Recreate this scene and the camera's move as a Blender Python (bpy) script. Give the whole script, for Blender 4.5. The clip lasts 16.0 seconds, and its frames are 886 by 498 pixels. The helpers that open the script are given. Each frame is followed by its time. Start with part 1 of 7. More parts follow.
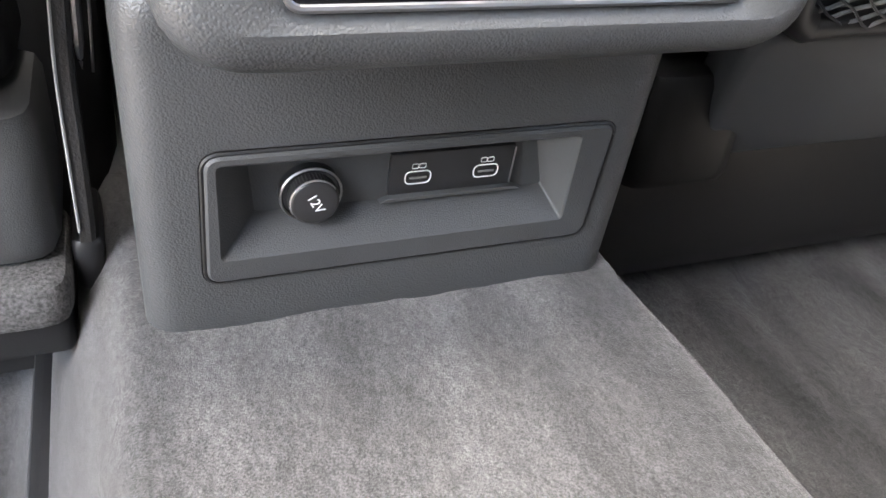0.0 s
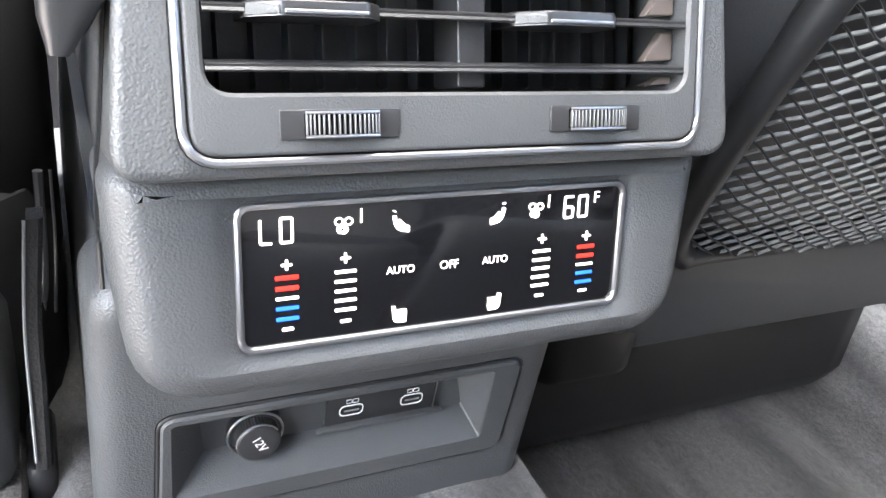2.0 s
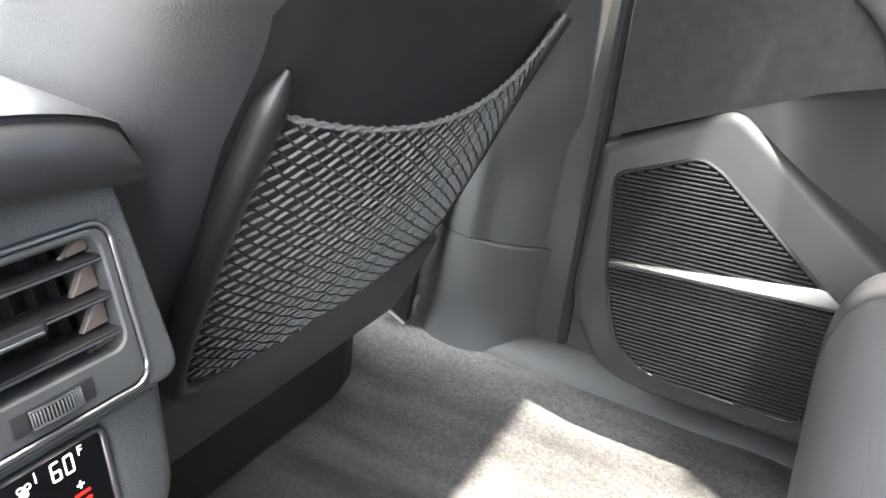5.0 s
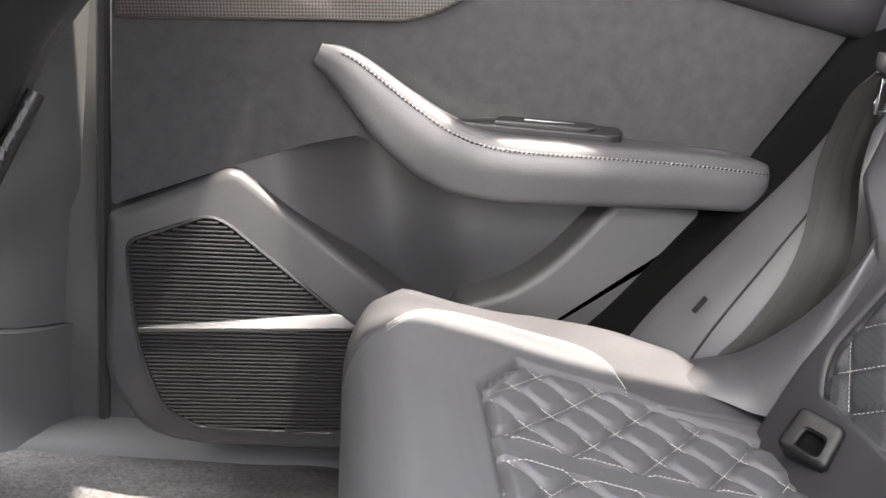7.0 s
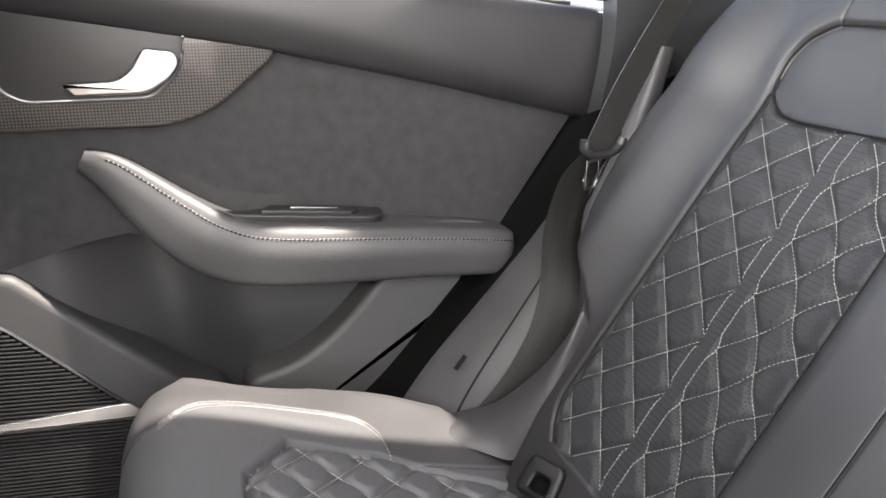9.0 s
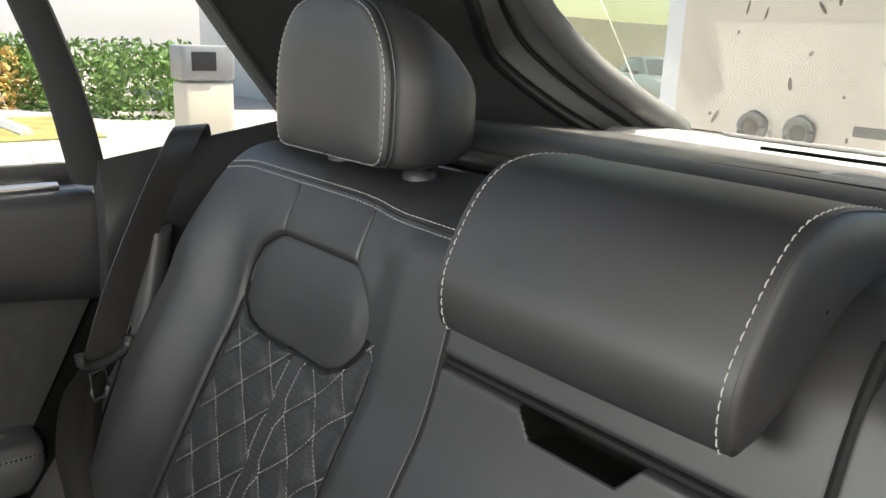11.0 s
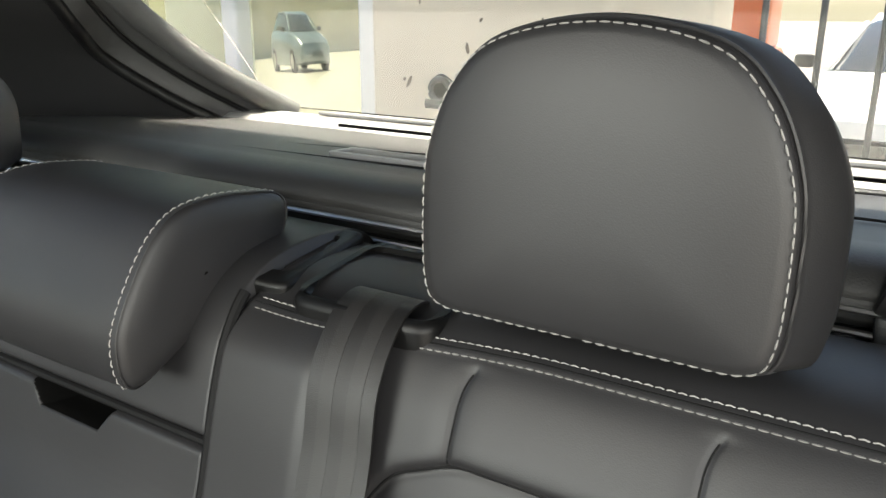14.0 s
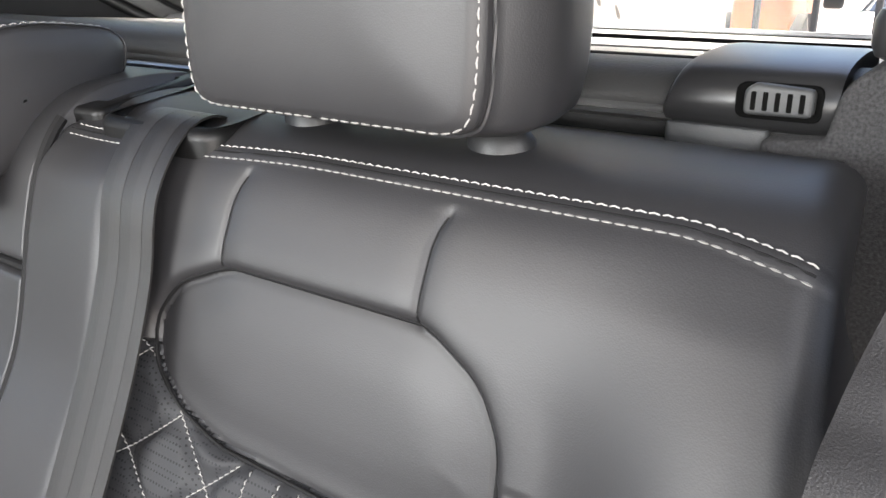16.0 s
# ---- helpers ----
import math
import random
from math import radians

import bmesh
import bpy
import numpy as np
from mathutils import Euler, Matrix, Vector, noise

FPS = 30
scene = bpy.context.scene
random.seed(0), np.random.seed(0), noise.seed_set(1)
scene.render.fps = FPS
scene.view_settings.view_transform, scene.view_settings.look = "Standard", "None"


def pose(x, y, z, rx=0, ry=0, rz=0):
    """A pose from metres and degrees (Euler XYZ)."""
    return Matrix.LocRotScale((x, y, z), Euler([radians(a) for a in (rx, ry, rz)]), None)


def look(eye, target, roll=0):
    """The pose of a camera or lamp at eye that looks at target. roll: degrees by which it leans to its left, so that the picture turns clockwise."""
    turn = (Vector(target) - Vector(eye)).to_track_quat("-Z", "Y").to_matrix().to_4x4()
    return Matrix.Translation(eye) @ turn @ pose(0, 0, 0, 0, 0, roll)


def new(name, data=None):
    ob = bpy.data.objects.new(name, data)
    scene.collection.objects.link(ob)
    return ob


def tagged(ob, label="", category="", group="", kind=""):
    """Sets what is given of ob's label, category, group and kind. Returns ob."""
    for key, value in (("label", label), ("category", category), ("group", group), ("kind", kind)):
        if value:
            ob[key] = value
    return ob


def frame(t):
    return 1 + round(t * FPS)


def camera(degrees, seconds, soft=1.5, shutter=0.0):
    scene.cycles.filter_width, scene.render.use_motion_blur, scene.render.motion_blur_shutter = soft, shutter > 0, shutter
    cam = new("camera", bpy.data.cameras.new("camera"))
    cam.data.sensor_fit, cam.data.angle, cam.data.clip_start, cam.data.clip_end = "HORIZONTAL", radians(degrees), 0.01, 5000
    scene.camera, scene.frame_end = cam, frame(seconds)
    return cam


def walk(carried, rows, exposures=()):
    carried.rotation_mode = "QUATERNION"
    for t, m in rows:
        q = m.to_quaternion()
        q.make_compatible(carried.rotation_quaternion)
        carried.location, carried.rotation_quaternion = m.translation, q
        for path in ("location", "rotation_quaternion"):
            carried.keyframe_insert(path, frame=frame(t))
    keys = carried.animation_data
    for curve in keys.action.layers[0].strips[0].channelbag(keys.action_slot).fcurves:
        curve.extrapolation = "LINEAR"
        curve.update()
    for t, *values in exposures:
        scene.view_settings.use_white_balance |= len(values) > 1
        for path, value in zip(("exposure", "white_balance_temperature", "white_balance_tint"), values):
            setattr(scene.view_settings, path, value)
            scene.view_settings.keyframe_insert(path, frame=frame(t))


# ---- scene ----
cam = camera(58.0, 16.0)
PATH = [
    (0, (-0.127, -0.239, 0.503), (0.55, 1.262, -0.632), 6.7),
    (0.5, (-0.127, -0.233, 0.507), (0.54, 1.315, -0.57), 6.0),
    (1, (-0.129, -0.241, 0.544), (0.572, 1.365, -0.42), 6.1),
    (1.5, (-0.132, -0.248, 0.569), (0.646, 1.345, -0.357), 7.3),
    (2, (-0.135, -0.248, 0.595), (0.711, 1.322, -0.31), 8.1),
    (2.5, (-0.14, -0.253, 0.626), (0.761, 1.306, -0.244), 7.5),
    (3, (-0.141, -0.254, 0.648), (0.811, 1.288, -0.197), 6.6),
    (3.5, (-0.137, -0.253, 0.669), (0.963, 1.203, -0.152), 5.4),
    (4, (-0.133, -0.253, 0.687), (1.157, 1.044, -0.122), 6.0),
    (4.5, (-0.127, -0.26, 0.697), (1.35, 0.808, -0.127), 6.4),
    (5, (-0.132, -0.274, 0.727), (1.515, 0.524, -0.08), 6.8),
    (5.2, (-0.133, -0.276, 0.741), (1.57, 0.406, -0.056), 7.1),
    (7.3, (-0.138, -0.28, 0.797), (1.722, -0.637, 0.155), 7.9),
    (7.5, (-0.145, -0.277, 0.802), (1.713, -0.658, 0.169), 7.6),
    (8, (-0.168, -0.292, 0.821), (1.692, -0.738, 0.237), 7.7),
    (8.2, (-0.176, -0.305, 0.83), (1.673, -0.819, 0.268), 7.8),
    (10.3, (-0.247, -0.48, 1.028), (1.448, -1.372, 0.453), 4.8),
    (10.5, (-0.252, -0.521, 1.051), (1.389, -1.528, 0.51), 4.8),
    (11, (-0.237, -0.563, 1.098), (1.241, -1.808, 0.582), 2.2),
    (11.5, (-0.232, -0.549, 1.118), (1.095, -1.931, 0.547), 1.5),
    (12, (-0.246, -0.529, 1.131), (1.001, -1.947, 0.471), 0.7),
    (12.5, (-0.309, -0.545, 1.136), (0.877, -2.004, 0.453), 1.0),
    (13, (-0.37, -0.57, 1.141), (0.749, -2.079, 0.455), 1.3),
    (13.5, (-0.422, -0.592, 1.144), (0.638, -2.158, 0.492), 0.7),
    (14, (-0.46, -0.608, 1.141), (0.584, -2.21, 0.554), 0.0),
    (14.5, (-0.494, -0.627, 1.124), (0.541, -2.244, 0.565), -0.3),
    (15, (-0.526, -0.638, 1.1), (0.541, -2.23, 0.528), -0.9),
    (15.5, (-0.552, -0.647, 1.081), (0.544, -2.206, 0.472), -1.2),
    (16, (-0.576, -0.664, 1.064), (0.512, -2.195, 0.376), -0.7),
]
walk(cam, [(t, look(eye, aim, roll)) for t, eye, aim, roll in PATH],
     exposures=[(0, 3.95, 6900, 12), (0.5, 4.0, 6900, 12), (1, 4.25, 6700, 11), (2, 4.3, 6600, 10), (3, 4.35, 6400, 10), (3.5, 3.95, 6400, 9), (4, 3.65, 6600, 8), (4.5, 3.5, 6600, 8), (5.2, 3.55, 6700, 8), (7.3, 3.1, 6900, 14), (8.2, 3.1, 6900, 14), (10.3, 1.25, 7200, 9), (12, 1.17, 7000, 5), (14.5, 1.12, 7200, 6), (16, 2.05, 6900, 12)])

# ---- world, sun and large lights ----
world = bpy.data.worlds.new("sky")
scene.world = world
world.use_nodes = True
_wn = world.node_tree.nodes
_sky = _wn.new("ShaderNodeTexSky")
_sky.sky_type, _sky.sun_disc = "NISHITA", False
SUN_ELEV, SUN_ROT = 70.0, 196.0
_sky.sun_elevation, _sky.sun_rotation = radians(SUN_ELEV), radians(SUN_ROT)
_bg = _wn["Background"]
_bg.inputs["Strength"].default_value = 0.12
world.node_tree.links.new(_sky.outputs[0], _bg.inputs["Color"])


def lamp(name, kind, m, energy, color=(1, 1, 1), **more):
    data = bpy.data.lights.new(name, kind)
    data.energy, data.color = energy, color
    if kind == "SUN":
        data.angle = radians(more["angle"])
    else:
        data.shape, data.size, data.size_y = "RECTANGLE", more["size"], more["size_y"]
    ob = new(name, data)
    ob.matrix_basis = m
    return ob


lamp("sun", "SUN", look((-0.95, -3.3, 9.5), (0, 0, 0)), 4.5, (1.0, 0.95, 0.88), angle=1.0)
# daylight of the open left doorways and of the windscreen
lamp("doorway_daylight", "AREA", look((-1.05, -0.40, 1.15), (0.45, -0.32, 0.42)), 5.5, (1.0, 0.985, 0.965), size=1.0, size_y=1.0)
lamp("front_window_daylight", "AREA", look((-0.86, 0.42, 1.10), (0.3, 0.25, 0.75)), 9, (1.0, 0.985, 0.965), size=0.8, size_y=0.42)
# unseen fill lamp added under the headliner to brighten cushions and lid
lamp("roof_fill", "AREA", pose(0.0, 0.0, 1.43), 4.0, (1.0, 0.985, 0.965), size=0.66, size_y=0.70)
lamp("windscreen_daylight", "AREA", look((0.36, 0.93, 1.16), (0.20, -0.6, 0.92)), 13, (0.92, 0.97, 1.0), size=0.8, size_y=0.5)


# ---- materials ----
def mat(name, color, rough=0.5, metal=0.0, grain=0.0, scale=400.0, var=0.0, vscale=6.0, coat=0.0, sheen=0.0, dots=0.0,
        dot_scale=400.0, emit=0.0, bump_kind="noise", spec=0.5, color2=None, rvar=0.0):
    """A procedural surface: base colour with slow stains (var) and a fine relief (grain at scale)."""
    m = bpy.data.materials.new(name)
    m.use_nodes = True
    nt = m.node_tree
    b = nt.nodes["Principled BSDF"]
    b.inputs["Roughness"].default_value, b.inputs["Metallic"].default_value = rough, metal
    b.inputs["Specular IOR Level"].default_value = spec
    b.inputs["Coat Weight"].default_value = coat
    b.inputs["Sheen Weight"].default_value = sheen
    b.inputs["Sheen Roughness"].default_value = 0.4
    tc = nt.nodes.new("ShaderNodeTexCoord")
    src = None
    c1 = (*color, 1)
    if var > 0 or color2:
        n = nt.nodes.new("ShaderNodeTexNoise")
        n.inputs["Scale"].default_value, n.inputs["Detail"].default_value = vscale, 6
        nt.links.new(tc.outputs["Object"], n.inputs["Vector"])
        mr = nt.nodes.new("ShaderNodeMapRange")
        mr.inputs["From Min"].default_value, mr.inputs["From Max"].default_value = 0.3, 0.7
        nt.links.new(n.outputs["Fac"], mr.inputs["Value"])
        mix = nt.nodes.new("ShaderNodeMix")
        mix.data_type = "RGBA"
        mix.inputs[6].default_value = (*[max(0, c * (1 - var)) for c in color], 1)
        mix.inputs[7].default_value = (*(color2 or [min(1, c * (1 + var)) for c in color]), 1)
        nt.links.new(mr.outputs["Result"], mix.inputs[0])
        src = mix.outputs[2]
        if rvar > 0:
            rr = nt.nodes.new("ShaderNodeMapRange")
            rr.inputs["To Min"].default_value, rr.inputs["To Max"].default_value = rough - rvar, rough + rvar
            nt.links.new(n.outputs["Fac"], rr.inputs["Value"])
            nt.links.new(rr.outputs["Result"], b.inputs["Roughness"])
    if dots > 0:
        v = nt.nodes.new("ShaderNodeTexVoronoi")
        v.inputs["Scale"].default_value, v.inputs["Randomness"].default_value = dot_scale, 0.0
        nt.links.new(tc.outputs["Object"], v.inputs["Vector"])
        st = nt.nodes.new("ShaderNodeMath")
        st.operation, st.inputs[1].default_value = "LESS_THAN", 0.3
        nt.links.new(v.outputs["Distance"], st.inputs[0])
        mul = nt.nodes.new("ShaderNodeMath")
        mul.operation, mul.inputs[1].default_value = "MULTIPLY", dots
        nt.links.new(st.outputs[0], mul.inputs[0])
        mix2 = nt.nodes.new("ShaderNodeMix")
        mix2.data_type = "RGBA"
        nt.links.new(mul.outputs[0], mix2.inputs[0])
        if src:
            nt.links.new(src, mix2.inputs[6])
        else:
            mix2.inputs[6].default_value = c1
        mix2.inputs[7].default_value = (0.004, 0.004, 0.005, 1)
        src = mix2.outputs[2]
    if src:
        nt.links.new(src, b.inputs["Base Color"])
    else:
        b.inputs["Base Color"].default_value = c1
    if grain > 0:
        if bump_kind == "leather":
            t = nt.nodes.new("ShaderNodeTexVoronoi")
            t.feature = "SMOOTH_F1"
            t.inputs["Scale"].default_value = scale
            out = t.outputs["Distance"]
        else:
            t = nt.nodes.new("ShaderNodeTexNoise")
            t.inputs["Scale"].default_value, t.inputs["Detail"].default_value = scale, 3
            out = t.outputs["Fac"]
        nt.links.new(tc.outputs["Object"], t.inputs["Vector"])
        bp = nt.nodes.new("ShaderNodeBump")
        bp.inputs["Strength"].default_value, bp.inputs["Distance"].default_value = min(1.0, grain), 0.0006
        nt.links.new(out, bp.inputs["Height"])
        nt.links.new(bp.outputs[0], b.inputs["Normal"])
    if emit > 0:
        b.inputs["Emission Color"].default_value = c1
        b.inputs["Emission Strength"].default_value = emit
    return m


LEATHER = mat("black_leather", (0.0190, 0.0187, 0.0202), 0.48, spec=0.52, grain=0.10, scale=1500, bump_kind="leather", var=0.15, vscale=9, rvar=0.06)
# lighter copy of LEATHER with the sunlight put into its colour
CUSHION = mat("sunlit_black_leather", (0.043, 0.0425, 0.0445), 0.46, spec=0.45, grain=0.3, scale=1100, bump_kind="leather", var=0.15, vscale=9, rvar=0.06)
QUILT = mat("perforated_leather", (0.0280, 0.0287, 0.0312), 0.58, spec=0.22, grain=0.1, scale=1500, bump_kind="leather", dots=0.8, dot_scale=420)
SOFT = mat("soft_touch_plastic", (0.0580, 0.0595, 0.0610), 0.46, grain=0.55, scale=1050, bump_kind="leather", var=0.1, vscale=12, rvar=0.05)
PLASTIC = mat("grained_plastic", (0.0520, 0.0535, 0.0550), 0.5, grain=0.5, scale=1200, var=0.12, vscale=15, rvar=0.06)
DARK = mat("dark_plastic", (0.0130, 0.0130, 0.0138), 0.45, grain=0.2, scale=900)
SATIN = mat("satin_black_plastic", (0.0220, 0.0220, 0.0230), 0.32, grain=0.08, scale=700)
GLOSS = mat("gloss_black_glass", (0.006, 0.006, 0.007), 0.08, coat=0.3)
CHROME = mat("satin_chrome", (0.3400, 0.3400, 0.3500), 0.38, metal=1.0, grain=0.05, scale=500)
GLINT_TONE = mat("warm_glint", (0.1500, 0.1200, 0.1050), 0.5, metal=0.25, grain=0.05, scale=500)
ALU = mat("brushed_aluminium", (0.48, 0.475, 0.47), 0.32, metal=1.0, grain=0.1, scale=800)
THREAD = mat("pale_grey_thread", (0.3200, 0.3120, 0.3000), 0.7, grain=0.4, scale=3000)
# LEATHER brightened: light on the front seat backs is put into the colour
SEATBACK = mat("lit_seat_leather", (0.0780, 0.0780, 0.0810), 0.46, grain=0.35, scale=900, bump_kind="leather", var=0.12, vscale=14, rvar=0.05)
# near-black for seams and for painted shade in joints and gaps
SEAM = mat("sewn_joint", (0.006, 0.006, 0.0065), 0.7, spec=0.2)
ALCANTARA = mat("grey_microsuede", (0.0270, 0.0270, 0.0283), 0.95, grain=0.5, scale=900, var=0.2, vscale=55, sheen=0.2)
CARPET = mat("grey_carpet", (0.092, 0.089, 0.088), 0.97, grain=1.0, scale=1300, var=0.0, sheen=0.2)
_nt = CARPET.node_tree
_nt.nodes["Bump"].inputs["Distance"].default_value = 0.0008
_tc = _nt.nodes.new("ShaderNodeTexCoord")
_cols = []
for _scale, _stretch, _lo, _hi in ((900.0, (1, 1, 1), 0.45, 1.6), (15.0, (1.0, 0.20, 1), 0.28, 1.6), (330.0, (1, 0.45, 1), 0.72, 1.3)):
    _mp, _nz, _mr = _nt.nodes.new("ShaderNodeMapping"), _nt.nodes.new("ShaderNodeTexNoise"), _nt.nodes.new("ShaderNodeMapRange")
    _mp.inputs["Scale"].default_value, _mp.inputs["Rotation"].default_value = _stretch, (0, 0, 0.5)
    _nz.inputs["Scale"].default_value, _nz.inputs["Detail"].default_value = _scale, 4
    _mr.inputs["From Min"].default_value, _mr.inputs["From Max"].default_value = 0.3, 0.7
    _mr.inputs["To Min"].default_value, _mr.inputs["To Max"].default_value = _lo, _hi
    _nt.links.new(_tc.outputs["Object"], _mp.inputs["Vector"])
    _nt.links.new(_mp.outputs[0], _nz.inputs["Vector"])
    _nt.links.new(_nz.outputs["Fac"], _mr.inputs["Value"])
    _cols.append(_mr.outputs["Result"])
_m1, _m2, _vm = _nt.nodes.new("ShaderNodeMath"), _nt.nodes.new("ShaderNodeMath"), _nt.nodes.new("ShaderNodeVectorMath")
_m1.operation = _m2.operation = "MULTIPLY"
_vm.operation, _vm.inputs[0].default_value = "SCALE", (0.070, 0.067, 0.066)
_nt.links.new(_cols[0], _m1.inputs[0])
_nt.links.new(_cols[1], _m1.inputs[1])
_nt.links.new(_m1.outputs[0], _m2.inputs[0])
_nt.links.new(_cols[2], _m2.inputs[1])
_nt.links.new(_m2.outputs[0], _vm.inputs["Scale"])
_nt.links.new(_vm.outputs[0], _nt.nodes["Principled BSDF"].inputs["Base Color"])
BELT = mat("woven_belt", (0.0260, 0.0250, 0.0250), 0.36, spec=0.7, grain=0.35, scale=1500, var=0.1, vscale=40)
# the belt's lower strap: BELT darkened, with the shade put into the colour
SLACK = mat("shaded_olive_webbing", (0.0060, 0.0058, 0.0050), 0.5, spec=0.3, grain=0.5, scale=1800, var=0.15, vscale=60)
SLACK_STRIPE = mat("shaded_olive_rib", (0.0085, 0.0082, 0.0070), 0.5, spec=0.3, grain=0.5, scale=1800)
BLACK = mat("black_moulded_plastic", (0.0060, 0.0060, 0.0062), 0.42, spec=0.3, grain=0.2, scale=900)
DOOR_TRIM = mat("charcoal_door_plastic", (0.0300, 0.0300, 0.0310), 0.5, grain=0.5, scale=1200, var=0.12, vscale=15, rvar=0.06)
SEATRAIL = mat("coarse_black_bracket_plastic", (0.0210, 0.0200, 0.0195), 0.5, grain=1.0, scale=420)
RAIL_CARPET = mat("coarse_grey_rail_carpet", (0.0800, 0.0780, 0.0770), 0.97, grain=1.0, scale=600, var=0.6, vscale=520)
COVER = mat("woven_cover_cloth", (0.0400, 0.0400, 0.0400), 0.5, grain=0.5, scale=700, var=0.1, vscale=9)
HEADLINER = mat("black_headliner", (0.0140, 0.0140, 0.0145), 0.95, grain=0.4, scale=900, spec=0.2)
LEDGE = mat("pale_ledge_plastic", (0.2800, 0.2800, 0.2800), 0.35, grain=0.2, scale=900, var=0.08, vscale=8)
LAWN = mat("dry_lawn", (0.28, 0.25, 0.08), 0.95, grain=0.8, scale=60, var=0.3, vscale=3)
TYRE = mat("tyre_rubber", (0.02, 0.02, 0.02), 0.8, grain=0.3, scale=90)
CARGLASS = mat("dark_car_glass", (0.03, 0.035, 0.04), 0.05, coat=0.5)
SILVER = mat("silver_car_paint", (0.28, 0.31, 0.33), 0.3, metal=0.6, coat=0.5)
ORANGE = mat("orange_paint", (0.62, 0.16, 0.05), 0.4, coat=0.3)
TRIM = mat("pillar_trim", (0.0500, 0.0500, 0.0500), 0.55, grain=0.3, scale=1200, var=0.1, vscale=8)
# near-black that puts shade into the colour of hollows, slots and gaps
VOID = mat("shade_black", (0.004, 0.004, 0.004), 0.9, spec=0.05)
PALE_CORD = mat("grey_net_yarn", (0.1700, 0.1700, 0.1640), 0.6, grain=0.6, scale=2500)
COARSE = mat("coarse_black_felt", (0.0340, 0.0335, 0.0350), 0.95, grain=1.0, scale=700, var=0.5, vscale=650)
DULL_METAL = mat("dull_ribbed_metal", (0.22, 0.22, 0.22), 0.45, metal=0.8)
WHITE_GLOW = mat("white_symbols", (1.0, 0.90, 0.86), 0.5, emit=0.2)
RED_GLOW = mat("red_bars", (1.0, 0.02, 0.012), 0.5, emit=0.13)
BLUE_GLOW = mat("blue_bars", (0.012, 0.10, 1.0), 0.5, emit=0.15)
GROUND = mat("paving", (0.42, 0.37, 0.33), 0.9, grain=0.6, scale=60, var=0.12, vscale=0.8)
WALL = mat("painted_wall", (0.70, 0.62, 0.50), 0.85, grain=0.3, scale=90, var=0.06, vscale=1.5)
WHITE = mat("white_paint", (0.78, 0.77, 0.75), 0.5, grain=0.1, scale=60, var=0.04)
BUSH = mat("shrub_leaves", (0.1300, 0.2200, 0.0600), 0.7, var=0.5, vscale=3, spec=0.2)
BUSH2 = mat("golden_grass", (0.6000, 0.4000, 0.1400), 0.8, var=0.4, vscale=5, spec=0.2)


def glass_mat(name, tint=(1, 1, 1), rough=0.0):
    m = bpy.data.materials.new(name)
    m.use_nodes = True
    b = m.node_tree.nodes["Principled BSDF"]
    b.inputs["Base Color"].default_value = (*tint, 1)
    b.inputs["Roughness"].default_value, b.inputs["IOR"].default_value = rough, 1.45
    b.inputs["Transmission Weight"].default_value = 1.0
    return m


GLASS = glass_mat("tinted_glass", (0.955, 0.975, 0.955))
# olive tint stands in for the lawn's reflection on the storefront
SHOPGLASS = glass_mat("reflection_tinted_glass", (0.62, 0.66, 0.50))


# ---- mesh helpers ----
def mesh(name, verts, faces, material, parent=None, label="", sharp=38, smooth=True, fix=True):
    me = bpy.data.meshes.new(name)
    me.from_pydata([tuple(map(float, v)) for v in verts], [], faces)
    me.materials.append(material)
    if fix:
        bm = bmesh.new()
        bm.from_mesh(me)
        bmesh.ops.recalc_face_normals(bm, faces=bm.faces)
        bm.to_mesh(me)
        bm.free()
    if smooth:
        me.polygons.foreach_set("use_smooth", [True] * len(me.polygons))
        me.set_sharp_from_angle(angle=radians(sharp))
    ob = new(name, me)
    if parent is not None:
        ob.parent = parent
    if label:
        tagged(ob, label)
    return ob


def thing(name, label, category, kind="", group="", at=(0, 0, 0)):
    ob = new(name)
    ob.empty_display_size = 0.05
    ob.location = at
    return tagged(ob, label, category, group, kind)


def grid_faces(nu, nv, wrap_u=False, wrap_v=False, base=0):
    out = []
    for i in range(nu if wrap_u else nu - 1):
        for j in range(nv if wrap_v else nv - 1):
            a, b = i * nv + j, ((i + 1) % nu) * nv + j
            c, d = ((i + 1) % nu) * nv + (j + 1) % nv, i * nv + (j + 1) % nv
            out.append((base + a, base + b, base + c, base + d))
    return out


def loft(rings, cap=True):
    """Closed rings of equal count joined one after the other."""
    n = len(rings[0])
    verts = [p for r in rings for p in r]
    faces = grid_faces(len(rings), n, wrap_v=True)
    if cap:
        faces += [tuple(range(n)), tuple(range((len(rings) - 1) * n, len(rings) * n))]
    return verts, faces


def sheet(front, back):
    """Two point grids (nu, nv, 3) closed into one body."""
    nu, nv = front.shape[:2]
    verts = list(front.reshape(-1, 3)) + list(back.reshape(-1, 3))
    k = nu * nv
    faces = grid_faces(nu, nv) + grid_faces(nu, nv, base=k)
    rim = [i * nv for i in range(nu)] + [(nu - 1) * nv + j for j in range(1, nv)] + [i * nv + nv - 1 for i in range(nu - 2, -1, -1)] + list(range(nv - 2, 0, -1))
    for a, b in zip(rim, rim[1:] + rim[:1]):
        faces.append((a, b, b + k, a + k))
    return verts, faces


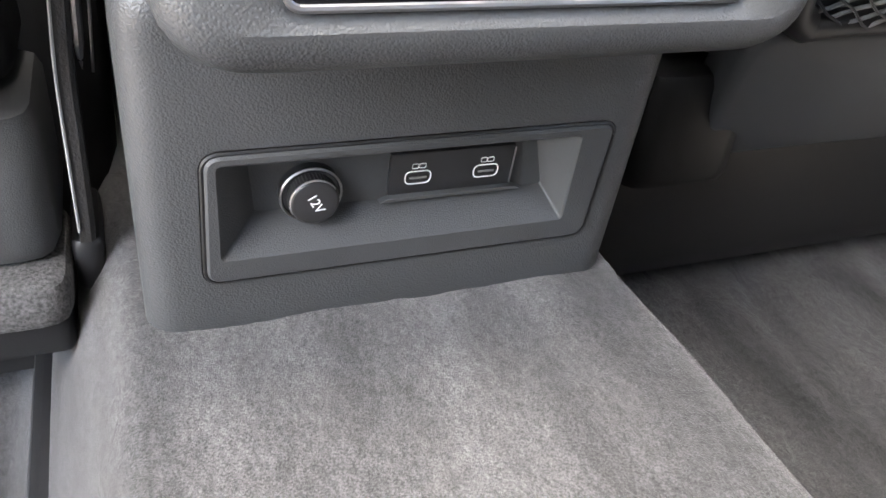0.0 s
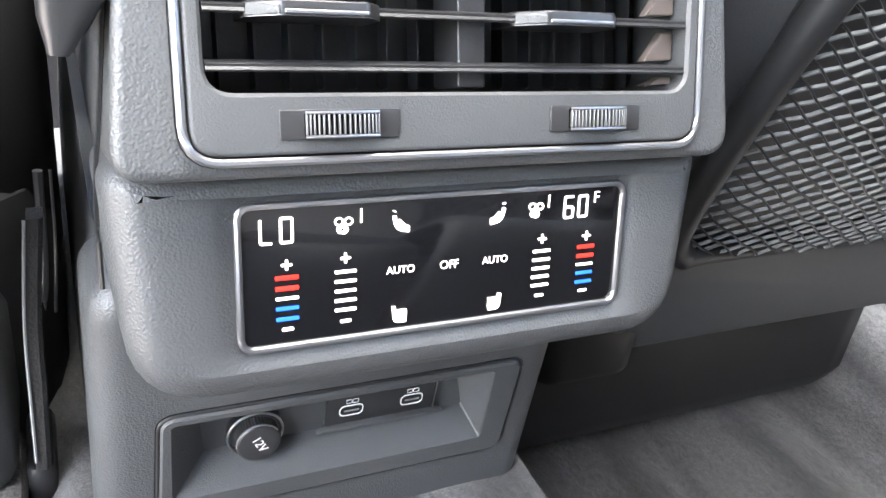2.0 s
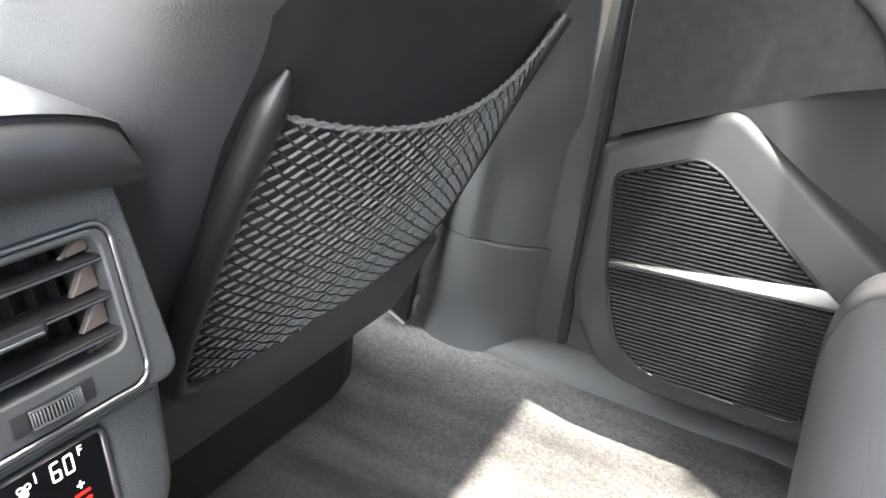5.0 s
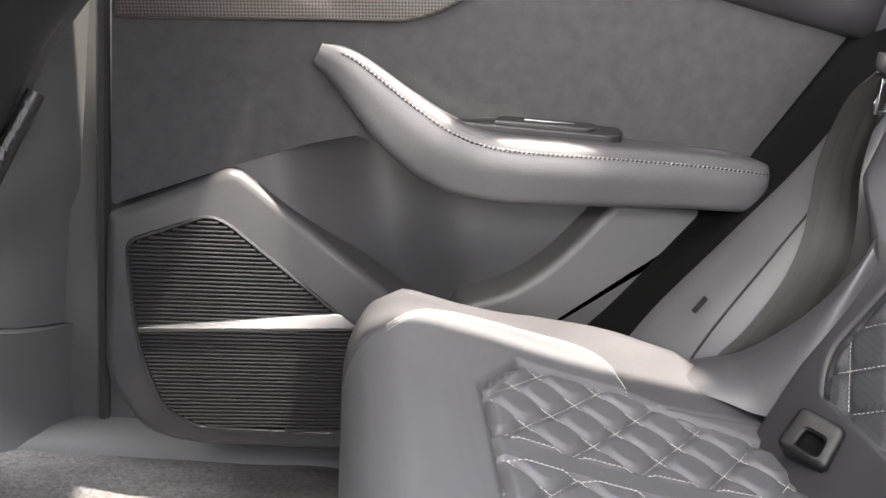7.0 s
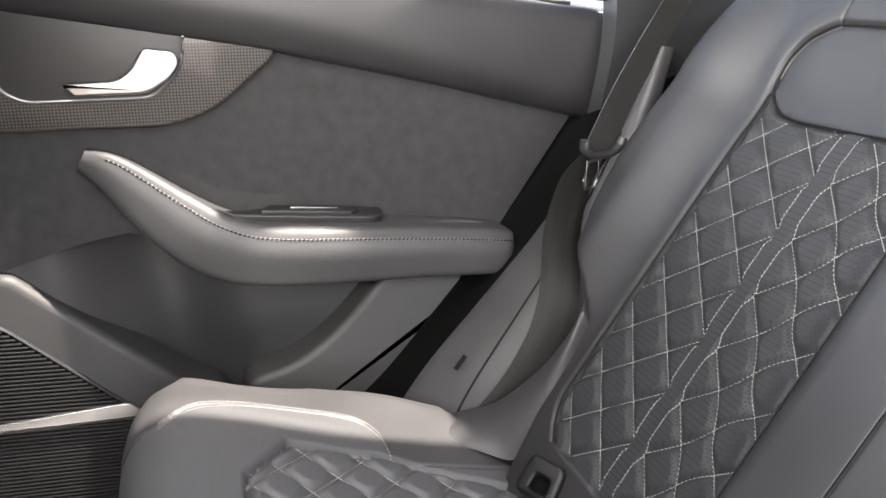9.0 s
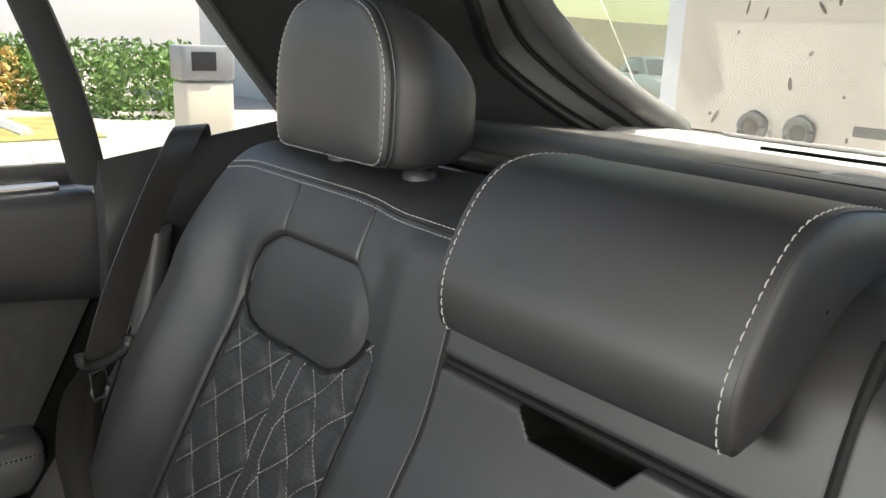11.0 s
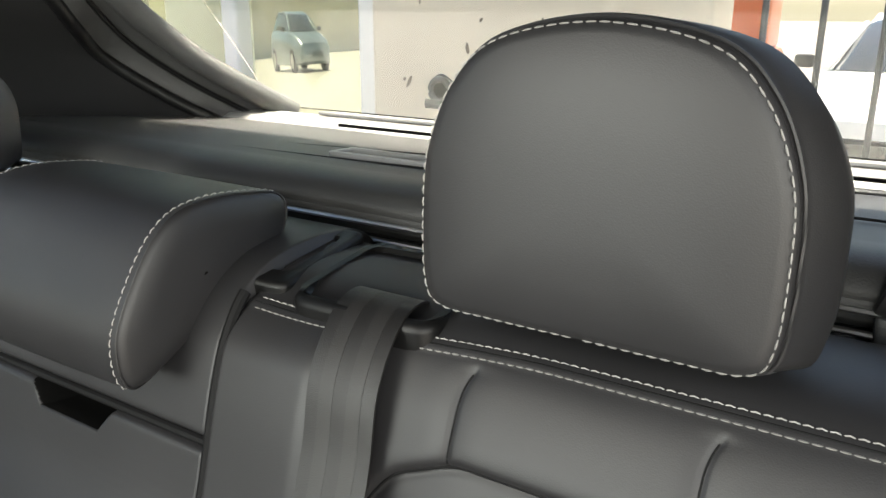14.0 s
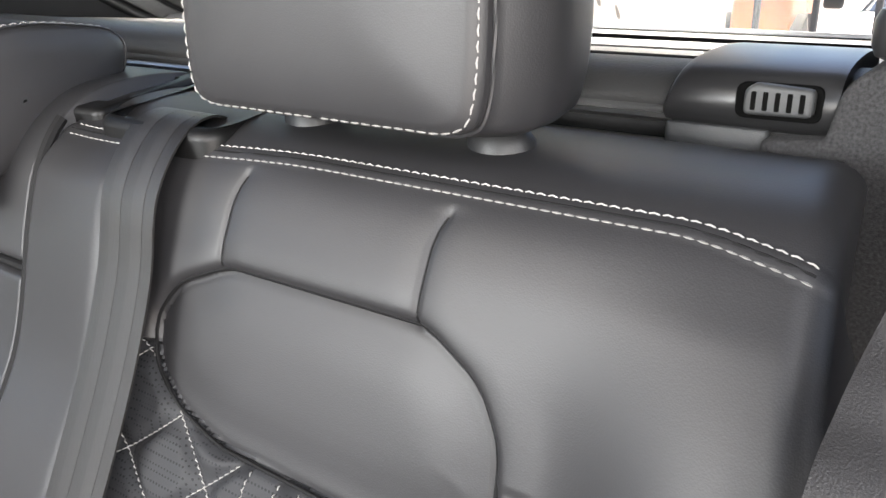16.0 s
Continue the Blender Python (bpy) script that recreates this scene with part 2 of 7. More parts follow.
def crom(pts, n=8, closed=False):
    """A smooth curve through points of any dimension."""
    p = np.array(pts, float)
    if closed:
        q = np.vstack([p[-1:], p, p[:2]])
    else:
        q = np.vstack([2 * p[0] - p[1], p, 2 * p[-1] - p[-2]])
    out = []
    for i in range(1, len(q) - 2):
        for k in range(n):
            t = k / n
            out.append(0.5 * (2 * q[i] + (q[i + 1] - q[i - 1]) * t + (2 * q[i - 1] - 5 * q[i] + 4 * q[i + 1] - q[i + 2]) * t * t
                              + (3 * q[i] - q[i - 1] - 3 * q[i + 1] + q[i + 2]) * t ** 3))
    if not closed:
        out.append(q[-2])
    return np.array(out)


def rounded(pts, r, n=6):
    """A closed 2D polygon with its corners rounded; r: one radius or one for each."""
    out, k = [], len(pts)
    p = np.array(pts, float)
    rs = [r] * k if np.isscalar(r) else r
    for i in range(k):
        a, b, c = p[i - 1], p[i], p[(i + 1) % k]
        u, v = a - b, c - b
        lu, lv = np.linalg.norm(u), np.linalg.norm(v)
        d = min(rs[i], lu * 0.45, lv * 0.45)
        if d <= 1e-6:
            out.append(b)
            continue
        s, e = b + u / lu * d, b + v / lv * d
        for t in np.linspace(0, 1, n):
            out.append((1 - t) ** 2 * s + 2 * t * (1 - t) * b + t * t * e)
    return np.array(out)


def inset(poly, d):
    """The polygon drawn in by d (out where d is negative)."""
    p = np.array(poly)
    a, c = np.roll(p, 1, 0), np.roll(p, -1, 0)
    e1, e2 = p - a, c - p
    e1 /= np.linalg.norm(e1, axis=1)[:, None] + 1e-12
    e2 /= np.linalg.norm(e2, axis=1)[:, None] + 1e-12
    area = np.sum(p[:, 0] * c[:, 1] - c[:, 0] * p[:, 1])
    s = 1 if area > 0 else -1
    n = s * np.stack([-(e1 + e2)[:, 1], (e1 + e2)[:, 0]], 1)
    n /= np.linalg.norm(n, axis=1)[:, None] + 1e-12
    cosv = np.clip(np.sqrt(np.clip((1 + np.sum(e1 * e2, 1)) / 2, 0, 1)), 0.35, 1)
    return p + n * (d / cosv)[:, None]


def put_in(poly, frame_, h=0.0):
    o, u, v, w = [np.array(q, float) for q in frame_]
    return [o + u * a + v * b + w * h for a, b in poly]


def plate(poly, frame_, depth, bevel=0.002, steps=3, lift=0.0):
    """A slab of outline poly in the frame (origin, u, v, outward), with a rounded front edge."""
    rings = [put_in(poly, frame_, lift - depth)]
    for i in range(steps + 1):
        a = math.pi / 2 * i / steps
        rings.append(put_in(inset(poly, bevel * (1 - math.cos(a))), frame_, lift - bevel + bevel * math.sin(a)))
    return loft(rings)


def tube(pts, r, n=8, closed=False, squash=1.0, up=None):
    """A round bar along a line; r may be one radius or one for each point."""
    p = np.array(pts, float)
    k = len(p)
    if closed:
        t = np.roll(p, -1, 0) - np.roll(p, 1, 0)
    else:
        t = np.gradient(p, axis=0)
    t /= np.linalg.norm(t, axis=1)[:, None] + 1e-12
    ref = np.array(up if up is not None else (0.0, 0.0, 1.0), float)
    rings, rs = [], ([r] * k if np.isscalar(r) else r)
    for i in range(k):
        a = np.cross(t[i], ref)
        if np.linalg.norm(a) < 1e-3:
            a = np.cross(t[i], (1.0, 0.3, 0.0))
        a /= np.linalg.norm(a)
        b = np.cross(a, t[i])
        rings.append([p[i] + rs[i] * (math.cos(q) * a + squash * math.sin(q) * b) for q in np.linspace(0, 2 * math.pi, n, endpoint=False)])
    verts = [q for ring in rings for q in ring]
    faces = grid_faces(k, n, wrap_u=closed, wrap_v=True)
    if not closed:
        faces += [tuple(range(n)), tuple(range((k - 1) * n, k * n))]
    return verts, faces


def join(*bodies):
    verts, faces = [], []
    for v, f in bodies:
        k = len(verts)
        verts += list(v)
        faces += [tuple(i + k for i in face) for face in f]
    return verts, faces


def box(cx, cy, cz, sx, sy, sz, b=0.003):
    """A box with softened edges."""
    poly = rounded([(-sx / 2, -sy / 2), (sx / 2, -sy / 2), (sx / 2, sy / 2), (-sx / 2, sy / 2)], b * 2, 4)
    rings = []
    for h, d in ((-sz / 2, b), (-sz / 2 + b * 0.3, b * 0.3), (-sz / 2 + b, 0), (sz / 2 - b, 0), (sz / 2 - b * 0.3, b * 0.3), (sz / 2, b)):
        rings.append([(cx + q[0], cy + q[1], cz + h) for q in inset(poly, d)])
    return loft(rings)


def resample(pts, step):
    p = np.array(pts, float)
    d = np.r_[0, np.cumsum(np.linalg.norm(np.diff(p, axis=0), axis=1))]
    s = np.arange(0, d[-1], step)
    return np.stack([np.interp(s, d, p[:, i]) for i in range(p.shape[1])], 1)


def dashes(pts, normals, step=0.0042, length=0.003, r=0.00045, lift=0.0003):
    """A row of thread stitches along a line on a surface."""
    p = np.array(pts, float)
    d = np.r_[0, np.cumsum(np.linalg.norm(np.diff(p, axis=0), axis=1))]
    if d[-1] < step:
        return [], []
    nrm = np.array(normals, float)
    if nrm.ndim == 1:
        nrm = np.tile(nrm, (len(p), 1))
    verts, faces = [], []
    at = lambda s, arr: np.array([np.interp(s, d, arr[:, i]) for i in range(3)])
    for s in np.arange(step * 0.5, d[-1] - length, step):
        a, m, e, w = at(s, p), at(s + length / 2, p), at(s + length, p), at(s + length / 2, nrm)
        w /= np.linalg.norm(w) + 1e-12
        t = e - a
        t /= np.linalg.norm(t) + 1e-12
        side = np.cross(t, w)
        k = len(verts)
        for c, h, rr in ((a, lift * 0.2, r * 0.6), (m, lift + r, r), (e, lift * 0.2, r * 0.6)):
            verts += [c + side * rr + w * (h - r * 0.5), c + w * (h + r * 0.7), c - side * rr + w * (h - r * 0.5)]
        for q in (0, 3):
            for i in range(3):
                faces.append((k + q + i, k + q + (i + 1) % 3, k + q + 3 + (i + 1) % 3, k + q + 3 + i))
        faces += [(k, k + 1, k + 2), (k + 6, k + 7, k + 8)]
    return verts, faces


X, Y, Z = (1, 0, 0), (0, 1, 0), (0, 0, 1)

# ---- large structure ----
ground = mesh("ground", *sheet(np.array([[(x, y, -0.45) for y in (-90, 90)] for x in (-90, 90)], float),
                                np.array([[(x, y, -0.6) for y in (-90, 90)] for x in (-90, 90)], float)), GROUND)
tagged(ground, "pale beige concrete paving of the forecourt", "ground", kind="structure")


def carpet_height(x):
    """Cross-section of the carpet: tunnel in the middle, foot wells beside it."""
    s = lambda a, b, q: np.clip((q - a) / (b - a), 0, 1) ** 2 * (3 - 2 * np.clip((q - a) / (b - a), 0, 1))
    right = 0.235 - 0.185 * s(0.125, 0.165, x) + 0.102 * s(0.60, 0.775, x)
    left = 0.235 - 0.185 * s(0.14, 0.24, -x) + 0.07 * s(0.66, 0.78, -x)
    return np.where(x > 0, right, left)


def carpet():
    """Brushed pile: broad strokes, tufts and fine unevenness."""
    xs = np.unique(np.round(np.r_[np.linspace(-0.80, -0.32, 50), np.arange(-0.32, 0.20, 0.0024), np.linspace(0.20, 0.80, 170)], 4))
    ys = np.unique(np.round(np.r_[np.linspace(-0.62, -0.20, 40), np.arange(-0.20, 0.14, 0.0024), np.linspace(0.14, 0.75, 120)], 4))
    gx, gy = np.meshgrid(xs, ys, indexing="ij")
    gz = carpet_height(gx)
    rng = np.random.default_rng(5)
    stroke = 0.0022 * np.sin(gx * 62 + gy * 30 + 1.6 * np.sin(gy * 21)) + 0.0014 * np.sin(gx * 118 - gy * 40 + 2.0 * np.sin(gx * 33))
    front = np.stack([gx, gy, gz + stroke * 0.35 + rng.uniform(-0.0004, 0.0004, gx.shape)], -1)
    ob = mesh("floor", *sheet(front, front - (0, 0, 0.02)), CARPET, fix=False)
    return tagged(ob, "grey cut-pile carpet over the tunnel and foot wells", "carpet", kind="structure")


carpet()

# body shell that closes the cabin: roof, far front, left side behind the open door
# unseen slot added for sun patches; the rear overhang shades the seat tops
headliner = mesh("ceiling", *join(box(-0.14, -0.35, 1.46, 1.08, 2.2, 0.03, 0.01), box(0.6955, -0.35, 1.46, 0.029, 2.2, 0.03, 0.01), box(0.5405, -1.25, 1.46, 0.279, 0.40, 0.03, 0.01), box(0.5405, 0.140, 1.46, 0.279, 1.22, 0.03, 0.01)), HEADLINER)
tagged(headliner, "black fabric headliner with a slot cut for the sun", "headliner", kind="structure")
firewall = mesh("wall_front", *box(0, 0.98, 0.45, 1.7, 0.05, 0.9, 0.01), DARK)
tagged(firewall, "dark dashboard wall closing the front of the cabin", "wall", kind="structure")
left_wall = mesh("wall_left", *join(box(-0.79, 0.52, 0.55, 0.05, 0.9, 1.0, 0.01), box(-0.70, -1.15, 0.5, 0.05, 0.75, 1.0, 0.01)), TRIM)
tagged(left_wall, "dark trimmed body side beside the open doorway", "wall", kind="structure")
right_wall = mesh("wall_right", *join(box(0.80, 0.62, 0.55, 0.05, 0.7, 1.0, 0.01), box(0.845, -0.35, 0.5, 0.05, 1.4, 0.84, 0.01)), TRIM)
# split off from the right wall and coloured black for its shade
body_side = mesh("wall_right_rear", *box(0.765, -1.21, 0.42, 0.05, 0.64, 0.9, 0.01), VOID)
tagged(body_side, "body side behind the rear seat, coloured black for shade", "wall", kind="structure")
tagged(right_wall, "dark body side behind the door trim", "wall", kind="structure")
boot = mesh("wall_rear", *join(box(0, -1.56, 0.45, 1.5, 0.05, 0.95, 0.01), box(0, -1.3, 0.3, 1.4, 0.5, 0.04, 0.01)), DARK)
tagged(boot, "dark load-bay trim closing the back of the car", "wall", kind="structure")


# ---- centre console ----
console = thing("centre_console", "dark grey centre console rear face with air vents and climate panel", "console", at=(0, 0, 0.235))


def con(name, body, material, parent=None, label="", **k):
    ob = mesh(name, [np.array(v) - (0, 0, 0.235) for v in body[0]], body[1], material, parent or console, label, **k)
    return ob


rings = []
for z, y, w, r in [(0.404, 0.07, 0.094, 0.02), (0.43, 0.05, 0.118, 0.02), (0.475, 0.048, 0.122, 0.02), (0.52, 0.05, 0.120, 0.015), (0.572, 0.055, 0.114, 0.014), (0.606, 0.06, 0.109, 0.014)]:
    rings.append([(q[0], q[1], z) for q in rounded([(-w, 0.62), (-w, y), (w, y), (w, 0.62)], [0.005, r, r, 0.005], 10)])
con("upper_body", loft(rings), SOFT, label="grained soft-touch upper housing")
# lower pedestal
rows = [(0.222, 0.125, 0.128, 0.02), (0.28, 0.120, 0.126, 0.02), (0.33, 0.115, 0.1235, 0.02), (0.42, 0.10, 0.118, 0.02)]
con("pedestal", loft([[(q[0] - 0.006, q[1], z) for q in rounded([(-w, 0.62), (-w, y), (w, y), (w, 0.62)], [0.005, r, r, 0.005], 10)] for z, y, w, r in rows]), SOFT, label="grained lower pedestal")

# armrest lid on the console
rings = []
for x in np.linspace(-0.128, 0.128, 25):
    e = 1 - abs(x / 0.128) ** 10
    top = 0.598 + 0.032 * (1 - (x / 0.128) ** 2) ** 0.5 * 1.0
    low = 0.584 + 0.016 * (1 - (x / 0.128) ** 2) - 0.002
    back = 0.0 + 0.012 * abs(x / 0.128) ** 4
    prof = [(back + 0.016, low), (back + 0.004, low + 0.003), (back, low + 0.010), (back + 0.002, top - 0.008), (back + 0.012, top + 0.001), (back + 0.04, top + 0.008), (0.30, top + 0.016), (0.55, top + 0.014), (0.57, low)]
    rings.append([(x, yy, zz) for yy, zz in crom(prof, 4)])
for sx, prof in ((-1, [(0.602, 0.112, 0.128), (0.588, 0.105, 0.131), (0.575, 0.1055, 0.134), (0.552, 0.113, 0.1375), (0.536, 0.122, 0.1375), (0.526, 0.129, 0.1355)]),):
    rg = [[(sx * q[0], q[1], z) for q in rounded([(a, 0.30), (a, 0.0035), (b, 0.0035), (b, 0.30)], 0.006, 6)] for z, a, b in prof]
    con("lid_hinge_cover", loft(rg), SATIN, label="smooth black cover of the lid hinge")
con("armrest_lid", loft(rings), LEATHER, label="black leather-covered armrest lid")

# the rear faces: frames tangent to the vent and to the screen
vy, vz = np.array((0, 0.025, 0.0755)), 0
VU, VV = np.array((1.0, 0, 0)), vy / np.linalg.norm(vy)
VN = np.cross(VU, VV)
VENT = ((0, 0.0025, 0.5345), VU, VV, VN)
sy = np.array((0, 0.012, 0.0525))
SV = sy / np.linalg.norm(sy)
SN = np.cross(VU, SV)
SCREEN = ((-0.001, 0.0012, 0.4485), VU, SV, SN)
vent_out = rounded([(-0.101, -0.040), (0.101, -0.040), (0.101, 0.0415), (-0.101, 0.0415)], 0.012, 8)
vent_open = rounded([(-0.0935, -0.0185), (0.0935, -0.0185), (0.0935, 0.036), (-0.0935, 0.036)], 0.009, 8)


def ring_plate(outer, inner, frame_, depth, bevel=0.0015, lift=0.0, deep=None, ib=0.0012):
    """A frame with an opening: outer and inner outlines with the same count of points."""
    rings_ = [put_in(outer, frame_, lift - depth)]
    for i in range(6):
        q = math.pi / 2 * i / 5
        rings_.append(put_in(inset(outer, bevel * (1 - math.cos(q))), frame_, lift - bevel + bevel * math.sin(q)))
    rings_ += [put_in(inset(inner, -ib), frame_, lift), put_in(inner, frame_, lift - ib), put_in(inner, frame_, lift - (deep or depth))]
    return [p for r in rings_ for p in r], grid_faces(len(rings_), len(outer), wrap_v=True)


con("upper_face", ring_plate(rounded([(-0.1225, -0.0455), (0.1225, -0.0455), (0.112, 0.072), (-0.112, 0.072)], 0.013, 8), inset(vent_out, -0.0006), VENT, 0.07, 0.0040, lift=0.0015, deep=0.02), SOFT, label="grained face round the vents")
con("vent_surround", ring_plate(inset(vent_out, 0.002), vent_open, VENT, 0.012, lift=0.0045, deep=0.034), PLASTIC, label="matt grey vent surround")
con("vent_trim", tube(put_in(vent_out, VENT, 0.0035), 0.0015, 8, closed=True), CHROME, label="satin chrome frame round the vents")
con("vent_throat", plate(inset(vent_open, -0.003), VENT, 0.003, 0.0005, lift=-0.031), DARK, label="black vent throat")
for zz in (0.0245, 0.0065, -0.011):
    v = []
    for x in np.linspace(-0.093, 0.093, 3):
        v.append([np.array(VENT[0]) + VU * x + VV * (zz + b) + VN * a for a, b in crom([(0.0025, -0.0010), (0.0035, 0.0006), (0.002, 0.0022), (-0.012, 0.0035), (-0.022, 0.002), (-0.012, 0.0010)], 4, closed=True)])
    con("slat", loft(v), DARK)
for k in range(15):
    x = -0.084 + k * 0.012
    con("rear_vane", plate(rounded([(-0.017, -0.003), (0.034, -0.003), (0.034, 0.006), (-0.017, 0.006)], 0.002, 3), (np.array(VENT[0]) + VU * x - VN * 0.026, VV, VN, VU), 0.0008, 0.0002), DARK)
con("divider", plate(rounded([(-0.0055, -0.017), (0.0055, -0.017), (0.0055, 0.034), (-0.0055, 0.034)], 0.001, 3), VENT, 0.02, 0.0008, lift=-0.001), DARK, label="black centre divider")
for cx in (-0.0585, 0.0365):
    at_ = np.array(VENT[0]) + VU * cx + VV * 0.0068
    tab = con("vent_tab", plate(rounded([(-0.022, -0.014), (0.0225, -0.014), (0.0225, 0.0035), (0.016, 0.0115), (-0.012, 0.0115), (-0.022, 0.0030)], 0.0015, 4), (at_, VU, VN, VV), 0.0050, 0.0008, lift=0.0026), SATIN, label="black finger tab on a vent slat")
    con("tab_trim", plate(rounded([(-0.0115, -0.0018), (0.0155, -0.0018), (0.0155, -0.0004), (-0.0115, -0.0004)], 0.0004, 3), (at_ + VN * 0.0113, VU, VV, VN), 0.002, 0.0003, lift=0.0008), CHROME, tab, "thin chrome strip")
    e_ = VU * 0.010 + VN * 0.0085
    e_ /= np.linalg.norm(e_)
    con("tab_corner", plate(rounded([(-0.0060, -0.0020), (0.0060, -0.0018), (0.0058, 0.0008), (-0.0055, 0.0018)], 0.0004, 3), (at_ - VU * 0.0170 + VN * 0.00725, e_, VV, VN * e_[0] - VU * (e_ @ VN)), 0.002, 0.0003, lift=0.0007), PLASTIC, tab, "grey bevelled corner")
# metal wedges stand in for reflections on the vent's black end wall
for z0, z1 in ((0.0285, 0.0345), (0.0105, 0.0225), (-0.0070, 0.0045), (-0.0165, -0.0130)):
    con("end_glint", plate(rounded([(0.0780, z0), (0.0925, z0 + 0.0008), (0.0925, z1), (0.0870, z1), (0.0830, z0 + 0.55 * (z1 - z0))], 0.0008, 3), VENT, 0.004, 0.0008, lift=-0.003), GLINT_TONE, label="bright wedge standing in for a reflection beside the slats")
for cx in (-0.051, 0.050):
    well = np.array(VENT[0]) + VU * cx + VV * -0.0285
    con("wheel_well", plate(rounded([(-0.0205, -0.0048), (0.0205, -0.0048), (0.0205, 0.0048), (-0.0205, 0.0048)], 0.001, 3), (well, VU, VV, VN), 0.002, 0.0003, lift=0.0052), SATIN)
    rib = []
    for i in range(17):
        a = -0.95 + 1.9 * i / 16
        rib.append(plate(rounded([(-0.0003, -0.0032), (0.0003, -0.0032), (0.0003, 0.0032), (-0.0003, 0.0032)], 0.0002, 2),
                         (well + VU * 0.0122 * math.sin(a) / math.sin(0.95) + VN * (0.0040 + 0.0042 * math.cos(a * 0.9)), VU, VV, VN), 0.002, 0.0002, lift=0.0008))
    core = [[well + VU * 0.0125 * math.sin(a) / math.sin(0.98) + VN * (0.0036 + 0.0042 * math.cos(a * 0.9)) + VV * b + VN * d for b, d in ((-0.0034, -0.004), (-0.0034, 0), (0.0034, 0), (0.0034, -0.004))] for a in np.linspace(-0.98, 0.98, 15)]
    wheel = con("thumb_wheel", loft(core), VOID, label="ribbed chrome-edged thumb wheel")
    con("ribs", join(*rib), DULL_METAL, wheel, "fine metal ribs")
    for b in (-0.0038, 0.0038):
        con("rim", tube([well + VU * 0.0125 * math.sin(a) / math.sin(0.98) + VN * (0.0040 + 0.0042 * math.cos(a * 0.9)) + VV * b for a in np.linspace(-0.98, 0.98, 15)], 0.00055, 6), CHROME, wheel, "chrome rim")

# climate panel
scr = rounded([(-0.0815, -0.0265), (0.0815, -0.0265), (0.0815, 0.0265), (-0.0815, 0.0265)], 0.0055, 8)
bez = rounded([(-0.118, -0.046), (0.118, -0.046), (0.1245, 0.043), (-0.1245, 0.043)], [0.03, 0.03, 0.012, 0.012], 8)
levels = [(bez, -0.06), (bez, -0.002), (inset(bez, 0.003), 0.0045), (inset(bez, 0.008), 0.0085), (inset(bez, 0.0125), 0.0098), (inset(scr, -0.009), 0.0085), (inset(scr, -0.006), 0.0075), (inset(scr, -0.0035), 0.0062), (inset(scr, -0.001), 0.0055), (scr, 0.0)]
con("panel_bezel", ([p for q, hh in levels for p in put_in(q, SCREEN, hh)], grid_faces(len(levels), len(scr), wrap_v=True)), SOFT, label="grained rim round the climate panel")
glass = con("climate_panel", plate(scr, SCREEN, 0.004, 0.0006, lift=0.007), GLOSS, label="gloss black touch panel with lit symbols")
con("panel_trim", tube(put_in(scr, SCREEN, 0.0072), 0.0014, 8, closed=True), CHROME, label="satin metal frame of the climate panel")


def on_screen(x, v):
    return np.array(SCREEN[0]) + VU * x + SV * v + SN * 0.0073


def bars(name, items, material):
    for x, v, w, hh in items:
        con(name, plate(rounded([(-w / 2, -hh / 2), (w / 2, -hh / 2), (w / 2, hh / 2), (-w / 2, hh / 2)], 0.0002, 2), (on_screen(x, v), VU, SV, SN), 0.0003, 0.00005), material, glass)


def words(name, text, x, v, size, material=WHITE_GLOW):
    cu = bpy.data.curves.new(name, "FONT")
    cu.body, cu.size, cu.align_x, cu.align_y = text, size, "CENTER", "CENTER"
    cu.extrude = 0.00008
    cu.materials.append(material)
    tmp = new(name, cu)
    dg = bpy.context.evaluated_depsgraph_get()
    me = bpy.data.meshes.new_from_object(tmp.evaluated_get(dg))
    bpy.data.objects.remove(tmp)
    bpy.data.curves.remove(cu)
    m = Matrix.Identity(4)
    for i, a in enumerate((VU, SV, SN)):
        for j in range(3):
            m[j][i] = a[j]
    p = on_screen(x, v) - (0, 0, 0.235)
    me.transform(Matrix.Translation(p) @ m)
    me.materials.clear()
    me.materials.append(material)
    ob = new(name, me)
    ob.parent = glass
    return ob


def ticks(x, top):
    return [(x, top - 0.0037 * i - (0.0008 if i == 5 else 0), 0.0084 if i < 5 else 0.0042, 0.0012) for i in range(6)]


def plus(x, v):
    return [(x, v, 0.0040, 0.0010), (x, v, 0.0010, 0.0040)]


for side, sx in ((1, -0.0645), (2, 0.0645)):
    bars("temperature_mark", plus(sx, 0.0045) + [(sx, -0.0080, 0.0084, 0.0011), (sx, -0.0198, 0.0042, 0.0012)], WHITE_GLOW)
    bars("warm_mark", [(sx, -0.0002, 0.0086, 0.0016), (sx, -0.0042, 0.0086, 0.0016)], RED_GLOW)
    bars("cool_mark", [(sx, -0.0118, 0.0084, 0.0014), (sx, -0.0158, 0.0084, 0.0014)], BLUE_GLOW)
for sx in (-0.0425, 0.0425):
    bars("fan_mark", plus(sx, 0.0050) + ticks(sx, -0.0002), WHITE_GLOW)
words("off_word", "OFF", 0.0, -0.0018, 0.0047)
words("auto_word", "AUTO", -0.0205, -0.0018, 0.0042)
words("auto_word", "AUTO", 0.0205, -0.0018, 0.0042)
words("fan_digit", "1", -0.0365, 0.0203, 0.0078)
words("fan_digit", "1", 0.0445, 0.0203, 0.0078)
words("unit_letter", "F", 0.0680, 0.0208, 0.0068)


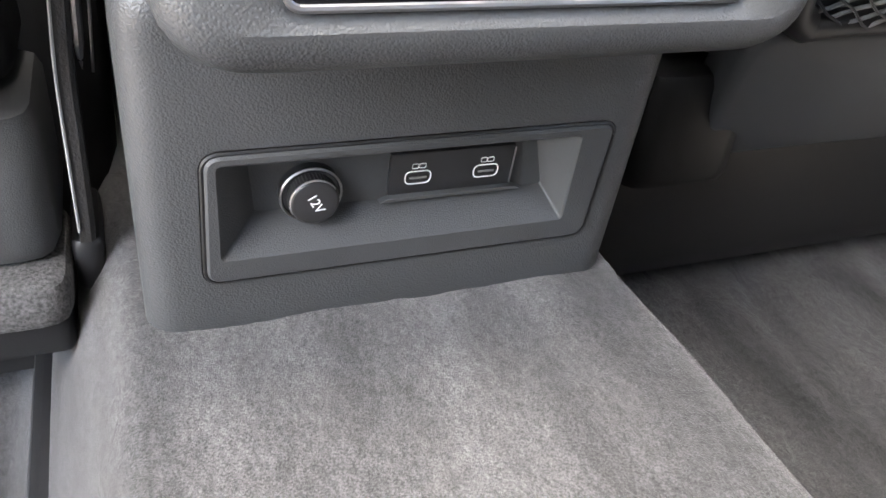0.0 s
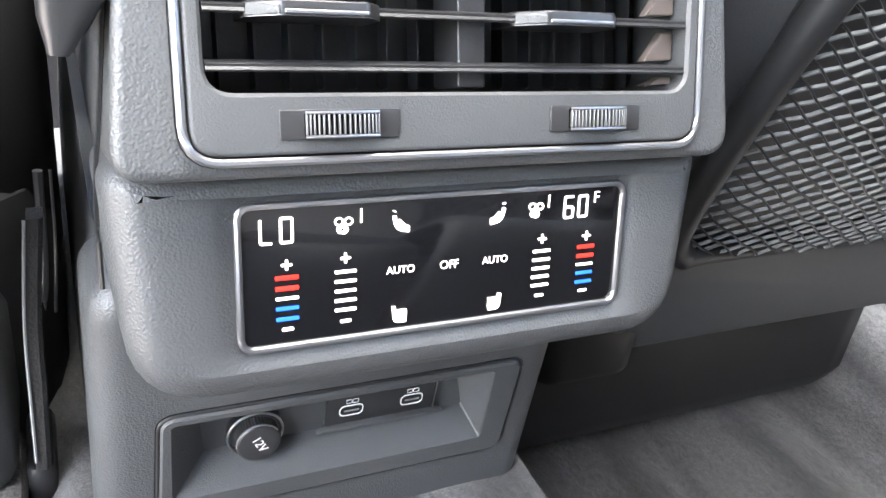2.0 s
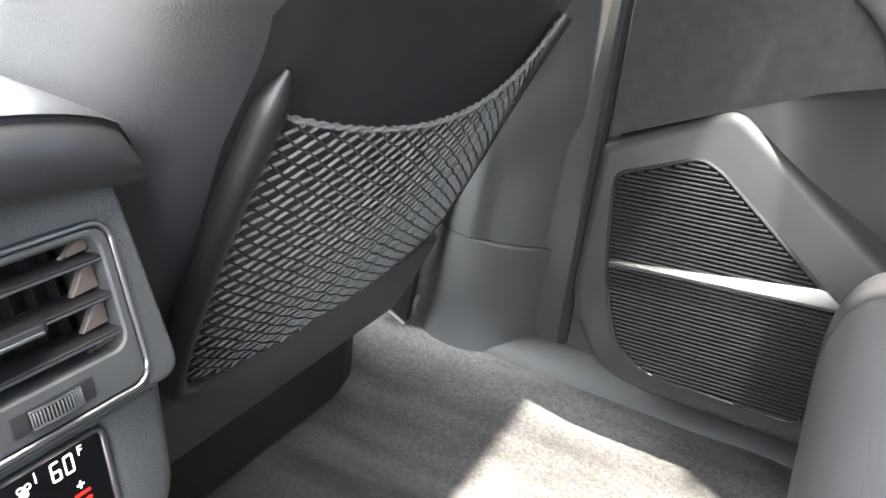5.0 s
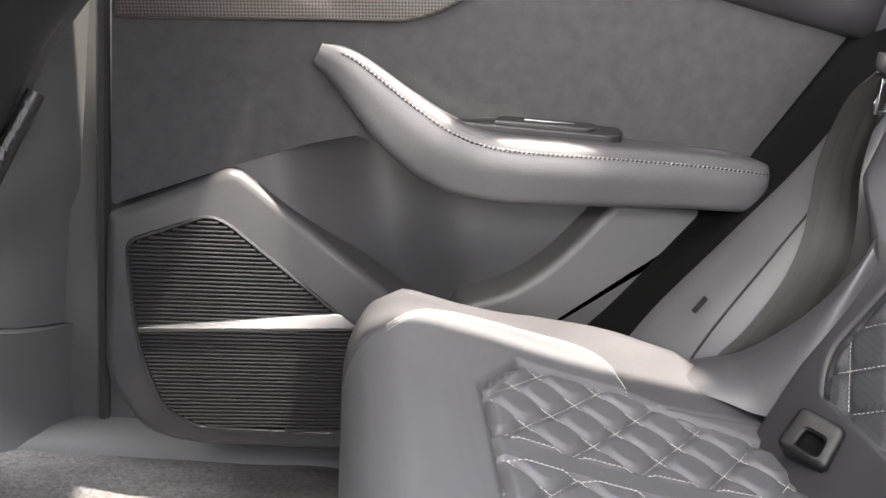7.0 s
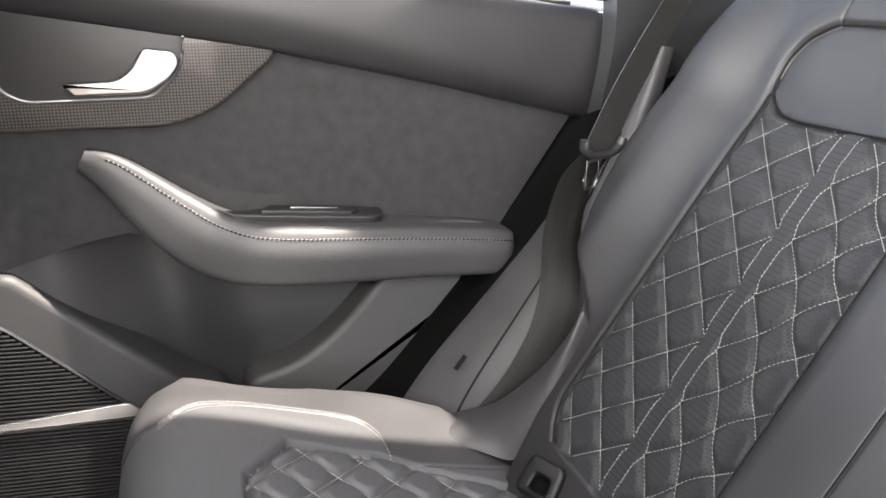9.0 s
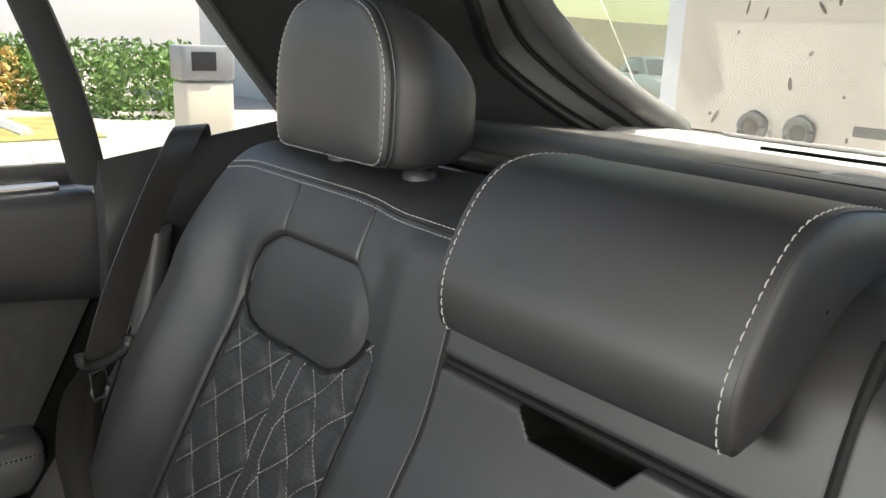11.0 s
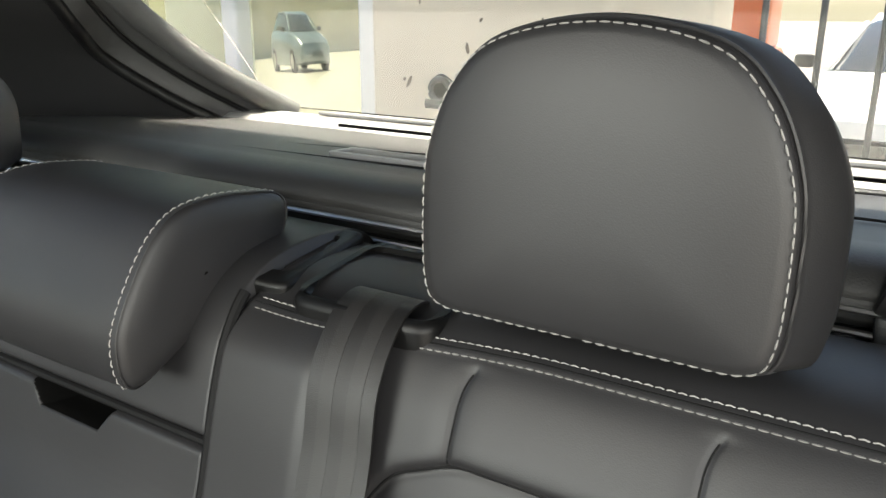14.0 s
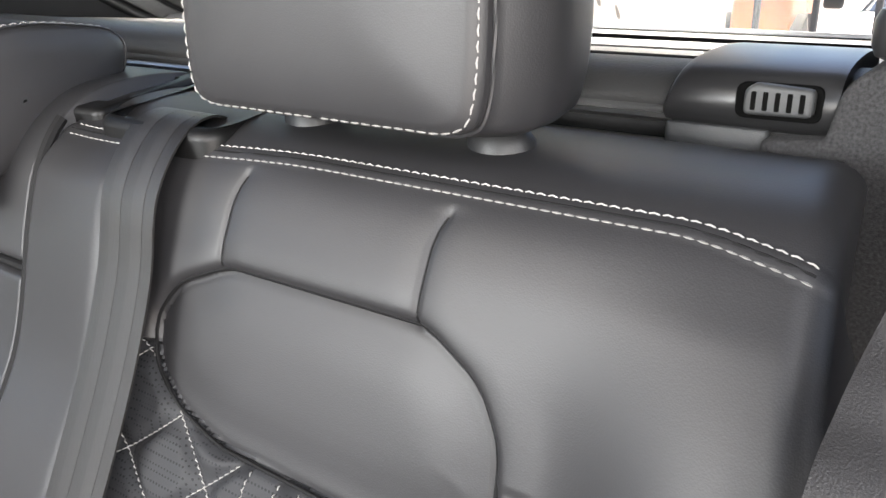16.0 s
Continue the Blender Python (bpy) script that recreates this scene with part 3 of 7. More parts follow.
def seven(x, v, segs, w=0.0041, hh=0.0088):
    """Segments of a display digit: a top, b c right, d bottom, e f left, g middle."""
    t, q = 0.0010, hh / 4
    spot = {"a": (0, hh / 2, w, t), "d": (0, -hh / 2, w, t), "g": (0, 0, w, t), "b": (w / 2, q, t, hh / 2), "c": (w / 2, -q, t, hh / 2), "e": (-w / 2, -q, t, hh / 2), "f": (-w / 2, q, t, hh / 2)}
    return [(x + spot[s][0], v + spot[s][1], spot[s][2], spot[s][3]) for s in segs]


bars("display_segment", seven(-0.0715, 0.0172, "fed") + seven(-0.0643, 0.0172, "abcdef"), WHITE_GLOW)
bars("display_segment", seven(0.0545, 0.0175, "acdefg") + seven(0.0615, 0.0175, "abcdef"), WHITE_GLOW)


def fan_symbol(x, v):
    parts = []
    for a in (0.5, 2.6, 4.7, 0.5 + 1.05 * 3.5):
        poly = [(x + 0.0021 * math.cos(a) + 0.0015 * math.cos(b), v + 0.0021 * math.sin(a) + 0.0013 * math.sin(b)) for b in np.linspace(0, 2 * math.pi, 10, endpoint=False)]
        parts.append(tube(put_in(poly, SCREEN, 0.0073), 0.0004, 5, closed=True))
    con("fan_symbol", join(*parts), WHITE_GLOW, glass)


fan_symbol(-0.0432, 0.0178)
fan_symbol(0.0385, 0.0178)


def line_symbol(name, polys, w=0.0006):
    con(name, join(*[tube(put_in(p, SCREEN, 0.0073), w, 6) for p in polys]), WHITE_GLOW, glass)


for s in (-1, 1):
    x = s * 0.0205
    # seat with air flow, above; heated seat, below
    line_symbol("airflow_symbol", [[(x + q[0] * s, 0.0165 + q[1]) for q in crom([(0.0030, 0.0030), (0.0022, -0.0005), (0.0005, -0.0022), (-0.0030, -0.0030)], 5)],
                                   [(x + q[0] * s, 0.0165 + q[1]) for q in [(0.0028, 0.0050), (0.0030, 0.0045)]],
                                   [(x + q[0] * s, 0.0165 + q[1]) for q in [(0.0012, 0.0012), (-0.001, -0.0010), (-0.003, -0.0018)]]], 0.00075)
    line_symbol("seat_heat_symbol", [[(x + q[0] * s, -0.0205 + q[1]) for q in crom([(0.0028, 0.0042), (0.0024, 0.0005), (0.0016, -0.0016), (-0.0022, -0.0018)], 5)],
                                     *[[(x + q * s, -0.0215), (x + q * s + 0.0002, -0.0195), (x + q * s, -0.0178)] for q in (-0.0018, -0.0004, 0.001)]], 0.0008)

# tray with the sockets
TRAY = ((-0.0045, 0.0712, 0.3015), np.array((1, 0, 0)), np.array((0, -0.10, 1)) / np.linalg.norm((0.10, 1)), None)
TN = np.cross(TRAY[1], TRAY[2])
TRAY = (TRAY[0], TRAY[1], TRAY[2], TN)
t_out = rounded([(-0.1005, -0.0355), (0.0995, -0.0355), (0.1005, 0.0350), (-0.0985, 0.0350)], 0.0075, 8)
t_in = rounded([(-0.093, -0.0215), (0.083, -0.0215), (0.082, 0.0300), (-0.093, 0.0300)], 0.002, 8)
t_floor = rounded([(-0.075, -0.011), (0.0785, -0.0125), (0.066, 0.0300), (-0.079, 0.0300)], 0.002, 8)
rings = [put_in(t_out, TRAY, -0.006), put_in(t_out, TRAY, 0.0025), put_in(inset(t_out, 0.0012), TRAY, 0.0037), put_in(inset(t_in, -0.001), TRAY, 0.0037), put_in(t_in, TRAY, 0.003), put_in(t_floor, TRAY, -0.017)]
n = len(t_out)
ped = rounded([(-0.1305, -0.100), (0.126, -0.100), (0.1235, 0.112), (-0.1275, 0.112)], [0.022, 0.022, 0.022, 0.022], 8)
con("pedestal_face", ring_plate(ped, inset(t_out, -0.0012), TRAY, 0.05, 0.016, lift=0.0015, deep=0.02), SOFT, label="grained face of the pedestal")
con("socket_tray", ([p for r in rings for p in r], grid_faces(6, n, wrap_v=True) + [tuple(range(5 * n, 6 * n))]), PLASTIC, label="matt grey recessed tray for the sockets", sharp=30)
con("tray_gap", tube(put_in(inset(t_out, -0.0008), TRAY, 0.0015), 0.0011, 6, closed=True), DARK)
# socket and cap
SC = np.array(TRAY[0]) + TRAY[1] * -0.0490 + TRAY[2] * -0.0005 - TN * 0.017


def disc(r, a, b, center, axis_u, axis_v, axis_n, bev=0.001, n=36):
    poly = [(r * math.cos(t), r * math.sin(t)) for t in np.linspace(0, 2 * math.pi, n, endpoint=False)]
    return plate(poly, (center, axis_u, axis_v, axis_n), b - a, bev, lift=b)


socket = con("power_socket", disc(0.0152, 0, 0.005, SC, TRAY[1], TRAY[2], TN, 0.002), SATIN, label="black round power socket")
con("socket_ring", tube([SC + TRAY[1] * 0.0148 * math.cos(t) + TRAY[2] * 0.0148 * math.sin(t) + TN * 0.0052 for t in np.linspace(0, 2 * math.pi, 40, endpoint=False)], 0.0007, 6, closed=True), ALU, socket, "thin bright ring")
tilt = TN * 0.995 + TRAY[2] * 0.10
tilt /= np.linalg.norm(tilt)
cu_ = TRAY[1]
cv_ = np.cross(tilt, cu_)
cap = con("socket_cap", disc(0.0117, 0, 0.0145, SC, cu_, cv_, tilt, 0.0016), SATIN, socket, "ribbed black socket cap")
for t in np.linspace(0, 2 * math.pi, 44, endpoint=False):
    b_ = SC + cu_ * 0.0117 * math.cos(t) + cv_ * 0.0117 * math.sin(t)
    ribs_ = (ribs_ if t > 0 else []) + [tube([b_ + tilt * 0.0055, b_ + tilt * 0.0128], 0.00045, 4)]
tagged(con("cap_ribs", join(*ribs_), SATIN, socket), kind="stuff")
con("cap_edge", tube([SC + tilt * 0.0132 + cu_ * 0.0116 * math.cos(t) + cv_ * 0.0116 * math.sin(t) for t in np.linspace(0.6, 3.6, 26)], 0.0006, 6), ALU, socket, "bright arc on the cap's edge")
CAPM = (SC + tilt * 0.0147, cu_, cv_, tilt)


def words_at(name, text, frame_, size, material, parent, turn=0.0):
    cu = bpy.data.curves.new(name, "FONT")
    cu.body, cu.size, cu.align_x, cu.align_y, cu.extrude = text, size, "CENTER", "CENTER", 0.00008
    tmp = new(name, cu)
    me = bpy.data.meshes.new_from_object(tmp.evaluated_get(bpy.context.evaluated_depsgraph_get()))
    bpy.data.objects.remove(tmp)
    bpy.data.curves.remove(cu)
    m = Matrix.Identity(4)
    for i, a in enumerate(frame_[1:]):
        for j in range(3):
            m[j][i] = a[j]
    me.transform(Matrix.Translation(frame_[0]) @ m @ Matrix.Rotation(turn, 4, "Z"))
    me.materials.clear()
    me.materials.append(material)
    ob = new(name, me)
    ob.parent = parent
    return ob


PRINT = mat("pale_print", (0.75, 0.75, 0.74), 0.5)
words_at("voltage_mark", "12V", (np.array(CAPM[0]) - (0, 0, 0.235), cu_, cv_, tilt), 0.0068, PRINT, socket, radians(-62))
# usb plate
UB = np.array(TRAY[0]) + TRAY[1] * 0.0235 + TRAY[2] * 0.0035 - TN * 0.017
usb = con("port_plate", plate(rounded([(-0.033, -0.012), (0.034, -0.012), (0.034, 0.0125), (-0.033, 0.0125)], 0.001, 3), (UB, TRAY[1], TRAY[2], TN), 0.003, 0.0006, lift=0.0025), SATIN, label="black plate with two charging ports")
con("port_ledge", plate([(-0.038, -0.0135), (0.040, -0.0135), (0.036, -0.0115), (-0.034, -0.0115)], (UB, TRAY[1], TRAY[2], TN), 0.004, 0.0004, lift=0.006), PLASTIC)
con("plate_edge", plate(rounded([(0.0335, -0.011), (0.0342, -0.011), (0.0342, 0.011), (0.0335, 0.011)], 0.0001, 2), (UB, TRAY[1], TRAY[2], TN), 0.002, 0.0001, lift=0.0032), ALU)
for px in (-0.018, 0.019):
    c = UB + TRAY[1] * px + TRAY[2] * -0.002 + TN * 0.0026
    port = con("charging_port", plate(rounded([(-0.0058, -0.0027), (0.0058, -0.0027), (0.0058, 0.0027), (-0.0058, 0.0027)], 0.0027, 7), (c, TRAY[1], TRAY[2], TN), 0.002, 0.0002, lift=0.0002), DARK, usb, "small oval charging port")
    con("port_outline", tube([c + TRAY[1] * q[0] + TRAY[2] * q[1] for q in rounded([(-0.0068, -0.0037), (0.0068, -0.0037), (0.0068, 0.0037), (-0.0068, 0.0037)], 0.0036, 8)], 0.0004, 5, closed=True), PRINT, usb)
    con("port_tongue", plate(rounded([(-0.0045, -0.0006), (0.0045, -0.0006), (0.0045, 0.0006), (-0.0045, 0.0006)], 0.0003, 2), (c, TRAY[1], TRAY[2], TN), 0.001, 0.0002, lift=0.0006), ALU, usb)
    con("port_symbol", join(*[tube([c + TRAY[1] * (q[0] + dx) + TRAY[2] * (q[1] + 0.0068) for q in rounded([(-0.0016, -0.0013), (0.0016, -0.0013), (0.0016, 0.0013), (-0.0016, 0.0013)], 0.0004, 2)], 0.00028, 4, closed=True) for dx in (-0.0019, 0.0019)]), PRINT, usb)

# panel gap along the console's side
con("side_gap", tube(crom([(-0.1148, 0.03, 0.575), (-0.1169, 0.03, 0.552), (-0.1217, 0.03, 0.500), (-0.1247, 0.03, 0.470), (-0.1247, 0.03, 0.432)], 6), 0.0009, 5), DARK)

# ---- front seats ----
def front_seat(sign, label):
    """A front seat seen from behind; its back leans over the rear foot well."""
    cx = 0.435 * sign
    seat = thing("front_seat", label, "car seat", group="front seats", at=(cx, 0.2, 0.05))
    off = np.array((cx, 0.2, 0.05))

    def p(name, body, material, parent=None, lab="", **k):
        v = [np.array((q[0] * sign, q[1] - (1.8 * max(0.0, min(q[2], 0.72) - 0.62) ** 2 + 0.36 * max(0.0, q[2] - 0.72)), q[2])) - off for q in body[0]]
        return mesh(name, v, body[1], material, parent or seat, lab, **k)

    def back_y(z):
        return 0.008 - 0.40 * (z - 0.60)

    # the upholstered back: level rings, flat behind, full at the sides
    rings = []
    for z, w, d in [(0.33, 0.215, 0.10), (0.36, 0.245, 0.13), (0.42, 0.262, 0.14), (0.50, 0.278, 0.15), (0.58, 0.292, 0.155), (0.66, 0.30, 0.155), (0.74, 0.298, 0.15), (0.82, 0.285, 0.14), (0.89, 0.25, 0.12), (0.93, 0.20, 0.09), (0.945, 0.14, 0.06)]:
        y = back_y(z) + 0.022
        poly = rounded([(0.435 - w, y + d), (0.435 - w, y), (0.435 + w, y), (0.435 + w, y + d)], [0.05, 0.055, 0.055, 0.05], 9)
        rings.append([(q[0], q[1], z) for q in poly])
    p("backrest", loft(rings), SEATBACK, lab="leather-covered back")
    # rear shell
    vv = np.array((0, -0.40, 1)) / np.linalg.norm((0.40, 1))
    nn = np.cross((1, 0, 0), vv)
    shell_f = ((0.435, back_y(0.60) + 0.012, 0.60), np.array((1.0, 0, 0)), vv, nn)
    out = rounded([(-0.155, -0.30), (0.150, -0.30), (0.198, -0.245), (0.232, 0.0), (0.222, 0.22), (0.15, 0.31), (-0.15, 0.31), (-0.222, 0.22), (-0.236, 0.0), (-0.213, -0.245)], 0.06, 6)
    rows_ = []
    for v_ in np.linspace(-0.298, 0.308, 44):
        hits = [a[0] + (b[0] - a[0]) * (v_ - a[1]) / (b[1] - a[1]) for a, b in zip(out, np.roll(out, -1, 0)) if (a[1] - v_) * (b[1] - v_) < 0]
        rows_.append([np.array(shell_f[0]) + shell_f[1] * (min(hits) + (max(hits) - min(hits)) * t) + shell_f[2] * v_ - shell_f[3] * 0.010 * abs(2 * t - 1) ** 8 for t in np.linspace(0, 1, 24)])
    rows_ = np.array(rows_)
    p("rear_shell", sheet(rows_, rows_ - shell_f[3] * 0.02), SATIN, lab="dark plastic shell behind the back")
    # skirt below the net
    skirt = rounded([(-0.21, -0.37), (0.20, -0.37), (0.222, -0.255), (-0.222, -0.255)], 0.02, 5)
    p("skirt", plate(skirt, shell_f, 0.03, 0.008, lift=0.006), PLASTIC, lab="grey plastic skirt under the net")
    # the pocket's frame: left rail, foot and right rail
    def on(u, v, h=0.0):
        return np.array(shell_f[0]) + shell_f[1] * u + shell_f[2] * v + shell_f[3] * h
    left = crom([(-0.214, 0.034), (-0.219, 0.0), (-0.225, -0.09), (-0.222, -0.18), (-0.213, -0.232), (-0.194, -0.250)], 6)
    foot = crom([(-0.194, -0.250), (-0.08, -0.246), (0.06, -0.236), (0.150, -0.224), (0.168, -0.212)], 5)
    right = crom([(0.168, -0.212), (0.178, -0.19), (0.192, -0.09), (0.205, -0.02), (0.221, 0.034)], 6)
    rail = np.vstack([left, foot[1:], right[1:]])
    p("pocket_frame", tube([on(u, v, 0.004) for u, v in rail], list(0.0105 - 0.008 * np.clip(1 - np.arange(len(left)) / 5.0, 0, 1)) + [0.0085] * (len(rail) - len(left)), 16, squash=1.0), DARK, lab="matt black frame of the net pocket")
    # the net: two families of strands between the rails
    from_left = lambda v: np.interp(v, left[::-1, 1], left[::-1, 0])
    from_right = lambda v: np.interp(v, right[:, 1], right[:, 0])
    foot_v = lambda u: np.interp(u, foot[:, 0], foot[:, 1])

    def top_v(u):
        return 0.016 + 0.012 * (u / 0.215) - 0.036 * (1 - (u / 0.215) ** 2)

    def bulge(u, v):
        a = np.clip((u + 0.222) / 0.43, 0, 1)
        b = np.clip((v + 0.24) / 0.25, 0, 1)
        return 0.003 + 0.032 * np.sin(math.pi * a) ** 0.8 * np.sin(math.pi * (0.12 + 0.62 * b)) ** 0.7

    inside = lambda u, v: (from_left(v) < u < from_right(v)) and foot_v(u) < v < top_v(u)
    strands, thin = [], []
    for fam in (1, -1):
        k = 0.60
        for c in np.arange(-0.62, 0.62, 0.0115):
            run = []
            for u in np.arange(-0.24, 0.24, 0.0058):
                v = -0.11 + fam * k * u + c
                if inside(u, v):
                    wig = 0.0009 * math.sin(u / 0.0058 * 1.2)
                    run.append(on(u, v + wig, bulge(u, v) - fam * 0.0008))
                elif len(run) > 2:
                    (strands if fam > 0 else thin).append(tube(run, 0.0014 if fam > 0 else 0.0009, 5))
                    run = []
                else:
                    run = []
            if len(run) > 2:
                (strands if fam > 0 else thin).append(tube(run, 0.0014 if fam > 0 else 0.0009, 5))
    tagged(p("cord_weave", join(*thin), SATIN, lab="thin black crossing cords", fix=False), kind="stuff")
    tagged(p("net", join(*strands), PALE_CORD, lab="grey diamond-mesh elastic net", fix=False), kind="stuff")
    us = np.linspace(-0.205, 0.212, 60)
    for ph, r in ((0.0, 0.0017), (math.pi, 0.0015)):
        p("net_cord", tube([on(u, top_v(u) + 0.002 + 0.0013 * math.sin(u * 260 + ph), bulge(u, top_v(u)) + 0.001 + 0.0013 * math.cos(u * 260 + ph)) for u in us], r, 6), PALE_CORD, lab="braided elastic top cord")
    # cushion base and side cover
    p("seat_base", box(0.413, 0.42, 0.235, 0.545, 0.40, 0.30, 0.03), DARK, lab="dark seat base")
    # the right seat's cover is black: shade beside the console put into colour
    p("side_cover", box(0.216, 0.31, 0.282, 0.09, 0.34, 0.086, 0.010), PLASTIC if sign < 0 else BLACK, lab="plastic side cover")
    p("inner_bolster", box(0.202, 0.42, 0.42, 0.130, 0.36, 0.26, 0.03), DARK, lab="dark inner seat bolster")
    p("upper_cover", box(0.222, 0.33, 0.40, 0.09, 0.34, 0.145, 0.012), DARK, lab="black upper side cover")
    if sign < 0:
        p("carpet_end", box(0.215, 0.165, 0.225, 0.092, 0.09, 0.028, 0.008), RAIL_CARPET, lab="grey carpeted end of the seat rail")
        p("rail_end", box(0.217, 0.18, 0.199, 0.09, 0.10, 0.024, 0.004), DARK, lab="black rail end")
    st_ = crom([(0.149, 0.15, 0.405), (0.1548, 0.15, 0.345), (0.1567, 0.15, 0.297), (0.1590, 0.15, 0.245)], 8)
    p("bracket_edge", tube(crom([(0.1535, 0.1492, 0.405), (0.1590, 0.1492, 0.345), (0.1608, 0.1492, 0.297), (0.1620, 0.1492, 0.2525)], 8), 0.0009, 6), LEDGE, lab="pale line along the bracket's edge")
    # two chrome bars added in place of highlights on the dark seat trim
    p("trim_highlight", tube(crom([(0.1462, 0.20, 0.41), (0.1477, 0.20, 0.365), (0.1498, 0.20, 0.333), (0.1500, 0.20, 0.322)], 6), [0.0026] * 12 + [0.0022, 0.0018, 0.0014, 0.001, 0.0008, 0.0006, 0.0005], 8), CHROME, lab="chrome bar standing in for a highlight on the seat trim")
    p("trim_highlight", tube(crom([(0.1400, 0.20, 0.41), (0.1412, 0.20, 0.365), (0.1448, 0.20, 0.32)], 6), 0.0010, 6), CHROME, lab="chrome bar standing in for a highlight on the seat trim")
    p("belt_bracket", loft([[(a + dx, b + dy, c) for dx, dy in ((-0.0042, 0.002), (-0.002, 0.0), (0.0035, 0.0), (0.0035, 0.014), (-0.0042, 0.014))] for a, b, c in st_]), SEATRAIL, lab="curved black bracket beside the seat")
    p("bracket_foot", box(0.160, 0.18, 0.229, 0.016, 0.06, 0.034, 0.004), DARK, lab="black bracket foot")
    p("runner", box(0.185, 0.22, 0.095, 0.05, 0.55, 0.05, 0.006), DARK, lab="dark steel runner")
    return seat


front_seat(1, "front seat back in dark leather with a black net pocket")
front_seat(-1, "front seat back in dark leather beside the console")

# ---- right body side: pillar, sill and rear door ----
def side_frame(x):
    return ((x, 0, 0), np.array((0, -1.0, 0)), np.array((0, 0, 1.0)), np.array((-1.0, 0, 0)))


def ypoly(pts):
    return [(-y, z) for y, z in pts]


pillar = thing("door_pillar", "dark grey plastic trim of the pillar ahead of the rear door", "pillar", kind="structure", at=(0.78, 0.08, 0.1))


def sub(parent, name, body, material, label="", **k):
    o = np.array(parent.location)
    return mesh(name, [np.array(v) - o for v in body[0]], body[1], material, parent, label, **k)


def smooth_(a, b, q):
    t = np.clip((q - a) / (b - a), 0, 1)
    return t * t * (3 - 2 * t)


def pillar_sheet(z0, z1, foot):
    zs, us = np.linspace(z0, z1, 24), np.linspace(0, 1, 30)
    f = np.zeros((len(us), len(zs), 3))
    for i, u in enumerate(us):
        for j, z in enumerate(zs):
            lean = -0.13 * (z - 0.31)
            y = 0.19 + lean * 0.9 - (0.195 + lean * 0.55) * u
            x = 0.775 + 0.05 * abs(2 * u - 0.75) ** 2.2 + 0.02 * max(0, u - 0.75)
            if not foot:
                zc = 0.440 + 0.10 * max(0.0, u - 0.45) + 0.25 * max(0.0, 0.45 - u)
                x += 0.012 * float(smooth_(zc + 0.012, zc - 0.012, z)) * float(smooth_(0.30, 0.45, u))
            if foot:
                q = max(0, (0.22 - z) / 0.10)
                x -= 0.035 * q * q
            f[i, j] = (x, y, z)
    return sheet(f, f + (0.02, 0, 0))


sub(pillar, "lower_cover", pillar_sheet(0.13, 0.309, True), TRIM, "lower pillar cover")
sub(pillar, "upper_cover", pillar_sheet(0.3105, 1.15, False), TRIM, "upper pillar cover")
anchor_f = np.array([[(0.765, 0.262, 0.185), (0.770, 0.240, 0.27), (0.776, 0.205, 0.345), (0.785, 0.165, 0.42)], [(0.765, 0.205, 0.160), (0.768, 0.196, 0.26), (0.776, 0.178, 0.345), (0.787, 0.150, 0.42)]])
sub(pillar, "belt_cover", sheet(anchor_f + (-0.004, 0, 0), anchor_f + (0.010, 0, 0)), DARK, "dark cover of the front belt's anchor")
sub(pillar, "cover_foot", tube([(0.757, 0.275, 0.186), (0.757, 0.205, 0.158)], 0.0022, 6), LEDGE, "pale lower edge of the belt cover")
sill = mesh("sill_trim", *loft([[(0.80, y, 0.10), (0.766, y, 0.10), (0.766, y, 0.146), (0.769, y, 0.153), (0.778, y, 0.161), (0.797, y, 0.172), (0.83, y, 0.178), (0.83, y, 0.10)] for y in np.linspace(0.22, -0.62, 12)]), TRIM)
tagged(sill, "grey plastic sill trim along the carpet edge", "sill trim", kind="structure")

door = thing("rear_door", "closed rear door with grey microsuede, leather armrest and loudspeaker", "car door", at=(0.76, -0.4, 0.16))


def dp(name, body, material, parent=None, label="", **k):
    o = np.array(door.location)
    return mesh(name, [np.array(v) - o for v in body[0]], body[1], material, parent or door, label, **k)


# carrier behind everything, also the bottom of the pocket
carrier = rounded(ypoly([(-0.034, 0.20), (-0.045, 0.93), (-0.845, 0.93), (-0.83, 0.80), (-0.72, 0.585), (-0.60, 0.38), (-0.45, 0.17), (-0.10, 0.165)]), [0.06, 0.01, 0.02, 0.03, 0.03, 0.03, 0.05, 0.08], 6)
dp("carrier", plate(carrier, side_frame(0.812), 0.006, 0.002), DARK, label="grained plastic door panel")
# microsuede insert
suede = rounded(ypoly([(-0.046, 0.503), (-0.046, 0.90), (-0.30, 0.90), (-0.30, 0.6085), (-0.25, 0.594), (-0.178, 0.563)]), [0.006, 0.01, 0.0, 0.0, 0.02, 0.004], 5)
suede_b = rounded(ypoly([(-0.30, 0.6085), (-0.30, 0.90), (-0.44, 0.90), (-0.63, 0.83), (-0.828, 0.785), (-0.735, 0.605), (-0.72, 0.585), (-0.40, 0.585)]), [0.0, 0.0, 0.01, 0.02, 0.004, 0.01, 0.01, 0.02], 5)
body = join(plate(suede, side_frame(0.724), 0.06, 0.0005), plate(suede_b, side_frame(0.724), 0.06, 0.0005))
dp("suede_insert", body, ALCANTARA, label="charcoal microsuede insert")
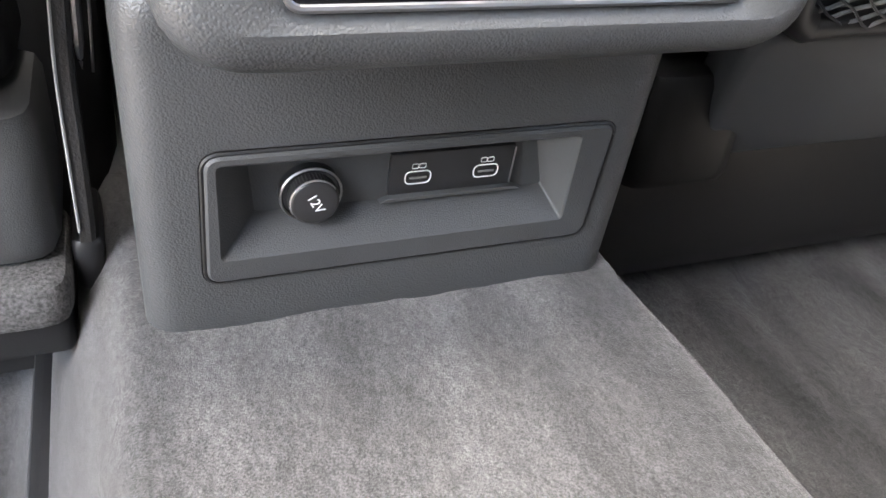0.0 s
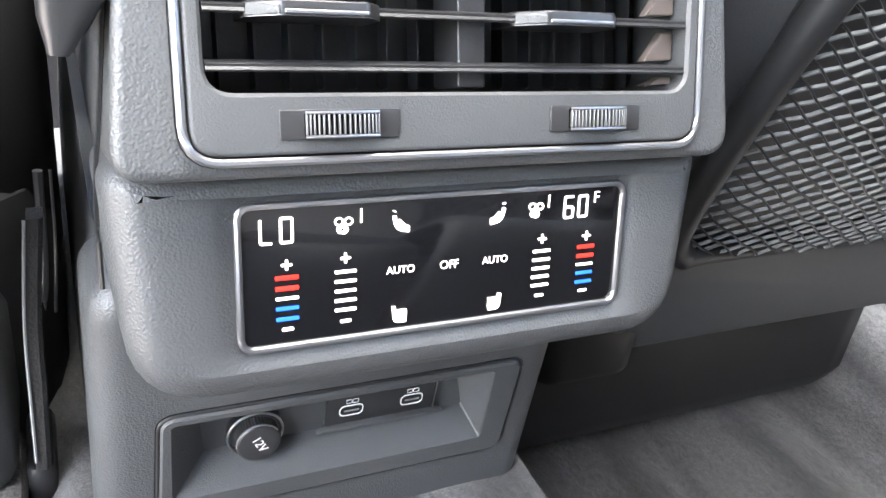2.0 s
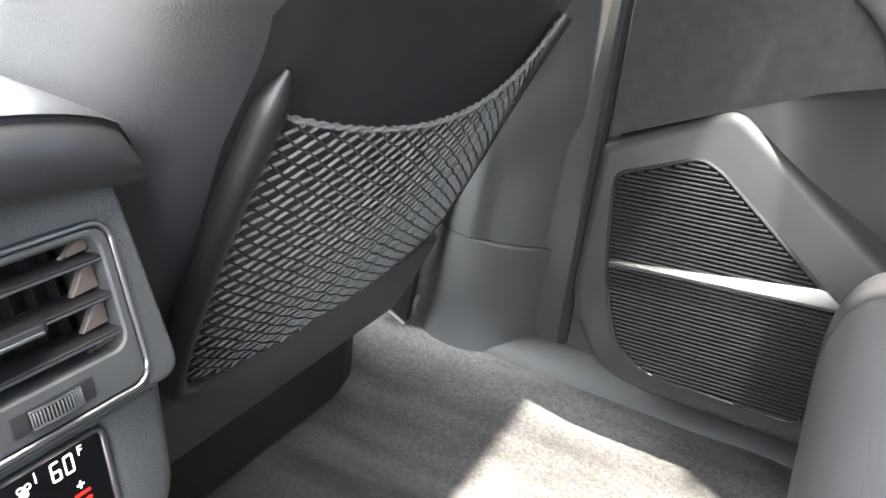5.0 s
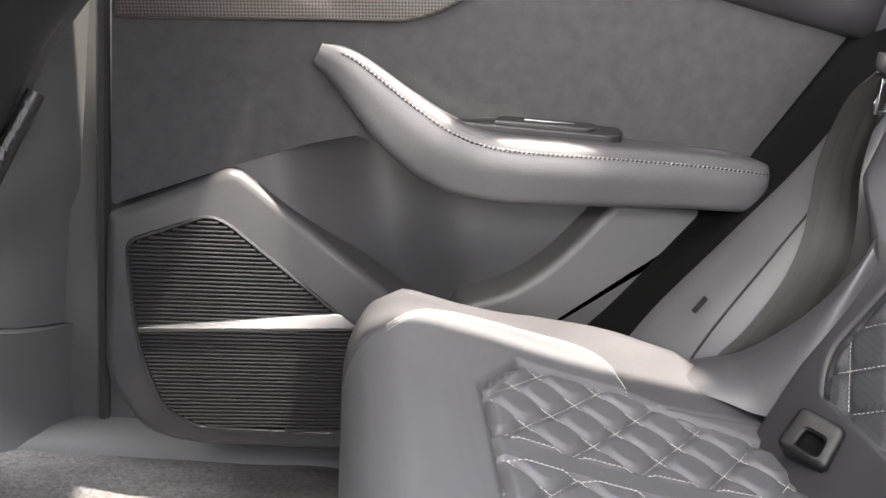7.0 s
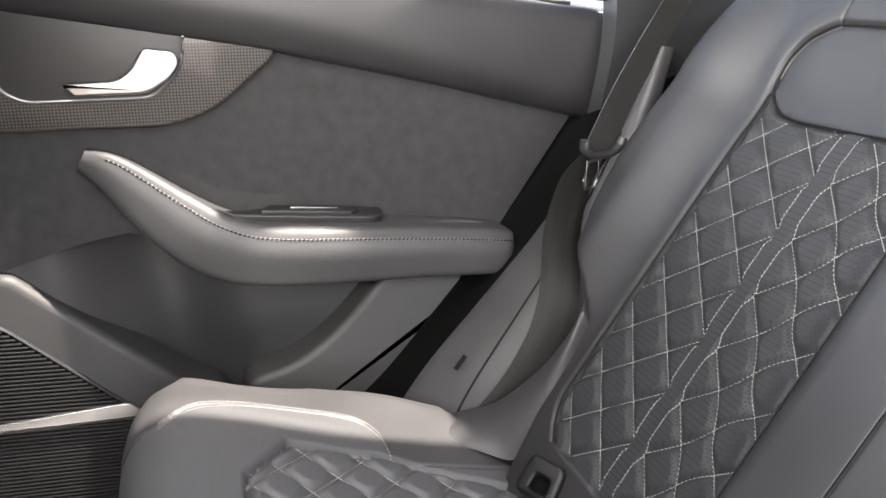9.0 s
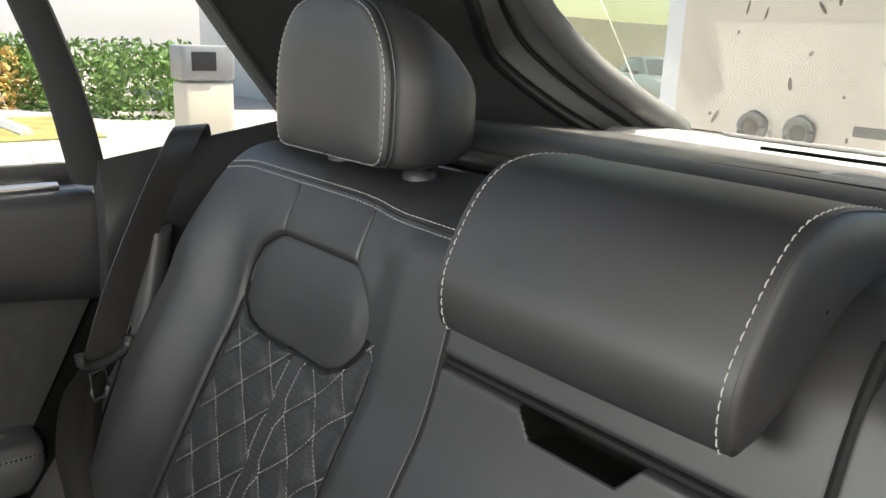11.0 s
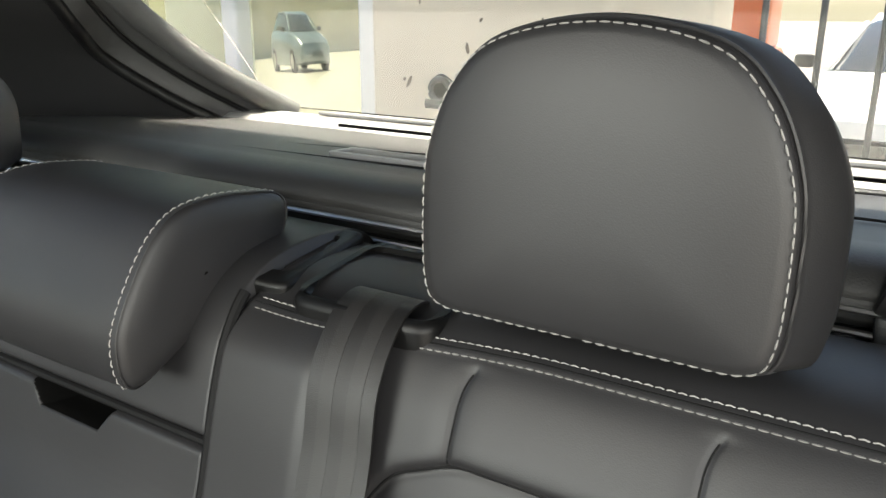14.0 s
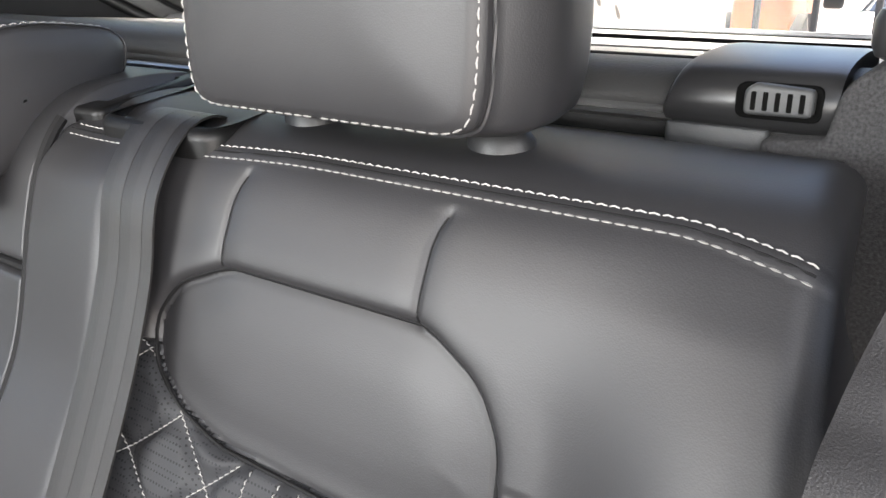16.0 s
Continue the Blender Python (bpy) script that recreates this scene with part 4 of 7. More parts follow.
# leather top roll
rings = []
for y in np.linspace(-0.04, -0.845, 30):
    low = np.interp(y, [-0.85, -0.63, -0.44, -0.04], [0.776, 0.804, 0.823, 0.84])
    rings.append([(x, y, z) for x, z in crom([(0.75, low), (0.722, low + 0.001), (0.708, low + 0.008), (0.697, low + 0.035), (0.697, 0.885), (0.703, 0.906), (0.715, 0.913), (0.75, 0.913)], 5)])
dp("top_roll", loft(rings), LEATHER, label="black leather top roll")
dp("sill_strip", tube([(0.728, y, 0.9165) for y in np.linspace(-0.05, -0.80, 30)], 0.0085, 10, squash=0.6), ALU, label="silver strip at the window sill")
# loudspeaker panel
spk = rounded(ypoly([(-0.040, 0.30), (-0.043, 0.495), (-0.168, 0.558), (-0.182, 0.556), (-0.375, 0.418), (-0.42, 0.40), (-0.42, 0.215), (-0.14, 0.212), (-0.085, 0.225)]), [0.03, 0.008, 0.012, 0.012, 0.05, 0.02, 0.03, 0.03, 0.05], 7)
speaker = dp("speaker_panel", plate(spk, side_frame(0.712), 0.072, 0.011, steps=4), DOOR_TRIM, label="charcoal plastic loudspeaker panel")
gr = rounded(ypoly([(-0.078, 0.34), (-0.064, 0.467), (-0.150, 0.506), (-0.172, 0.498), (-0.325, 0.382), (-0.322, 0.242), (-0.150, 0.239), (-0.108, 0.262)]), [0.06, 0.014, 0.03, 0.03, 0.03, 0.02, 0.03, 0.04], 7)
dp("grille_backing", plate(gr, side_frame(0.712), 0.004, 0.001, lift=0.0012), VOID, speaker, "black grille backing")
dp("grille_rim", tube(put_in(gr, side_frame(0.712), 0.0018), 0.0022, 7, closed=True), SATIN, speaker, "raised grille rim")


def cut(poly, level):
    """Where a level line crosses a 2D polygon."""
    xs = []
    for a, b in zip(poly, np.roll(poly, -1, 0)):
        if (a[1] - level) * (b[1] - level) < 0:
            xs.append(a[0] + (b[0] - a[0]) * (level - a[1]) / (b[1] - a[1]))
    return (min(xs), max(xs)) if len(xs) >= 2 else None


gin = inset(gr, 0.003)
slope = 0.055
sheared = np.array([(q[0], q[1] - slope * q[0]) for q in gin])
for lv in np.arange(0.230, 0.50, 0.0050):
    c = cut(sheared, lv)
    if c and c[1] - c[0] > 0.006:
        # each louvre leans, with hair-line gaps that make a slanting pattern
        a, b = c
        dp("louvre", plate(np.array([(a, -0.0014), (b, -0.0014), (b, 0.0014), (a, 0.0014)]), (put_in([(0, lv)], side_frame(0.712))[0] + np.array((0, 0, 0.0)), np.array((0, -1.0, slope)), np.array((0, 0, 1.0)), np.array((-1.0, 0, 0))), 0.003, 0.0007, steps=2, lift=0.0042), SATIN, speaker)
strip = [(0.079, 0.362), (0.312, 0.383), (0.326, 0.387), (0.304, 0.403), (0.296, 0.4035), (0.079, 0.3675)]
dp("speaker_strip", plate(rounded(strip, 0.001, 3), side_frame(0.712), 0.003, 0.001, lift=0.007), ALU, speaker, "brushed aluminium strip across the grille")

# hollow map pocket below the armrest: folds in behind the loudspeaker, then runs flat
ys_, zs_ = np.linspace(-0.165, -0.60, 80), np.linspace(0.34, 0.625, 30)
gy_, gz_ = np.meshgrid(ys_, zs_, indexing="ij")
fold_ = -0.325 - 0.30 * (0.60 - gz_)
px_ = 0.729 + 0.070 * smooth_(-0.13, 0.0, fold_ - gy_) - 0.026 * smooth_(0.0, 0.10, fold_ - gy_) + 0.008 * smooth_(0.50, 0.40, gz_)
fr_ = np.stack([px_, gy_, gz_], -1)
dp("map_pocket", sheet(fr_, fr_ + (0.006, 0, 0)), DOOR_TRIM, label="grained hollow map pocket")

# armrest with pull
path = crom([(-0.252, 0.692), (-0.285, 0.678), (-0.345, 0.634), (-0.395, 0.609), (-0.45, 0.602), (-0.55, 0.607), (-0.65, 0.612), (-0.735, 0.613), (-0.750, 0.613)], 6)
size = crom([(0.014, 0.012), (0.019, 0.022), (0.025, 0.034), (0.034, 0.037), (0.040, 0.036), (0.042, 0.034), (0.042, 0.031), (0.040, 0.028), (0.030, 0.020)], 6)
rings = []
tang = np.gradient(path, axis=0)
tang /= np.linalg.norm(tang, axis=1)[:, None]
for (yy, zz), (hw, hh), tv in zip(path, size, tang):
    nv = np.array((tv[1], -tv[0]))
    nv = nv if nv[1] > 0 else -nv
    ring = rounded([(0.735, -hh), (0.735, hh * 0.9), (0.735 - 2 * hw * 0.9, hh), (0.735 - 2.05 * hw, 0.25 * hh), (0.735 - 1.9 * hw, -hh)], [0.002, 0.004, 0.018, 0.02, 0.012], 6)
    rings.append([(q[0], yy + nv[0] * q[1], zz + nv[1] * q[1]) for q in ring])
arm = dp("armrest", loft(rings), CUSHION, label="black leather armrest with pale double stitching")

# pale double seam along the armrest
for f_ in (0.20, 0.72):
    line = [np.array(r[17]) * (1 - f_) + np.array(r[18]) * f_ for r in rings[4:-3]]
    b = dashes(crom(line, 3), (-1.0, 0, 0.35), step=0.0050, length=0.0034, r=0.00050, lift=0.0006)
    dp("armrest_stitching", b, THREAD, arm, "pale seam along the armrest", fix=False)
line = [np.array(r[17]) * 0.54 + np.array(r[18]) * 0.46 for r in rings[4:-3]]
dp("armrest_joint", tube(crom(line, 3), 0.0011, 5), SEAM, arm, "dark joint between the stitch rows")
# switch pack let into the top of the armrest
sw = ((0.700, -0.485, 0.6465), np.array((0, -1.0, 0.03)), np.array((0.98, 0, 0.2)), np.array((-0.2, 0.03, 0.98)))
pack = dp("switch_pack", plate(rounded([(-0.090, -0.004), (-0.072, -0.013), (0.085, -0.016), (0.100, -0.008), (0.100, 0.012), (-0.03, 0.014)], 0.006, 5), sw, 0.02, 0.002, lift=0.0015), DARK, label="black window switch pack")
dp("window_switch", plate(rounded([(-0.045, -0.009), (0.060, -0.010), (0.070, -0.003), (0.070, 0.007), (-0.035, 0.007)], 0.003, 4), sw, 0.01, 0.002, lift=0.0055), DARK, pack, "black window switch")
dp("switch_strip", plate(rounded([(-0.010, -0.0012), (0.045, -0.0012), (0.045, 0.0012), (-0.010, 0.0012)], 0.0006, 3), sw, 0.01, 0.0003, lift=0.0063), ALU, pack, "thin silver strip")
# lower rear corner panel
low = rounded(ypoly([(-0.606, 0.566), (-0.545, 0.482), (-0.50, 0.440), (-0.44, 0.418), (-0.44, 0.30), (-0.60, 0.35), (-0.668, 0.44), (-0.748, 0.566)]), [0.006, 0.03, 0.04, 0.02, 0.02, 0.02, 0.02, 0.006], 6)
dp("corner_panel", plate(low, side_frame(0.722), 0.062, 0.010, steps=4), TRIM, label="grey plastic corner panel")
# woven carbon inlay with the opener
CARBON = bpy.data.materials.new("carbon_weave")
CARBON.use_nodes = True
nt = CARBON.node_tree
pb = nt.nodes["Principled BSDF"]
pb.inputs["Roughness"].default_value, pb.inputs["Coat Weight"].default_value = 0.35, 0.4
tcn, mpn, chk = nt.nodes.new("ShaderNodeTexCoord"), nt.nodes.new("ShaderNodeMapping"), nt.nodes.new("ShaderNodeTexChecker")
mpn.inputs["Rotation"].default_value = (radians(52), 0, 0)
chk.inputs["Scale"].default_value = 420
chk.inputs["Color1"].default_value, chk.inputs["Color2"].default_value = (0.070, 0.062, 0.055, 1), (0.008, 0.008, 0.008, 1)
nt.links.new(tcn.outputs["Object"], mpn.inputs["Vector"])
nt.links.new(mpn.outputs[0], chk.inputs["Vector"])
nt.links.new(chk.outputs["Color"], pb.inputs["Base Color"])
bmp = nt.nodes.new("ShaderNodeBump")
bmp.inputs["Strength"].default_value, bmp.inputs["Distance"].default_value = 0.6, 0.0008
nt.links.new(chk.outputs["Fac"], bmp.inputs["Height"])
nt.links.new(bmp.outputs[0], pb.inputs["Normal"])
inl = rounded(ypoly([(-0.05, 0.700), (-0.05, 0.86), (-0.432, 0.86), (-0.452, 0.822), (-0.39, 0.757), (-0.345, 0.734)]), [0.004, 0.004, 0.01, 0.012, 0.04, 0.02], 6)
inlay = dp("woven_inlay", plate(inl, side_frame(0.7145), 0.02, 0.004), CARBON, label="woven carbon-look inlay")
rec = rounded(ypoly([(-0.155, 0.80), (-0.178, 0.757), (-0.20, 0.748), (-0.325, 0.764), (-0.352, 0.80), (-0.352, 0.84), (-0.155, 0.84)]), [0.01, 0.01, 0.012, 0.016, 0.012, 0.01, 0.01], 6)
dp("opener_recess", plate(rec, side_frame(0.7145), 0.004, 0.001, lift=0.001), DARK, inlay, "dark opener recess")
dp("opener_frame", tube(put_in(rec, side_frame(0.7145), 0.0016), 0.0018, 7, closed=True), CHROME, inlay, "bright frame round the opener")
hnd = rounded(ypoly([(-0.247, 0.759), (-0.234, 0.770), (-0.286, 0.778), (-0.300, 0.790), (-0.312, 0.815), (-0.345, 0.815), (-0.350, 0.802), (-0.341, 0.786), (-0.318, 0.768)]), [0.002, 0.002, 0.012, 0.01, 0.006, 0.006, 0.006, 0.008, 0.014], 6)
dp("door_handle", plate(hnd, side_frame(0.7145), 0.006, 0.003, steps=4, lift=0.011), ALU, inlay, "satin aluminium opener")

dp("door_seal", tube([(0.752, -0.030, z) for z in np.linspace(0.22, 0.93, 12)], 0.007, 8), DARK, label="black rubber seal")


# ---- rear bench ----
def smooth(a, b, q):
    t = np.clip((q - a) / (b - a), 0, 1)
    return t * t * (3 - 2 * t)


BACK = crom([(-0.655, 0.40), (-0.678, 0.45), (-0.712, 0.52), (-0.788, 0.67), (-0.850, 0.79), (-0.880, 0.845), (-0.902, 0.92), (-0.915, 0.952), (-0.932, 0.972), (-0.958, 0.983), (-1.00, 0.985), (-1.035, 0.978), (-1.05, 0.955), (-1.055, 0.90)], 10)
BACK = resample(BACK, 0.0018)
B_LEN = np.arange(len(BACK)) * 0.0018
B_TAN = np.gradient(BACK, axis=0)
B_TAN /= np.linalg.norm(B_TAN, axis=1)[:, None]
B_NRM = np.stack([B_TAN[:, 1], -B_TAN[:, 0]], 1)          # outward: forward and up
S_OF_Z = lambda z: np.interp(z, BACK[:np.argmax(BACK[:, 1]), 1], B_LEN[:np.argmax(BACK[:, 1])])
PAD = np.array([(0.272, 0.9205), (0.396, 0.9205), (0.425, 0.904), (0.438, 0.882), (0.440, 0.853), (0.416, 0.836), (0.385, 0.8325), (0.282, 0.8345), (0.246, 0.844), (0.226, 0.860), (0.223, 0.884), (0.238, 0.906)])
PAD_S = rounded(np.stack([PAD[:, 0], S_OF_Z(PAD[:, 1])], 1), 0.010, 5)
PAD_TOP = float(S_OF_Z(0.9205))
PAD_LOW = float(S_OF_Z(0.87))
QC, QPX, QPV, QV0 = 0.318, 0.060, 0.0545, float(S_OF_Z(0.8395))      # quilting: middle strip, pitch across and along


def sdf(poly, x, y):
    """Signed distance to a polygon, below zero inside."""
    d = np.full(np.shape(x), 1e9)
    inside_ = np.zeros(np.shape(x), bool)
    for a, b in zip(poly, np.roll(poly, -1, 0)):
        e = b - a
        t = np.clip(((x - a[0]) * e[0] + (y - a[1]) * e[1]) / (e @ e), 0, 1)
        d = np.minimum(d, np.hypot(x - a[0] - t * e[0], y - a[1] - t * e[1]))
        hit = ((a[1] > y) != (b[1] > y)) & (x < (b[0] - a[0]) * (y - a[1]) / (b[1] - a[1] + 1e-15) + a[0])
        inside_ ^= hit
    return np.where(inside_, -d, d)


def diamonds(a, v, px, pv):
    """Two sets of slanting lines; a: across, v: along. Returns the two phases."""
    return a / px + v / pv, a / px - v / pv


QS0, QS1 = S_OF_Z(0.498), S_OF_Z(0.872)
STITCH_S = S_OF_Z(0.966)


def quilt_edges(s):
    f = (s - QS0) / (QS1 - QS0)
    low = np.clip(1 - f * 9, 0, 1) ** 2
    return 0.199 + 0.006 * np.clip(f, 0, 1) + 0.03 * low, 0.442 - 0.004 * f - 0.03 * low


def back_height(x, s, sign=1):
    """Relief of an outer rear seat back; x: away from the middle of the car."""
    z = np.interp(s, B_LEN, BACK[:, 1])
    q0, q1 = quilt_edges(s)
    front = smooth(STITCH_S + 0.02, STITCH_S - 0.03, s)
    h = 0.024 * smooth(0.45, 0.53, x) * smooth(0.63, 0.55, x) * front * smooth(0.98, 0.86, z)
    h += 0.012 * smooth(0.225, 0.185, x) * front
    # rounded outer and inner edges
    for d, r in ((x - X_IN, 0.0035), (x_out(s) - x, 0.017)):
        c = np.clip(1 - d / r, 0, 1)
        h = h - r * (1 - np.sqrt(np.clip(1 - c * c, 0, 1))) * 0.9 - 0.05 * (d < 0.0004)
    dpad = sdf(PAD_S, x, s)
    inq = (s < QS1) & (x > q0) & (x < q1) & (dpad > 0) & (s > QS0)
    a = np.abs(x - QC) - 0.0085
    f, g = diamonds(a, s - QV0, QPX, QPV)
    puff = smooth(0.0, 0.62, np.clip(np.abs(np.sin(math.pi * f)) * np.abs(np.sin(math.pi * g)), 0, 1) ** 0.7)
    edge = smooth(0, 0.008, np.minimum(np.minimum(x - q0, q1 - x), dpad))
    h = np.where(inq & (a > 0), h - 0.0048 + 0.0048 * puff * edge, h)
    h = np.where(inq & (a <= 0), h - 0.0005, h)
    groove = np.exp(-(np.minimum(np.abs(x - q0), np.abs(x - q1)) / 0.0036) ** 2) * smooth(QS1, QS1 - 0.01, s) * (dpad > 0) * (s > QS0)
    h -= 0.0022 * groove
    h += 0.0036 * (1 - np.exp(-(dpad / 0.020) ** 2)) * (dpad < 0) - 0.0062 * smooth(0.0018, -0.0024, dpad) - 0.0022 * np.exp(-(dpad / 0.0026) ** 2)
    h += 0.0008 * np.exp(-((dpad - 0.011) / 0.009) ** 2) * (dpad > 0) * (s > PAD_LOW)
    h -= 0.0020 * smooth(-0.001, 0.004, np.minimum(x - q0, q1 - x)) * smooth(QS1 + 0.001, QS1 - 0.004, s) * smooth(QS0 - 0.002, QS0 + 0.003, s) * (dpad > 0)
    # seams above the pad and the double seam along the top
    for xs in (0.269, 0.391):
        lean = -12.0 * np.clip(s - PAD_TOP - 0.03, 0, 1) ** 2
        h -= (0.0009 * np.exp(-((x - xs + lean) / 0.008) ** 2) + 0.0014 * np.exp(-((x - xs + lean) / 0.0017) ** 2)) * smooth(PAD_TOP - 0.004, PAD_TOP, s) * smooth(STITCH_S + 0.002, STITCH_S - 0.004, s)
    t_ = s - seam_s(x, sign)
    h += 0.0014 * np.exp(-(t_ / 0.0042) ** 4) - 0.0012 * np.exp(-(t_ / 0.0012) ** 2) - 0.0008 * np.exp(-((np.abs(t_) - SEAM_GAP) / 0.0013) ** 2)
    return h


X_IN = 0.126


def x_out(s):
    zz = np.array([0.40, 0.50, 0.56, 0.605, 0.630, 0.655, 0.70, 0.76, 0.86, 0.93])
    return np.interp(s, np.r_[S_OF_Z(zz), S_OF_Z(0.975), B_LEN[-1]], [0.45, 0.466, 0.472, 0.482, 0.508, 0.543, 0.563, 0.580, 0.566, 0.550, 0.543, 0.530])


def seam_s(x, sign):
    """The seam along the top, which drops towards the outside."""
    return STITCH_S + 0.010 * smooth(0.15, 0.32, x) - 0.011 * smooth(0.485, 0.555, x) + 0.002 * smooth(0.2, 0.12, x) - (0.008 if sign > 0 else 0.0)


SEAM_GAP = 0.0036


def back_point(x, s, sign):
    x, s = np.asarray(x, float), np.asarray(s, float)
    h = back_height(x, s, sign)
    y = np.interp(s, B_LEN, BACK[:, 0]) + h * np.interp(s, B_LEN, B_NRM[:, 0])
    z = np.interp(s, B_LEN, BACK[:, 1]) + h * np.interp(s, B_LEN, B_NRM[:, 1])
    in_ = 0.015 * np.exp(-((x - 0.232) / 0.032) ** 2) if sign > 0 else 0.0
    return np.stack([sign * x + 0.012 * smooth(0.27, 0.13, x) + in_, y, z], -1)


def normals_along(fn, pa, pb, e=0.0006):
    """Normals of a surface fn(a, b) along a line."""
    du = fn(pa + e, pb) - fn(pa - e, pb)
    dv = fn(pa, pb + e) - fn(pa, pb - e)
    n = np.cross(du, dv)
    return n / (np.linalg.norm(n, axis=-1)[:, None] + 1e-12)


def split(points, masks, names, mats, labels, parent, origin):
    """A point grid whose cells go to the part of the first mask that holds them."""
    nu, nv = points.shape[:2]
    left_ = np.ones((nu - 1, nv - 1), bool)
    flat = points.reshape(-1, 3) - origin
    out = []
    for m, name, material, lab in zip(masks, names, mats, labels):
        c = (m[:-1, :-1] & left_) if m is not None else left_
        left_ = left_ & ~c
        ii, jj = np.nonzero(c)
        quads = np.stack([ii * nv + jj, (ii + 1) * nv + jj, (ii + 1) * nv + jj + 1, ii * nv + jj + 1], 1)
        used, inv = np.unique(quads, return_inverse=True)
        out.append(mesh(name, flat[used], [tuple(q) for q in inv.reshape(-1, 4).tolist()], material, parent, lab, sharp=70, fix=False))
    return out


def rear_seat(sign, label):
    seat = thing("car_seat", label, "car seat", group="rear seats", at=(0.35 * sign, -0.70, 0.10))
    o = np.array(seat.location)
    u = np.linspace(0, 1, 320)
    s = B_LEN
    gs = np.tile(s, (len(u), 1))
    gx = X_IN + (x_out(gs) - X_IN) * u[:, None]
    pts = back_point(gx, gs, sign)
    dpad = sdf(PAD_S, gx, gs)
    q0, q1 = quilt_edges(gs)
    split(pts, [dpad < -0.001, (gs < QS1) & (gx > q0) & (gx < q1) & (gs > QS0), None], ["shoulder_pad", "quilted_panel", "backrest"], [LEATHER, QUILT, LEATHER],
          ["smooth leather shoulder pad", "diamond-quilted perforated leather panel", "black leather backrest with side bolsters"], seat, o)
    fn = lambda a, b: back_point(a, b, sign)
    rows = []
    # quilting threads
    for half in (-1, 1):
        for fam in (1, -1):
            for k in np.arange(-16, 20):
                a = np.linspace(0.0, 0.15, 90)
                ss = QV0 + fam * QPV * (k - a / QPX)
                x = QC + half * (a + 0.0085)
                lo, hi = quilt_edges(ss)
                ok = (x > lo + 0.002) & (x < hi - 0.002) & (ss < QS1) & (ss > QS0 + 0.003) & (sdf(PAD_S, x, ss) > 0.002)
                for run in np.split(np.arange(90), np.nonzero(np.diff(ok.astype(int)))[0] + 1):
                    if len(run) > 3 and ok[run[0]]:
                        rows.append((x[run], ss[run]))
    for half in (-1, 1):
        ss = np.linspace(QS0 + 0.003, S_OF_Z(0.834), 80)
        rows.append((np.full(80, QC + half * 0.0095), ss))
    bodies = [dashes(fn(a, b), -normals_along(fn, a, b) * sign, step=0.0040, length=0.0030, r=0.00038, lift=0.0011) for a, b in rows]
    tagged(mesh("quilt_stitching", [np.array(v) - o for v in join(*bodies)[0]], join(*bodies)[1], THREAD, seat, "pale grey quilting thread", fix=False), kind="stuff")
    bodies = []
    for ds in (-SEAM_GAP, SEAM_GAP):
        x = np.linspace(X_IN + 0.006, 0.538, 220)
        ss = seam_s(x, sign) + ds
        bodies.append(dashes(fn(x, ss), -normals_along(fn, x, ss) * sign, step=0.0052, length=0.0043, r=0.00046))
    v, f = join(*bodies)
    tagged(mesh("top_stitching", [np.array(q) - o for q in v], f, THREAD, seat, "pale double top stitching", fix=False), kind="stuff")
    # dark tubes for the shade in sewn joints: round the pad, above it and along the quilting
    px_, ps_ = PAD_S[:, 0], PAD_S[:, 1]
    mesh("pad_seam", *(lambda b: ([np.array(q) - o for q in b[0]], b[1]))(tube(crom(fn(px_, ps_), 2, closed=True), 0.0011, 6, closed=True)), SEAM, seat, "dark sewn joint round the shoulder pad")
    xs_ = np.linspace(X_IN + 0.006, 0.536, 160)
    mesh("top_seam", *(lambda b: ([np.array(q) - o for q in b[0]], b[1]))(tube(fn(xs_, seam_s(xs_, sign)), 0.0007, 6)), SEAM, seat, "dark sewn joint between the two rows of thread")
    for side_, s_top in ((0, float(S_OF_Z(0.850))), (1, float(S_OF_Z(0.866)))):
        ss = np.linspace(float(QS0) + 0.002, s_top, 90)
        mesh("quilt_seam", *(lambda b: ([np.array(q) - o for q in b[0]], b[1]))(tube(fn(quilt_edges(ss)[side_], ss), 0.0012, 6)), SEAM, seat, "dark sewn joint beside the quilting")
    for xs_ in (0.269, 0.391):
        ss = np.linspace(PAD_TOP, float(STITCH_S) - 0.004, 30)
        mesh("panel_seam", *(lambda b: ([np.array(q) - o for q in b[0]], b[1]))(tube(fn(xs_ + 12.0 * np.clip(ss - PAD_TOP - 0.03, 0, 1) ** 2, ss), 0.0006, 6)), SEAM, seat, "dark sewn joint above the pad")
    return seat


def side_wing(seat, sign):
    """Leather flange between the backrest's foot and the cushion."""
    o = np.array(seat.location)
    up = crom([(0.578, -0.655, 0.440), (0.566, -0.672, 0.452), (0.545, -0.700, 0.474), (0.512, -0.728, 0.528), (0.488, -0.748, 0.590), (0.486, -0.758, 0.625)], 6)
    lo = crom([(0.520, -0.620, 0.440), (0.490, -0.652, 0.448), (0.458, -0.690, 0.452), (0.455, -0.712, 0.490), (0.460, -0.735, 0.555), (0.465, -0.752, 0.60)], 6)
    f_ = np.array([[(a * (1 - t) + b * t + np.array((-0.010, 0.014, 0.006)) * math.sin(math.pi * t)) * (sign, 1, 1) - o for t in np.linspace(0, 1, 12)] for a, b in zip(up, lo)])
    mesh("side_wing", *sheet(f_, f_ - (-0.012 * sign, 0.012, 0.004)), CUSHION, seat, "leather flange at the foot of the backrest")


right_seat = rear_seat(1, "rear outer seat in black leather with diamond quilting")
left_seat = rear_seat(-1, "rear outer seat in black leather with quilting and a shoulder pad")


